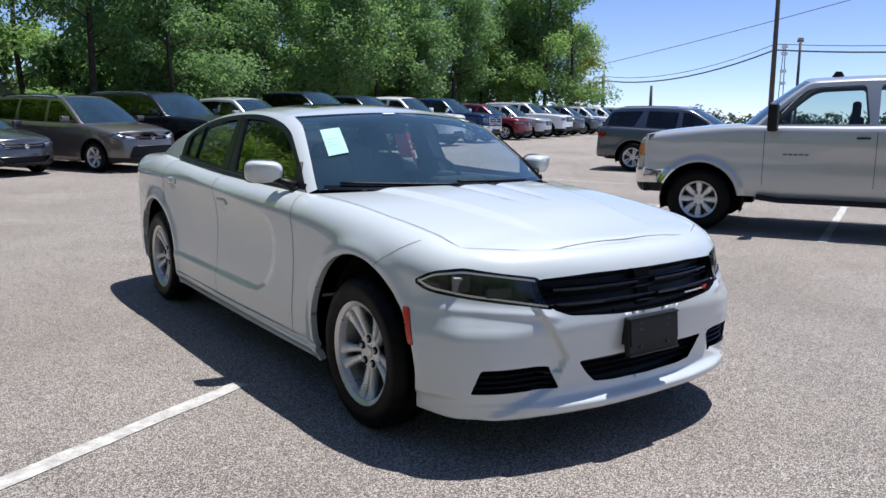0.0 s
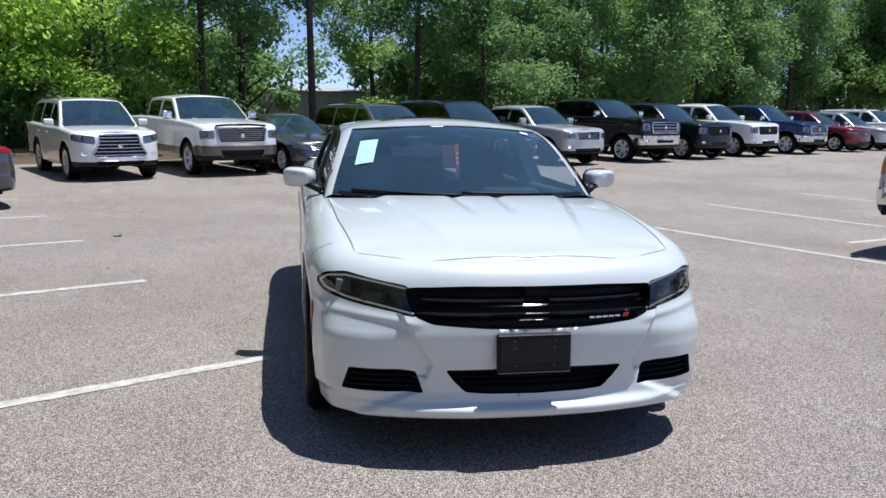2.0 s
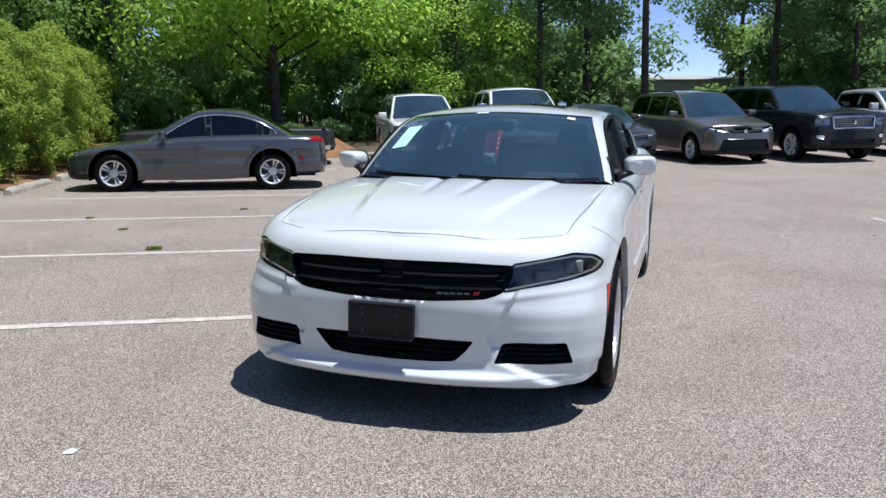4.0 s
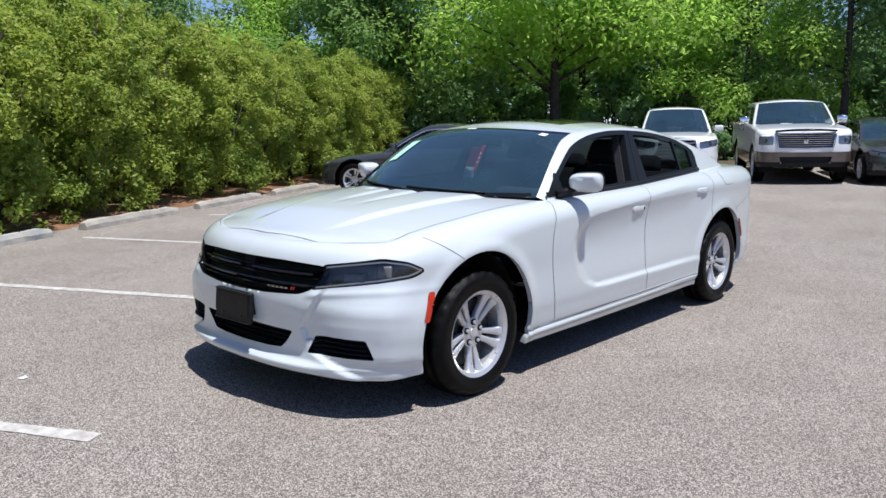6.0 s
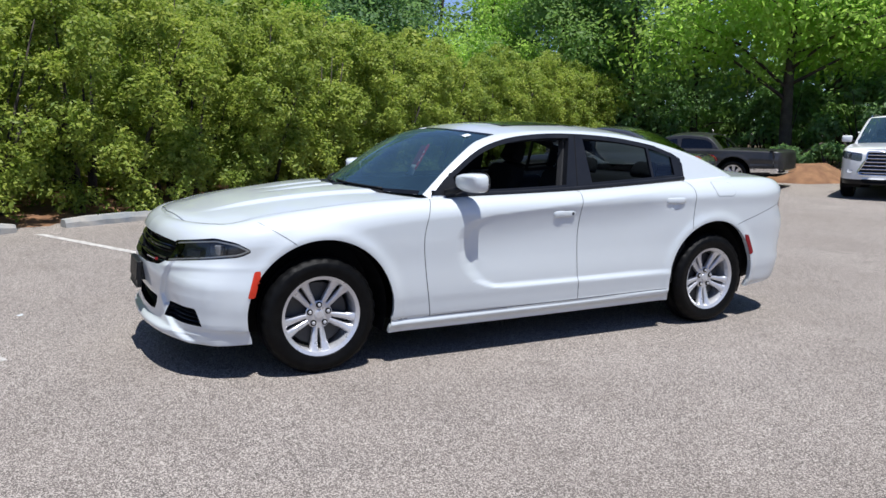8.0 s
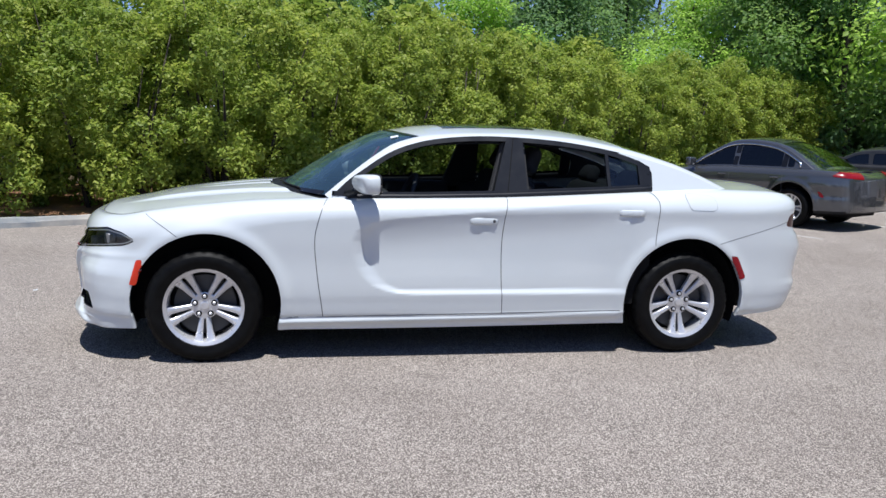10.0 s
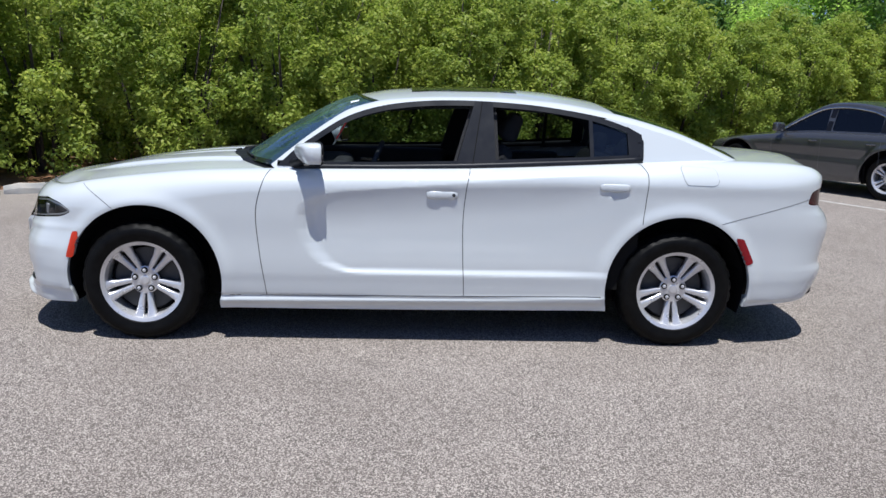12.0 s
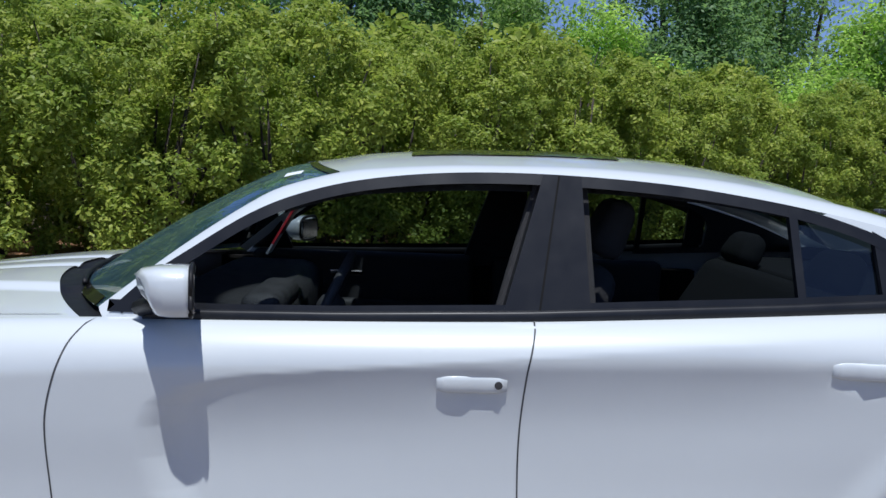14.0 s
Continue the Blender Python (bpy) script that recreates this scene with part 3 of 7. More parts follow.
            return np.stack([x, y, self.hz(x, y) + (E[..., 2] - self.hz(E[..., 0], E[..., 1])) * fall], -1)

        return ev

    # --- cabin
    def belt(self, y):
        s = self.s_of_y(y)
        E = self.ev(s, self.top(s))
        return E[..., 0], E[..., 2]

    def tz(self, x, y):
        k = self.k
        yb = k["ws_y"] + k["ws_bow"] * (np.abs(x) / 0.8) ** 2
        w = k["ws_z"] + (y - yb) * k["ws_slope"]
        w = w + 0.03 * np.sin(np.clip((y - yb) / k["ws_len"], 0, 1) * math.pi)
        roof = self.roof(y) - k.get("crown", 0.055) * (np.abs(x) / 0.6) ** 2
        q = 0.045
        h = np.clip(0.5 + 0.5 * (roof - w) / q, 0, 1)
        z = roof * (1 - h) + w * h - q * h * (1 - h)
        xr = np.interp(y, self.gy, self.gx) if hasattr(self, "gy") else None
        if xr is not None:
            z = z - 0.022 * np.clip((np.abs(x) - (xr - 0.07)) / 0.07, 0, 1.2) ** 2
        return z

    def sx(self, y, z):
        xb, zb = np.interp(y, self.by, self.bx), np.interp(y, self.by, self.bz)
        h = z - zb
        return xb - self.k["tumble"] * h - self.k.get("bow", 0.14) * h * np.abs(h)

    def cabin_lines(self):
        k = self.k
        y = np.linspace(k["cab"][0], k["cab"][1], 240)
        self.by = y
        self.bx, self.bz = self.belt(y)
        gx = self.bx.copy()
        for _ in range(40):
            z = np.maximum(self.tz(gx, y), self.bz - 0.02)
            gx = 0.5 * gx + 0.5 * self.sx(y, z)
        self.gx, self.gy = gx, y
        self.gz = np.maximum(self.tz(gx, y), self.bz - 0.02)


def wheel_parts(parent, at, r, rim, width, face, mats, spokes=5, twin=True, detail=1.0, out=1, phase=0.0):
    """A wheel (alloy rim) with spokes, tyre, cap and nuts; out is +1 where it faces +x."""
    n = 40 if detail >= 1 else 24
    bm = bmesh.new()
    w = width / 2
    # barrel and lip
    lathe(bm, [(-w * 0.9, rim - 0.012), (w * 0.55, rim - 0.022), (w * 0.86, rim - 0.014), (w * 0.93, rim - 0.002), (w * 0.97, rim + 0.006), (w * 0.93, rim + 0.010), (w * 0.80, rim + 0.006), (-w * 0.9, rim + 0.004)], n, close=True)
    hub = (0.36 if twin and detail >= 1 else 0.30) * rim
    lathe(bm, [(w * 0.30, hub * 0.9), (w * face, hub), (w * (face + 0.04), hub * 0.9), (w * (face + 0.05), hub * 0.35), (w * (face + 0.02), 0.0)], 20)
    m = Matrix.Translation(at) @ pose(0, 0, 0, 0, 0, 0 if out > 0 else 180)
    arms = []
    for k in range(spokes):
        for off in ((-1, 1) if twin else (0,)):
            mid = 2 * math.pi * k / spokes + phase
            q = rim / 0.23
            # half the width of the arm (or pair of arms) and of the slot in it, from the hub to the rim
            rows = ((hub * 0.6 / rim, 0.024, 0.002), (0.42, 0.038, 0.004), (0.66, 0.047, 0.009), (0.85, 0.061, 0.010), (0.965, 0.092, 0.003)) if twin else ((hub * 0.6 / rim, 0.030, 0), (0.42, 0.034, 0), (0.68, 0.037, 0), (0.88, 0.040, 0), (0.965, 0.050, 0))
            arm = bmesh.new()
            ring = []
            depth = ((face + 0.02, face - 0.30), (face + 0.06, face - 0.26), (face + 0.16, face - 0.16), (face + 0.27, 0.30), (0.86, 0.40))
            for (rr, half, slot), (xf, xb) in zip(rows, depth):
                rad, o, wd = rr * rim, off * q * (half + slot) / 2, q * (half - slot) / (2 if off else 1)
                c, s = math.cos(mid), math.sin(mid)
                cross = [(w * (xf - 0.03), -wd * 0.80), (w * xf, -wd * 0.45), (w * xf, wd * 0.45), (w * (xf - 0.03), wd * 0.80), (w * (xf - 0.13), wd), (w * xb, wd * 0.9), (w * xb, -wd * 0.9), (w * (xf - 0.13), -wd)]
                ring.append([arm.verts.new((x, c * rad - s * (o + t), s * rad + c * (o + t))) for x, t in cross])
            for r0, r1 in zip(ring, ring[1:]):
                for i in range(8):
                    arm.faces.new((r0[i], r0[(i + 1) % 8], r1[(i + 1) % 8], r1[i]))
            arms.append(arm)
    wheel = part("wheel", bm, mats["rim"], parent, mats.get("rim_label", ""))
    wheel.matrix_basis = m
    for arm in arms:
        part("spoke", arm, mats["rim"], wheel, "", True)
    bm = lathe(bmesh.new(), [(-w * 0.35, rim - 0.024), (-w * 0.30, rim - 0.026), (-w * 0.36, 0.0)], n)
    part("backing_plate", bm, M["under"], wheel, "dark backing plate")
    for e in wheel.data.polygons:
        e.use_smooth = False
    # tyre
    bm = bmesh.new()
    sh = r - rim
    prof = [(-w, rim + 0.004), (-w * 1.06, rim + sh * 0.35), (-w * 1.02, rim + sh * 0.72), (-w * 0.86, r - 0.012), (-w * 0.7, r - 0.003)]
    for q in (-0.45, -0.38, -0.12, -0.05, 0.05, 0.12, 0.38, 0.45):
        prof.append((w * q, r - (0.009 if abs(q) in (0.38, 0.12) else 0.0)))
    prof += [(w * 0.7, r - 0.003), (w * 0.86, r - 0.012), (w * 0.93, r - 0.016), (w * 1.02, rim + sh * 0.72), (w * 1.045, rim + sh * 0.70), (w * 1.06, rim + sh * 0.38), (w * 1.03, rim + sh * 0.33), (w * 1.02, rim + sh * 0.14), (w * 0.98, rim + 0.006)]
    lathe(bm, prof, 112 if detail >= 1 else n, close=True)
    if detail >= 1:
        # shoulder blocks of the tread
        for v in bm.verts:
            rr = math.hypot(v.co.y, v.co.z)
            if abs(v.co.x) > 0.6 * w and rr > r - 0.03:
                k = int(round(math.atan2(v.co.z, v.co.y) / (2 * math.pi) * 112)) % 112
                if k % 4 == 0:
                    v.co.y, v.co.z = v.co.y * (rr - 0.007) / rr, v.co.z * (rr - 0.007) / rr
    part("tyre", bm, M["rubber"], wheel, "black rubber tyre", True)
    bm = bmesh.new()
    lathe(bm, [(-w * 0.12, rim * 0.80), (w * 0.02, rim * 0.80), (w * 0.02, rim * 0.3), (-w * 0.12, rim * 0.3)], 24, close=True)
    part("brake_disc", bm, M["steel"], wheel)
    if detail >= 1:
        bm = lathe(bmesh.new(), [(w * face, 0.029), (w * (face + 0.10), 0.027), (w * (face + 0.12), 0.020), (w * (face + 0.125), 0.0)], 16)
        part("centre_cap", bm, M["alloy"], wheel, "silver centre cap")
        for k in range(mats.get("nuts", 5)):
            a = 2 * math.pi * k / mats.get("nuts", 5) + math.pi / max(spokes, 5) + phase
            p = (0, math.cos(a) * 0.0575 * mats.get("pcd", 1), math.sin(a) * 0.0575 * mats.get("pcd", 1))
            # raised dark disc paints the shade of the recess round the nut
            bm = lathe(bmesh.new(), [(w * (face - 0.02), 0.0175), (w * (face + 0.10), 0.0175), (w * (face + 0.10), 0.0)], 16, "x", p)
            part("lug_well", bm, M["under"], wheel, "dark disc painting the shade in a lug hole")
            bm = lathe(bmesh.new(), [(w * face, 0.0115), (w * (face + 0.16), 0.0105), (w * (face + 0.19), 0.006), (w * (face + 0.19), 0.0)], 6, "x", p)
            part("lug_nut", bm, M["alloy"], wheel, "silver lug nut")
    return wheel


def band(poly, width):
    """A closed strip inside a polygon: outer and inner outlines."""
    p = np.array(poly, float)
    t = np.roll(p, -1, 0) - np.roll(p, 1, 0)
    nrm = np.stack([-t[:, 1], t[:, 0]], -1) / (np.linalg.norm(t, axis=1, keepdims=True) + 1e-9)
    area = (p[:, 0] * np.roll(p[:, 1], -1) - np.roll(p[:, 0], -1) * p[:, 1]).sum()
    return p + nrm * width * (1 if area > 0 else -1)


def rounded(poly, r=0.02, n=4):
    """The polygon with its corners rounded and its sides divided."""
    p = [np.array(q, float) for q in poly]
    out = []
    for i in range(len(p)):
        a, b, c = p[i - 1], p[i], p[(i + 1) % len(p)]
        u, v = a - b, c - b
        lu, lv = np.linalg.norm(u), np.linalg.norm(v)
        d = min(r, 0.45 * lu, 0.45 * lv)
        q0, q1 = b + u / lu * d, b + v / lv * d
        for t in np.linspace(0, 1, n + 1):
            out.append((1 - t) ** 2 * q0 + 2 * t * (1 - t) * b + t * t * q1)
    return np.array(out)


def closed_spline(pts, n=60):
    p = np.array(pts, float)
    m = len(p)
    q = spline_points(np.vstack([p[-2:], p, p[:3]]), (m + 4) * 12 + 1)
    q = q[24 : 24 + m * 12]
    k = np.linspace(0, len(q) - 1, n).astype(int)
    return q[k]


def vehicle_shell(ob, spec, h):
    """Builds body, hood, deck and cabin of a vehicle under ob. h: size of the grid. Returns the shell and its patches."""
    sh = Shell(spec)
    mats = spec["mats"]
    body = mats["body"]
    wy, wr = spec["axles"], spec["arch"]
    ay, az = spec.get("arch_y", wy), spec.get("arch_z", spec["hub"])
    sh.arcs = [(y, az, wr, spec.get("flare", 0.012)) for y in ay]
    # lower body
    M_ = int(sh.S / h)
    s = np.linspace(0, sh.S, M_ + 1)
    zt, zb = sh.top(s), sh.low(s)
    nz = int(np.max(zt - zb) / h) + 4
    v = np.linspace(0, 1, nz + 1)
    v = v + 0.05 * np.sin(math.pi * v) * v
    A = np.repeat(s[:, None], nz + 1, 1)
    B = zb[:, None] + (zt - zb)[:, None] * v[None] / v[-1]
    low = Patch(sh.ev, A, B, h, (0, 0, 0.6))
    th = np.linspace(0, 2 * math.pi, 64, endpoint=False)
    for k, y in enumerate(ay):
        yy, zz = y + wr * np.cos(th), az + wr * np.sin(th)
        zz = np.where(np.sin(th) < -0.3, -0.3, zz)
        yy = np.where(np.sin(th) < -0.3, y + np.sign(np.cos(th)) * wr * 0.955, yy)
        low.cut(np.stack([sh.s_of_y(yy), zz], -1), 90 + k)
    lamps = []
    for i, (kind, space, poly, *more) in enumerate(spec["cuts"]):
        poly = np.array(poly, float)
        poly = poly.copy()
        if space == "x":
            poly[:, 0] = sh.s_of_x(poly[:, 0])
        elif space == "r":
            poly[:, 0] = sh.s_of_x(poly[:, 0], True)
        else:
            poly[:, 0] = sh.s_of_y(poly[:, 0])
        low.cut(poly, i + 1)
        lamps.append((kind, i + 1, poly, more))
    return sh, low, lamps


def sedan_top(sh, spec, h):
    """Hood and deck patches."""
    out = []
    for front in (True, False):
        if front:
            s1 = sh.s_of_y(spec["cowl"])
            s = np.linspace(0, s1, int(s1 / h) + 1)
            sp = curve_of([(0, spec["spine"][0]), (s1 * 0.28, spec["spine"][0] + 0.06), (s1, spec["spine"][1])])
        else:
            s0 = sh.s_of_y(spec["deck"])
            s = np.linspace(s0, sh.S, int((sh.S - s0) / h) + 1)
            sp = curve_of([(s0, spec["spine"][2]), (s0 + (sh.S - s0) * 0.65, spec["spine"][3] - 0.05), (sh.S, spec["spine"][3])])
        r = np.linspace(0, 1, int(0.8 / h) + 1)
        A, B = np.meshgrid(s, r, indexing="ij")
        out.append(Patch(sh.ev_top(sp, s1 if front else None), A, B, h, (0, 0, 0.0)))
    return out


def cabin_patches(sh, spec, h):
    """Side (y, z) and top (y, x) patches of the cabin."""
    sh.cabin_lines()
    y = np.linspace(spec["cab"][0], spec["cab"][1], int((spec["cab"][1] - spec["cab"][0]) / h) + 1)
    zb, zr = np.interp(y, sh.by, sh.bz) - 0.01, np.interp(y, sh.gy, sh.gz)
    n = int(np.max(zr - zb) / h) + 2
    v = np.linspace(0, 1, n + 1)
    A = np.repeat(y[:, None], n + 1, 1)
    side = Patch(lambda a, b: np.stack([sh.sx(a, b), a, b], -1), A, zb[:, None] + np.maximum(zr - zb, 0.0)[:, None] * v, h, (0, 0, 0))
    xr = np.interp(y, sh.gy, sh.gx)
    n = int(0.7 / h)
    v = np.linspace(0, 1, n + 1)
    roof = Patch(lambda a, b: np.stack([b, a, sh.tz(b, a)], -1), np.repeat(y[:, None], n + 1, 1), xr[:, None] * v, h, (0, 0, 0))
    return side, roof


def cowl_panel(ob, sh, top, deep):
    """Black plastic strip that fills the gap between the hood's rear edge and the windshield."""
    s1 = float(top.A.max())
    r = np.linspace(0.03, 1.0, 28)
    P = top.ev(np.full(28, s1), r)
    rows = [P + [0, -0.012, -0.004], P + [0, 0.02, -0.010]]
    y = P[:, 1] + deep
    rows.append(np.column_stack([P[:, 0], y, np.minimum(sh.tz(P[:, 0], y) + 0.002, P[:, 2] - 0.002)]))
    V = np.vstack(rows)
    i = np.arange(27)
    F = np.vstack([np.stack([i + 28 * k, i + 1 + 28 * k, i + 29 + 28 * k, i + 28 + 28 * k], -1) for k in (0, 1)])
    skin("cowl_panel", [(V, None, F), flip((V, None, F))], M["black"], ob, "black plastic cowl below the windshield")


# ---- the white sedan ----
NOSE = ((0.17, 0.20, 0.225, 0.26, 0.31, 0.45, 0.56, 0.62, 0.70, 0.76, 0.85), (0.075, 0.008, 0.0, 0.035, 0.045, 0.030, 0.010, 0.012, 0.035, 0.048, 0.055))


def scallop(px, py, z, f, d, r):
    """Pressed-in flank of the doors, the bumper's centre section and its lip."""
    zu = 0.862 + 0.088 * (py + 0.6)
    zl = 0.413
    t = (z - zl) / (zu - zl)
    yf = np.interp(z, (0.413, 0.43, 0.471, 0.53, 0.583, 0.66, 0.744, 0.80, 0.842, 0.87), (-0.36, -0.45, -0.55, -0.61, -0.642, -0.668, -0.673, -0.65, -0.594, -0.52))
    go = smooth01(0.0, 0.13, py - yf) * (1 - smooth01(0.75, 1.40, py))
    g = (1 - (1 - np.clip((1 - t) / 0.5, 0, 1)) ** 2.3) * (0.55 + 0.45 * smooth01(0.05, 0.75, t)) * smooth01(-0.01, 0.062, t)
    ins = d * 0.033 * go * g * ((t > -0.05) & (t < 1.0))
    # rounded sill between the wheels
    ins = ins - d * 0.022 * np.exp(-(((z - 0.240 - 0.012 * (py + 1)) / 0.022) ** 2)) * smooth01(-1.15, -1.05, py) * (1 - smooth01(1.05, 1.15, py))
    # soft shoulder line along the rear quarter
    ins = ins - d * 0.006 * np.exp(-(((z - 0.955) / 0.05) ** 2)) * smooth01(0.4, 1.4, py)
    # front: the middle of the bumper stands proud between two creases
    xc = np.interp(z, (0.17, 0.24, 0.30, 0.42, 0.58, 0.66), (0.74, 0.62, 0.49, 0.445, 0.535, 0.58))
    ins = ins + f * 0.027 * np.where(z > 0.36, smooth01(-0.006, 0.020, np.abs(px) - xc), smooth01(-0.012, 0.060, np.abs(px) - xc)) * smooth01(0.70, 0.60, z) * (1 - smooth01(0.76, 0.86, np.abs(px)))
    ins = ins - 0.055 * 4 * f * (1 - f) * (1 - smooth01(0.50, 0.70, z))
    # the chin's lip runs out before the corners
    lip = np.interp(z, NOSE[0], NOSE[1]) - np.interp(z, (0.17, 0.20, 0.62, 0.85), (0.060, 0.020, 0.012, 0.055))
    ins = ins - f * smooth01(0.46, 0.72, np.abs(px)) * lip
    # crease under the lamps
    ins = ins - (f + 0.12 * d * (py < -1.8)) * 0.010 * np.exp(-(((z - (0.545 + 0.10 * np.abs(px))) / 0.018) ** 2)) * smooth01(0.45, 0.55, np.abs(px))
    for yc, zc in ((0.155, 0.855), (1.13, 0.919)):
        ins = ins + d * 0.007 * np.exp(-(((py - yc) / 0.066) ** 2) - ((z - zc) / 0.030) ** 2)
    return ins


def hood_lines(x, y):
    ax = np.abs(x)
    along = smooth01(-2.1, -1.75, y) * (y < -0.7)
    xr = 0.30 + 0.22 * np.clip((y + 2.1) / 1.1, 0, 1)
    z = 0.016 * along * smooth01(0.035, -0.035, ax - xr)
    z = z - 0.010 * along * np.exp(-(((ax - 0.085 - 0.05 * np.clip((y + 1.9), 0, 1)) / 0.03) ** 2)) * smooth01(-1.7, -1.3, y)
    return z


SEDAN = dict(
    out=[(0, -2.325), (0.25, -2.312), (0.48, -2.262), (0.66, -2.185), (0.79, -2.085), (0.865, -1.975), (0.905, -1.84), (0.928, -1.6), (0.938, -1.1), (0.945, -0.3), (0.946, 0.5), (0.945, 1.2), (0.945, 1.6), (0.925, 2.0), (0.87, 2.30), (0.76, 2.47), (0.56, 2.565), (0.3, 2.60), (0, 2.61)],
    out_w=0.76,
    zt=[(-2.33, 0.838), (-2.1, 0.856), (-1.9, 0.884), (-1.6, 0.925), (-1.2, 0.966), (-0.8, 0.985), (0.3, 1.015), (1.3, 1.068), (1.75, 1.090), (2.2, 1.085), (2.61, 1.045)],
    zb=[(-2.33, 0.178), (-2.1, 0.186), (-1.9, 0.205), (-1.0, 0.190), (1.0, 0.205), (1.95, 0.245), (2.61, 0.285)],
    rx=[(-2.33, 0.085), (-2.15, 0.10), (-2.0, 0.14), (-1.5, 0.15), (-1.0, 0.12), (0.0, 0.112), (1.3, 0.125), (1.9, 0.14), (2.61, 0.10)],
    rz=[(-2.33, 0.10), (-2.0, 0.14), (-1.5, 0.17), (-1.0, 0.13), (0.0, 0.105), (1.3, 0.13), (1.9, 0.15), (2.61, 0.09)],
    F=list(zip(*NOSE)),
    R=[(0.28, 0.10), (0.34, 0.05), (0.45, 0.008), (0.50, 0.028), (0.56, 0.018), (0.70, -0.010), (0.78, 0.022), (0.845, 0.085), (0.95, 0.088), (1.02, 0.058), (1.05, 0.062)],
    Sd=[(0.18, 0.050), (0.268, 0.032), (0.286, 0.018), (0.36, 0.010), (0.412, 0.005), (0.46, 0.004), (0.60, 0.006), (0.75, 0.003), (0.90, 0.004), (1.1, 0.012)],
    H=[(-2.33, 0.80), (-2.2, 0.855), (-2.05, 0.885), (-1.9, 0.912), (-1.55, 0.968), (-1.2, 1.004), (-0.8, 1.022), (1.5, 1.16), (1.95, 1.108), (2.3, 1.104), (2.45, 1.096), (2.61, 1.05)],
    drop=0.042, hood_extra=hood_lines, extra=scallop,
    cowl=-0.845, deck=1.62, spine=(-2.15, -1.155, 1.90, 2.50),
    roof=[(-1.3, 1.39), (-0.36, 1.405), (-0.14, 1.438), (0.15, 1.458), (0.45, 1.463), (0.78, 1.450), (1.12, 1.405), (1.5, 1.318), (1.7, 1.248), (2.03, 1.108), (2.2, 1.03)],
    ws_y=-1.12, ws_bow=0.30, ws_z=0.985, ws_slope=0.575, ws_len=0.80, tumble=0.33, bow=0.18, crown=0.052,
    cab=(-1.14, 2.06),
    axles=(-1.515, 1.535), arch=0.427, arch_y=(-1.498, 1.537), arch_z=0.350, hub=0.337, flare=0.012,
    mats=dict(body=M["white"]),
    cuts=[
        ("headlight", "x", rounded([(0.545, 0.746), (0.80, 0.788), (0.866, 0.772), (0.897, 0.726), (0.874, 0.690), (0.78, 0.667), (0.503, 0.621)], 0.02, 6)),
        ("grille", "x", rounded([(-0.06, 0.750), (0.30, 0.751), (0.553, 0.739), (0.549, 0.690), (0.518, 0.626), (0.44, 0.594), (0.2, 0.578), (-0.06, 0.574)], 0.02)),
        ("intake", "x", rounded([(-0.06, 0.403), (0.395, 0.396), (0.357, 0.345), (0.308, 0.298), (0.2, 0.290), (-0.06, 0.287)], 0.012)),
        ("vent", "x", rounded([(0.752, 0.391), (0.58, 0.392), (0.520, 0.384), (0.482, 0.295), (0.62, 0.292), (0.778, 0.294)], 0.007)),
        ("marker", "y", rounded([(-1.888, 0.616), (-1.852, 0.618), (-1.888, 0.470), (-1.922, 0.468)], 0.012)),
        ("rear_marker", "y", rounded([(1.850, 0.662), (1.902, 0.655), (1.975, 0.515), (1.930, 0.500)], 0.012)),
        ("taillight", "r", rounded([(-0.06, 0.955), (0.78, 0.96), (0.862, 0.935), (0.872, 0.85), (0.80, 0.842), (-0.06, 0.86)], 0.02)),
        ("fuel_door", "y", rounded([(1.505, 1.062), (1.715, 1.052), (1.725, 0.975), (1.70, 0.957), (1.54, 0.960), (1.525, 0.985)], 0.03)),
    ],
)
SEAM_F = curve_of([(0.18, -0.815), (0.285, -0.825), (0.543, -0.862), (0.736, -0.878), (0.93, -0.835), (1.0, -0.795)])
SEAM_M = curve_of([(0.18, 0.30), (0.298, 0.294), (0.703, 0.278), (0.897, 0.289), (1.034, 0.318), (1.1, 0.33)])
SEAM_R = curve_of([(0.18, 1.30), (0.73, 1.300), (0.829, 1.309), (1.0, 1.318), (1.09, 1.268)])
SEAM_B = curve_of([(0.18, -1.60), (0.70, -1.60), (0.755, -1.66), (0.83, -1.775), (0.884, -1.88)])


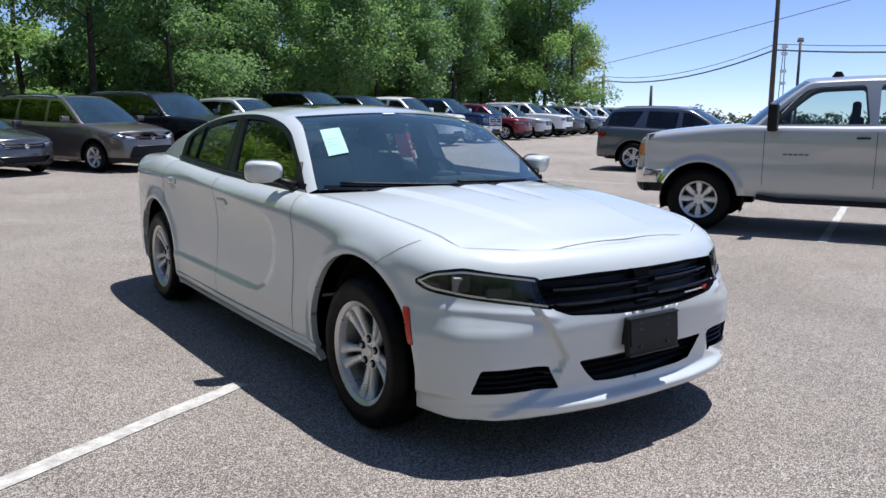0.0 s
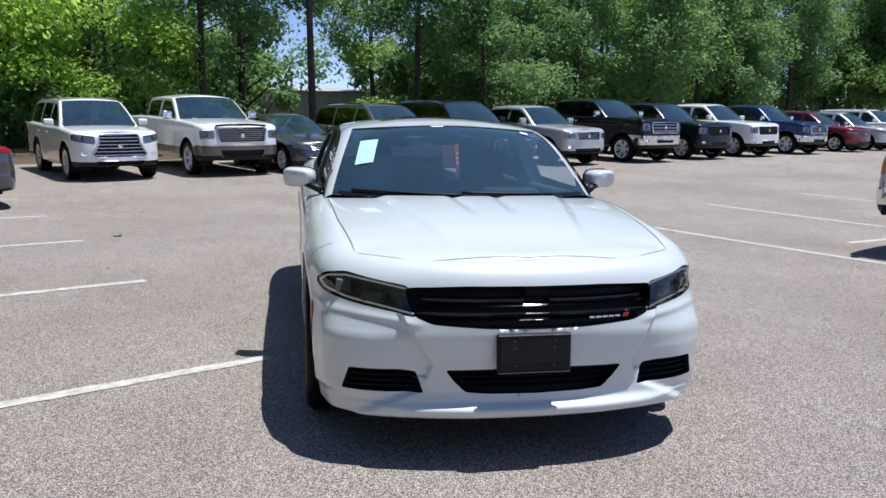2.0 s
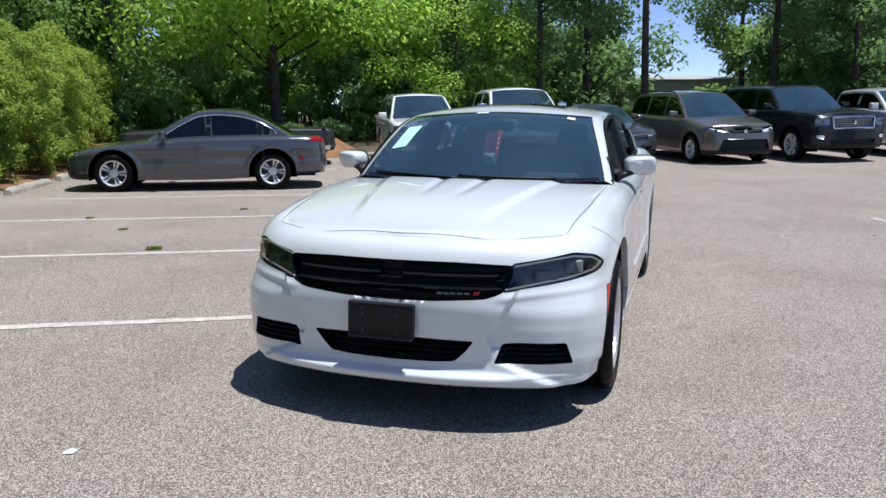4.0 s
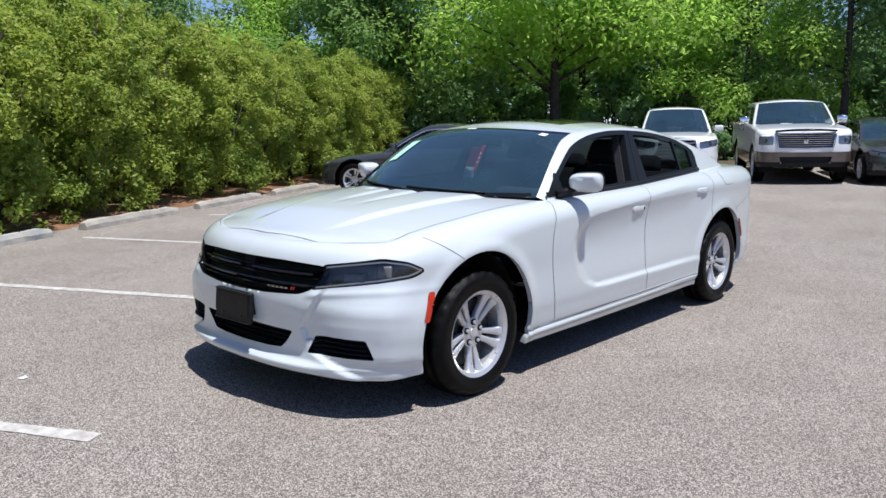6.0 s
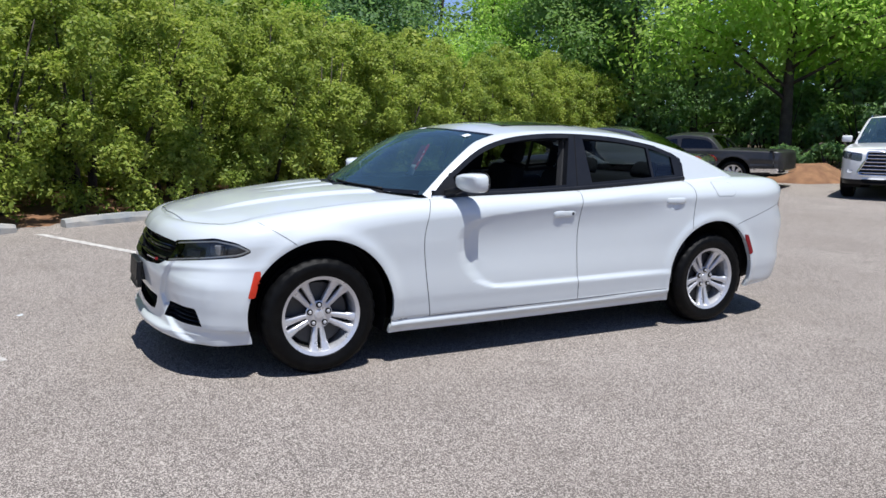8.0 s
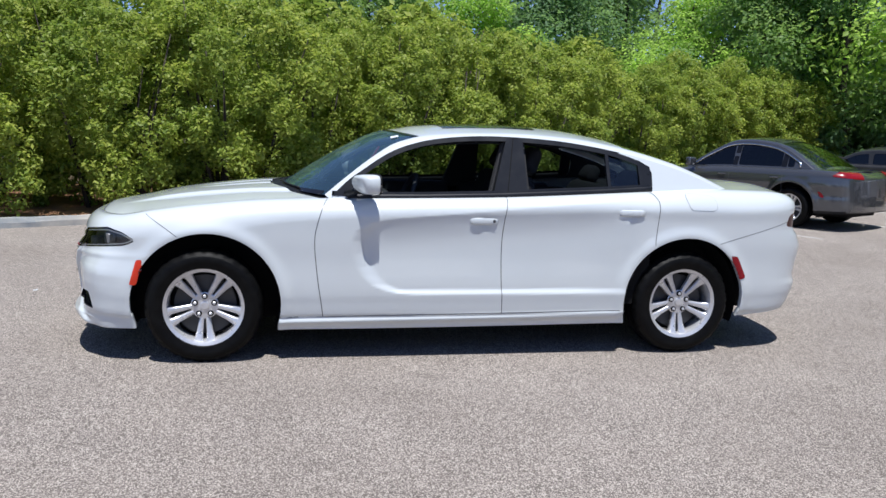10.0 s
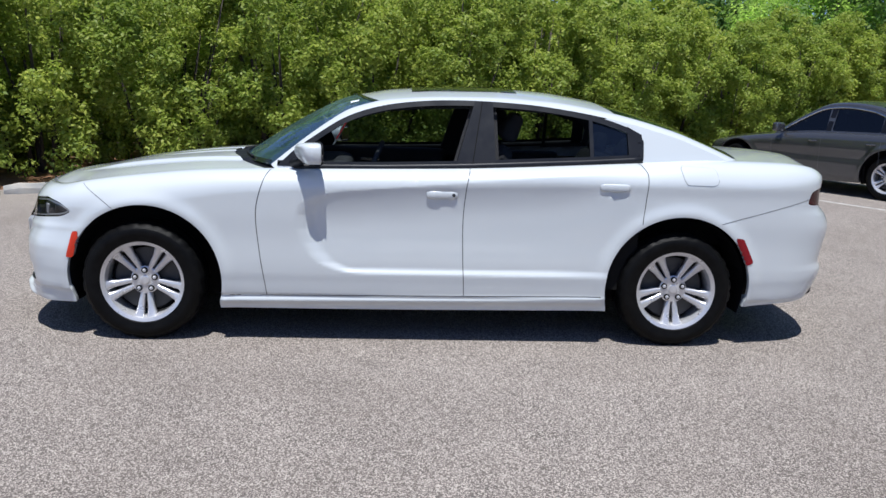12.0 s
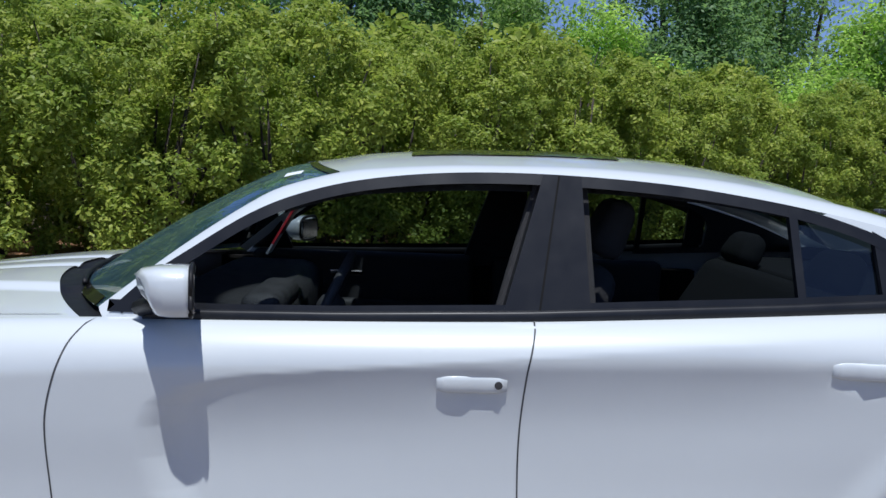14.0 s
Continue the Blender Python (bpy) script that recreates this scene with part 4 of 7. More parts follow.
def bars(bm, sh, x0, x1, z, depth, thick, proud=0.012, n=14, slope=0.0):
    """A slat that follows the nose, from x0 to x1 at height z."""
    xs = np.linspace(x0, x1, n)
    s = np.sign(xs) * sh.s_of_x(np.abs(xs))
    zz = z + slope * np.abs(xs)
    P = sh.ev(s, zz)
    e = 0.004
    N = np.cross(sh.ev(s + e, zz) - sh.ev(s - e, zz), sh.ev(s, zz + e) - sh.ev(s, zz - e))
    size = np.linalg.norm(N, axis=1, keepdims=True)
    N = np.where(size > 1e-9, N / np.maximum(size, 1e-9), [0.0, -1.0, 0.0])
    N *= np.where(N[:, 1:2] > 0, -1.0, 1.0)
    rings = []
    for p, q in zip(P, N):
        p, q = Vector(p), Vector(q)
        up = Vector((0, 0, thick / 2))
        rings.append([bm.verts.new(p - q * depth - up), bm.verts.new(p - q * proud - up * 0.8), bm.verts.new(p - q * (proud - 0.004)), bm.verts.new(p - q * proud + up * 0.8), bm.verts.new(p - q * depth + up)])
    for r0, r1 in zip(rings, rings[1:]):
        for i in range(4):
            bm.faces.new((r0[i], r0[i + 1], r1[i + 1], r1[i]))
    bm.faces.new(rings[0]), bm.faces.new(rings[-1][::-1])
    return bm


def seat(ob, x, y, wide, name="seat", rear=False):
    bm = box(bmesh.new(), (x - wide / 2, y - 0.26, 0.38), (x + wide / 2, y + 0.26, 0.60), 0.06)
    cushion = part(name, bm, M["cloth"], ob, "black cloth seat", True)
    tilt = Matrix.Translation((x, y + 0.22, 0.55)) @ pose(0, 0, 0, -22 if not rear else -26)
    bm = box(bmesh.new(), (-wide / 2, -0.07, 0.0), (wide / 2, 0.08, 0.62 if not rear else 0.56), 0.06, tilt, (0.84, 0.8))
    part("backrest", bm, M["cloth"], cushion, "", True)
    for hx in ((0,) if not rear else (-0.36, 0.36)):
        bm = box(bmesh.new(), (hx - 0.13, -0.05, 0.645 if not rear else 0.56), (hx + 0.13, 0.06, 0.83 if not rear else 0.70), 0.045, tilt, (0.8, 0.8))
        part("headrest", bm, M["cloth"], cushion, "", True)
    return cushion


def mirror(ob, side, mat):
    """Door mirror with painted cap, black rim and arm; side is +1 for +x."""
    bm = bmesh.new()
    pr = [(-0.075, 0.62), (-0.06, 0.86), (-0.02, 0.98), (0.03, 1.0), (0.055, 0.97)]
    rings = []
    for dy, k in pr:
        ring = []
        for q in range(20):
            a = 2 * math.pi * q / 20
            c, s = math.cos(a), math.sin(a)
            x = 0.098 * math.copysign(abs(c) ** 0.55, c) * k
            slim = 1 - 0.22 * max(0.0, c) - 0.30 * max(0.0, -s)
            z = 0.058 * math.copysign(abs(s) ** 0.6, s) * (k if s > 0 else 0.75 + 0.25 * k) * (1.0 + 0.10 * c)
            ring.append(bm.verts.new((x, 0.055 - (0.055 - dy) * slim, z)))
        rings.append(ring)
    for r0, r1 in zip(rings, rings[1:]):
        for q in range(20):
            bm.faces.new((r0[q], r0[(q + 1) % 20], r1[(q + 1) % 20], r1[q]))
    bm.faces.new(rings[0][::-1]), bm.faces.new(rings[-1])
    if side < 0:
        bmesh.ops.scale(bm, vec=(-1, 1, 1), verts=bm.verts[:])
        bmesh.ops.reverse_faces(bm, faces=bm.faces[:])
    bmesh.ops.translate(bm, vec=(side * 0.955, -0.575, 1.085), verts=bm.verts[:])
    m = part("mirror", bm, mat, ob, "white door mirror", True)
    bm = box(bmesh.new(), (side * 0.955 - 0.083, -0.523, 1.040), (side * 0.955 + 0.083, -0.514, 1.130), 0.0)
    part("mirror_glass", bm, M["chrome"], m, "mirror glass")
    lip = []
    for q in range(21):
        a = 2 * math.pi * q / 20
        c, s = math.cos(a), math.sin(a)
        lip.append((side * (0.955 + 0.097 * math.copysign(abs(c) ** 0.55, c)), -0.522, 1.085 + 0.057 * math.copysign(abs(s) ** 0.6, s) * (1.0 + 0.10 * c)))
    part("mirror_rim", rod(bmesh.new(), lip, 0.006, 6), M["black"], m, "black mirror rim", True)
    m.matrix_basis = Matrix.Translation((side * 0.955, -0.575, 1.085)) @ pose(0, 0, 0, 0, 0, side * 15) @ Matrix.Translation((-side * 0.955, 0.575, -1.085))
    bm = rod(bmesh.new(), [(side * 0.80, -0.64, 1.015), (side * 0.86, -0.61, 1.035), (side * 0.92, -0.585, 1.05)], [0.035, 0.03, 0.025], 10, 0.7)
    part("mirror_arm", bm, M["black"], m, "black mirror arm", True)


def glass_frame(side_patch, outer, inner, z_lift=0.0):
    """A flat ring between two outlines on the cabin's side."""
    k = len(outer)
    P = np.vstack([side_patch.ev(outer[:, 0], outer[:, 1]), side_patch.ev(inner[:, 0], inner[:, 1])])
    P[:, 0] += z_lift
    i = np.arange(k)
    j = (i + 1) % k
    return P, None, np.stack([i, j, j + k, i + k], -1)


def plate_on(sp, poly, lift, thick):
    """A thin plate with an outline on the cabin's side (y, z), raised by lift."""
    poly = np.array(poly, float)
    P = sp.ev(poly[:, 0], poly[:, 1])
    a, b = P.copy(), P.copy()
    a[:, 0] += lift
    b[:, 0] += lift - thick
    k = len(P)
    faces = [list(range(k)), list(range(2 * k - 1, k - 1, -1))] + [[i, (i + 1) % k, (i + 1) % k + k, i + k] for i in range(k)]
    return np.vstack([a, b]), faces


def build_sedan():
    ob = thing("sedan", "glossy white four-door sedan with black grille and two windows lowered", "car")
    h = 0.0125
    spec = SEDAN
    sh, low, lamps = vehicle_shell(ob, spec, h)
    body = M["white"]
    low.build()
    cy = (low.P[1:, 1:, 1] + low.P[:-1, :-1, 1]) / 2
    cz = (low.B[1:, 1:] + low.B[:-1, :-1]) / 2
    region = np.full(cy.shape, "quarter_panel", dtype=object)
    region[cy < SEAM_R(cz)] = "rear_door"
    region[cy < SEAM_M(cz)] = "front_door"
    region[cy < SEAM_F(cz)] = "fender"
    region[cy < SEAM_B(cz)] = "front_bumper"
    region[(cz < 0.268 + 0.012 * (cy + 1)) & (cy > -1.2) & (cy < 1.25)] = "sill_panel"
    rb = 0.742 + (cy - 1.768) * 0.266
    region[(cy > 1.72) & (cz < rb)] = "rear_bumper"
    region[(cy > 2.30) & (cz < 0.86)] = "rear_bumper"
    top_f, top_r = sedan_top(sh, spec, h)
    top_f.build(), top_r.build()
    # hood against fender tops
    c = (top_f.P[1:, 1:] + top_f.P[:-1, :-1]) / 2
    hx = np.interp(c[..., 1], (-2.2, -2.0, -1.5, -0.8), (0.66, 0.722, 0.772, 0.80))
    front_edge = np.interp(c[..., 0], (0.0, 0.48, 0.722), (-2.175, -2.14, -2.0))
    hood = (c[..., 0] < hx) & (c[..., 1] > front_edge)
    brow = ~hood & (c[..., 1] < -1.905)
    ftop = ~hood & ~brow
    pieces = {}

    def add(name, piece):
        pieces.setdefault(name, []).append(piece)

    for name in ("front_bumper", "rear_bumper"):
        p = low.piece([0], 0, (region == name))
        add(name, p), add(name, flip(p))
    p = top_f.piece([0], 0, brow)
    add("front_bumper", p), add("front_bumper", flip(p))
    p = top_f.piece([0], 0, hood)
    add("hood", p), add("hood", flip(p))
    p = top_r.piece([0])
    add("trunk_lid", p), add("trunk_lid", flip(p))
    for name, ps in pieces.items():
        skin(name, ps, body, ob)
    for side in (1, -1):
        sd = (lambda q: q) if side > 0 else flip
        for name in ("fender", "front_door", "rear_door", "quarter_panel", "sill_panel"):
            ps = [sd(low.piece([0] if (name != "quarter_panel" or side > 0) else [0, 8], 0, region == name))]
            if name == "fender":
                ps.append(sd(top_f.piece([0], 0, ftop)))
            skin(name, ps, body, ob)
        if side > 0:
            fd = skin("fuel_door", [low.piece([8], -0.002)], body, ob, "white fuel filler door")
        # arch lips and dark liners
        for k in (90, 91):
            V, _, F = sd(low.rim(k, 0.035))
            part("arch_lip", mesh_of("arch_lip", V, F, body), body, ob)
        for y in spec["axles"]:
            bm = bmesh.new()
            n = 20
            a0 = [(side * 0.56, y + 0.44 * math.cos(t), 0.337 + 0.44 * math.sin(t)) for t in np.linspace(-0.35, math.pi + 0.35, n)]
            a1 = [(side * 0.835, q[1], q[2]) for q in a0]
            va, vb = [bm.verts.new(q) for q in a0], [bm.verts.new(q) for q in a1]
            for i in range(n - 1):
                bm.faces.new((va[i], va[i + 1], vb[i + 1], vb[i]))
            bm.faces.new(va)
            part("wheel_well", bm, M["under"], ob, "dark wheel well liner")
        # lamps and openings on the lower body
        for kind, lab, poly, more in lamps:
            if kind == "headlight":
                hl = skin("headlight", [sd(low.piece([lab], 0.055)), ], M["smoke"], ob, "smoked headlight housing")
                V, _, F = sd(low.rim(lab, 0.056))
                part("bezel", mesh_of("bezel", V, F, M["gloss"]), M["gloss"], hl)
                skin("lens", [sd(low.piece([lab], 0.004))], M["lens"], hl, "clear glossy headlight lens")
                # light guide round the edge and the projector behind it
                q = band(poly, 0.013)
                P = low.ev(q[:, 0], q[:, 1]) - low.normal(q[:, 0], q[:, 1]) * low.sign * 0.013
                P[:, 0] *= side
                bm = bmesh.new()
                rod(bm, [P[i] for i in range(4, len(P) - 6)], 0.0045, 6)
                part("light_guide", bm, M["guide"], hl, "white light guide", True)
                for x, z, w_, hh in ((0.675, 0.690, 0.050, 0.022), (0.785, 0.722, 0.035, 0.030)):
                    s = float(sh.s_of_x(x))
                    c3 = sh.ev(np.array([s]), np.array([z]))[0] + np.array([0, 0.035, 0])
                    bm = box(bmesh.new(), (-w_, -0.02, -hh), (w_, 0.02, hh), 0.008, Matrix.Translation((side * c3[0], c3[1], c3[2])) @ pose(0, 0, 0, 0, 0, side * 28))
                    part("projector", bm, M["block"], hl, "dark grey projector block")
            elif kind == "vent":
                vt = skin("bumper_vent", [sd(low.piece([lab], 0.05))], M["black"], ob, "black slatted bumper vent")
                V, _, F = sd(low.rim(lab, 0.05))
                part("surround", mesh_of("surround", V, F, M["satin"]), M["satin"], vt)
                for z in (0.312, 0.336, 0.360):
                    part("slat", bars(bmesh.new(), sh, side * 0.50, side * 0.785, z, 0.05, 0.010, 0.018, 8), M["satin"], vt)
            elif kind == "marker":
                mk = skin("side_marker", [sd(low.piece([lab], -0.004))], M["orange"], ob, "red-orange side marker")
                V, _, F = sd(low.rim(lab, 0.01))
            elif kind == "rear_marker":
                skin("rear_marker", [sd(low.piece([lab], -0.003))], M["red"], ob, "dark red rear side marker")
    for kind, lab, poly, more in lamps:
        if kind in ("grille", "intake"):
            p = low.piece([lab], 0.06)
            gr = skin("grille" if kind == "grille" else "lower_intake", [p, flip(p)], M["black"], ob, "black front grille" if kind == "grille" else "black lower intake mesh")
            r1 = low.rim(lab, 0.06)
            skin("surround", [r1, flip(r1)], M["gloss"], gr)
            if kind == "grille":
                for z in (0.612, 0.640, 0.676, 0.706, 0.735):
                    bm = bars(bmesh.new(), sh, -0.515 + 0.35 * max(0, 0.66 - z), 0.515 - 0.35 * max(0, 0.66 - z), z, 0.05, 0.012, 0.026, 24)
                    part("slat", bm, M["gloss"], gr, "gloss black grille slat")
                for x0, x1 in ((-0.49, -0.055), (0.055, 0.49)):
                    for z in (0.694, 0.640):
                        part("crossbar", bars(bmesh.new(), sh, x0, x1, z, 0.05, 0.016, 0.010, 14), M["gloss"], gr, "gloss black crossbar")
                bm = slab(bmesh.new(), [(-0.05, 0.742), (0.05, 0.742), (0.032, 0.66), (0.042, 0.585), (-0.042, 0.585), (-0.032, 0.66)], -2.258, -2.19, "y")
                part("centre_bar", bm, M["under"], gr, "black centre bar")
                # small badge: silver bars and two red slashes
                for k in range(5):
                    x = 0.235 + 0.030 * k
                    y = float(sh.ev(sh.s_of_x(np.array([x])), np.array([0.618]))[0, 1])
                    bm = box(bmesh.new(), (x - 0.012, y - 0.001, 0.613), (x + 0.012, y + 0.006, 0.622), 0.001)
                    part("badge_bar", bm, M["chrome"], gr, "small silver badge bar")
                for k in range(2):
                    x = 0.388 + 0.014 * k
                    y = float(sh.ev(sh.s_of_x(np.array([x])), np.array([0.618]))[0, 1])
                    bm = slab(bmesh.new(), [(x - 0.006, 0.611), (x, 0.611), (x + 0.008, 0.626), (x + 0.002, 0.626)], y - 0.002, y + 0.005, "y")
                    part("badge_slash", bm, M["redcard"], gr, "small red badge slash")
            else:
                for z in (0.310, 0.334, 0.358, 0.382):
                    part("slat", bars(bmesh.new(), sh, -0.37 + 0.6 * max(0, 0.37 - z), 0.37 - 0.6 * max(0, 0.37 - z), z, 0.05, 0.008, 0.03, 16), M["black"], gr)
        elif kind == "taillight":
            p = low.piece([lab], 0.002)
            skin("taillight", [p, flip(p)], M["dark_red"], ob, "full-width dark red taillight")
    # blank plate bracket with four screws
    bm = box(bmesh.new(), (-0.186, -2.340, 0.392), (0.132, -2.313, 0.562), 0.010)
    box(bm, (-0.174, -2.344, 0.44), (0.12, -2.29, 0.55), 0.0)
    pb = part("plate_bracket", bm, M["black"], ob, "blank black plate bracket on the front bumper")
    part("rim", box(bmesh.new(), (-0.182, -2.346, 0.552), (0.128, -2.336, 0.559), 0.002), M["satin"], pb)
    part("rim", box(bmesh.new(), (-0.182, -2.346, 0.395), (0.128, -2.336, 0.401), 0.002), M["satin"], pb)
    for x, z in ((-0.113, 0.535), (0.060, 0.535), (-0.111, 0.505), (0.057, 0.505), (-0.111, 0.43), (0.057, 0.43)):
        part("screw", lathe(bmesh.new(), [(-2.344, 0.0), (-2.344, 0.005), (-2.338, 0.006)], 8, "y", (x, 0, z)), M["steel"], pb)
    # joints
    js = []
    zz = np.linspace(0.275, 0.99, 50)
    line = lambda y, z: np.stack([sh.s_of_y(y), z], -1)
    for f, z0, z1 in ((SEAM_F, 0.275, 0.992), (SEAM_M, 0.285, 1.03), (SEAM_R, 0.73, 1.075)):
        z = np.linspace(z0, z1, 50)
        js.append(strip(low, line(f(z), z), 0.0042))
    z = np.linspace(0.755, 0.874, 16)
    js.append(strip(low, line(SEAM_B(z), z), 0.0026))
    y = np.linspace(-1.075, 1.09, 60)
    js.append(strip(low, line(y, 0.272 + 0.012 * (y + 1)), 0.005))
    y = np.linspace(1.76, 2.30, 24)
    js.append(strip(low, line(y, 0.742 + (y - 1.768) * 0.266), 0.0028))
    th = [q for k, l, q, m in lamps if k == "fuel_door"][0]
    fuel = [strip(low, np.vstack([th, th[:1]]), 0.0028)]
    jj = js + [flip(q) for q in js] + fuel
    for q in jj:
        skin("panel_joint", [q], M["gap"], ob, "thin dark panel joint")
    # hood joint
    r = top_f
    cells = []
    hs = []
    for yy in np.linspace(-1.985, -0.90, 40):
        hs.append((np.interp(yy, (-2.2, -2.0, -1.5, -0.8), (0.66, 0.722, 0.772, 0.80)), yy))
    front = rounded([(-0.2, -2.175), (0.0, -2.175), (0.48, -2.14), (0.722, -2.0), (0.74, -1.6)], 0.03, 4)[9:-9]
    front = [front[0] * 0 + (0.0, -2.175)] + [a + (b - a) * t for a, b in zip(front, front[1:]) for t in np.linspace(0, 1, max(2, int(np.linalg.norm(b - a) / 0.012)), endpoint=False)]
    pts = np.array([q for q in front if q[1] < -1.992] + hs)
    zt = near_height(top_f, pts)
    V, F = [], []
    P = np.column_stack([pts, zt + 0.003])
    T = np.gradient(P, axis=0)
    side_v = np.cross(T, [0, 0, 1])
    side_v /= np.linalg.norm(side_v, axis=1, keepdims=True)
    k = len(P)
    V = np.vstack([P + side_v * 0.0017, P - side_v * 0.0017])
    i = np.arange(k - 1)
    q = (V, np.tile([0, 0, 1.0], (2 * k, 1)), np.stack([i, i + 1, i + 1 + k, i + k], -1))
    skin("panel_joint", [q, flip(q)], M["gap"], ob, "thin dark joint round the hood")
    # --- cabin
    cs, cr = cabin_patches(sh, spec, h)
    dlo = spline_points([(-0.775, 1.000), (-0.68, 1.090), (-0.59, 1.156), (-0.435, 1.258), (-0.295, 1.318), (-0.12, 1.360), (0.12, 1.385), (0.40, 1.388), (0.72, 1.370), (1.01, 1.328), (1.20, 1.275), (1.30, 1.228)], 60)
    bottom = [(1.322, 1.20), (1.318, 1.085), (1.0, 1.063), (0.6, 1.041), (0.3, 1.023), (-0.2, 1.004), (-0.5, 0.998)]
    dlo = np.vstack([dlo, rounded(bottom, 0.02)[3:-3]])
    cs.cut(dlo, 1)
    xr = lambda y: np.interp(y, sh.gy, sh.gx)
    yb = lambda x: -1.095 + 0.30 * (x / 0.8) ** 2
    yt = lambda x: -0.345 + 0.13 * (x / 0.6) ** 2
    xs = np.linspace(-0.06, 0.745, 40)
    ys = np.linspace(float(yb(0.745)) + 0.02, -0.24, 30)
    xt = np.linspace(float(xr(-0.22)) - 0.075, -0.06, 30)
    ws = np.vstack([np.stack([yb(np.abs(xs)), xs], -1), np.stack([ys, xr(ys) - np.interp(ys, (-0.8, -0.24), (0.050, 0.072))], -1), np.stack([yt(np.abs(xt)), xt], -1)])
    cr.cut(ws, 1)
    xc = np.linspace(-0.06, 1.0, 60)
    cr.cut(np.vstack([np.stack([yb(np.abs(xc)) - 0.001, xc], -1), [(-1.6, 1.0), (-1.6, -0.06)]]), 5)
    xs = np.linspace(-0.06, 0.60, 20)
    ys = np.linspace(1.17, 1.93, 20)
    rw = np.vstack([np.stack([1.12 + 0.05 * (np.abs(xs) / 0.6) ** 2, xs], -1), np.stack([ys, xr(ys) - 0.075], -1), np.stack([1.98 - 0.06 * (np.abs(xs[::-1]) / 0.6) ** 2, xs[::-1]], -1)])
    cr.cut(rw, 2)
    cr.cut(np.array([(-0.02, -0.06), (-0.02, 0.40), (0.62, 0.40), (0.62, -0.06)]), 3)
    cs.build(), cr.build()
    p, q = cr.piece([0]), cs.piece([0])
    skin("roof", [p, flip(p), q, flip(q)], body, ob, "white roof and pillars")
    p = cr.piece([3], -0.004)
    skin("sunroof", [p, flip(p)], M["gloss"], ob, "dark glass sunroof panel")
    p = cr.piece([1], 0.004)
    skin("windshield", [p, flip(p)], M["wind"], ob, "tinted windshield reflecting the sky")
    p = cr.piece([2], 0.004)
    skin("rear_window", [p, flip(p)], M["deep_tint"], ob, "tinted rear window")
    # dark band round the windshield
    inner = band(ws, 0.026)
    V = np.vstack([cr.ev(ws[:, 0], ws[:, 1]), cr.ev(inner[:, 0], inner[:, 1])])
    V[:, 2] -= 0.001
    k = len(ws)
    i = np.arange(k)
    keep_f = [(a, (a + 1) % k, (a + 1) % k + k, a + k) for a in i if ws[a, 1] > -0.02 and ws[(a + 1) % k, 1] > -0.02 and not 39 <= a < 70]
    frit = (V, None, np.array(keep_f))
    skin("windshield_band", [frit, flip(frit)], M["gloss"], ob, "black band round the windshield")
    # side glass, trims and the black centre pillar
    inner = band(dlo, 0.030)
    for side in (1, -1):
        sd = (lambda q: q) if side > 0 else flip
        ring = glass_frame(cs, dlo, inner, 0.003)
        skin("window_trim", [sd(ring)], M["satin"], ob, "black window surround")
        V, F = plate_on(cs, [(0.230, 1.014), (0.342, 1.388), (0.445, 1.386), (0.462, 1.029)], 0.006, 0.05)
        V[:, 0] *= side
        pil = part("centre_pillar", mesh_of("centre_pillar", V, F, M["satin"], smooth=False), M["satin"], ob, "satin black centre pillar")
        V, F = plate_on(cs, [(0.324, 1.020), (0.382, 1.387), (0.387, 1.387), (0.329, 1.020)], 0.0075, 0.004)
        V[:, 0] *= side
        part("joint", mesh_of("joint", V, F, M["under"], smooth=False), M["under"], pil)
        V, F = plate_on(cs, [(1.008, 1.062), (1.002, 1.325), (1.024, 1.322), (1.030, 1.063)], 0.004, 0.02)
        V[:, 0] *= side
        part("quarter_divider", mesh_of("quarter_divider", V, F, M["satin"], smooth=False), M["satin"], ob, "black window divider")
        V, F = plate_on(cs, [(1.235, 1.082), (1.225, 1.270), (1.31, 1.225), (1.318, 1.086)], 0.003, 0.02)
        V[:, 0] *= side
        part("quarter_filler", mesh_of("quarter_filler", V, F, M["satin"], smooth=False), M["satin"], ob, "satin black filler panel")
        V, F = plate_on(cs, [(-0.72, 1.010), (-0.62, 1.135), (-0.575, 1.006)], 0.002, 0.02)
        V[:, 0] *= side
        part("mirror_sail", mesh_of("mirror_sail", V, F, M["satin"], smooth=False), M["satin"], ob, "black mirror sail panel")
        panes = [("quarter_glass", (1.02, 1.26), M["tint"])]
        if side < 0:
            panes += [("side_window", (-0.78, 0.30), M["tint"]), ("side_window", (0.40, 1.02), M["tint"])]
        for name, (y0, y1), mm in panes:
            cyy = (cs.A[1:, 1:] + cs.A[:-1, :-1]) / 2
            g = cs.piece([1], 0.012, (cyy > y0) & (cyy < y1))
            skin(name, [sd(g)], mm, ob, "tinted side glass, closed")
        # belt moulding
        yy = np.linspace(-0.68, 1.31, 40)
        zz = np.interp(yy, (-0.75, -0.2, 0.3, 1.0, 1.32), (0.993, 1.003, 1.021, 1.060, 1.083))
        P = cs.ev(yy, zz)
        P[:, 0] = (P[:, 0] + 0.006) * side
        part("belt_moulding", rod(bmesh.new(), P, 0.011, 8, 1.7), M["satin"], ob, "black belt moulding", True)
        # handles
        for y0, y1, z0, slope in ((0.068, 0.242, 0.870, 0.0), (1.045, 1.215, 0.934, 0.0)):
            yy = np.linspace(y0, y1, 9)
            P = sh.ev(sh.s_of_y(np.where(yy < (y0 + y1) / 2, y0 - 0.03, y1 + 0.03)), np.full(9, z0))
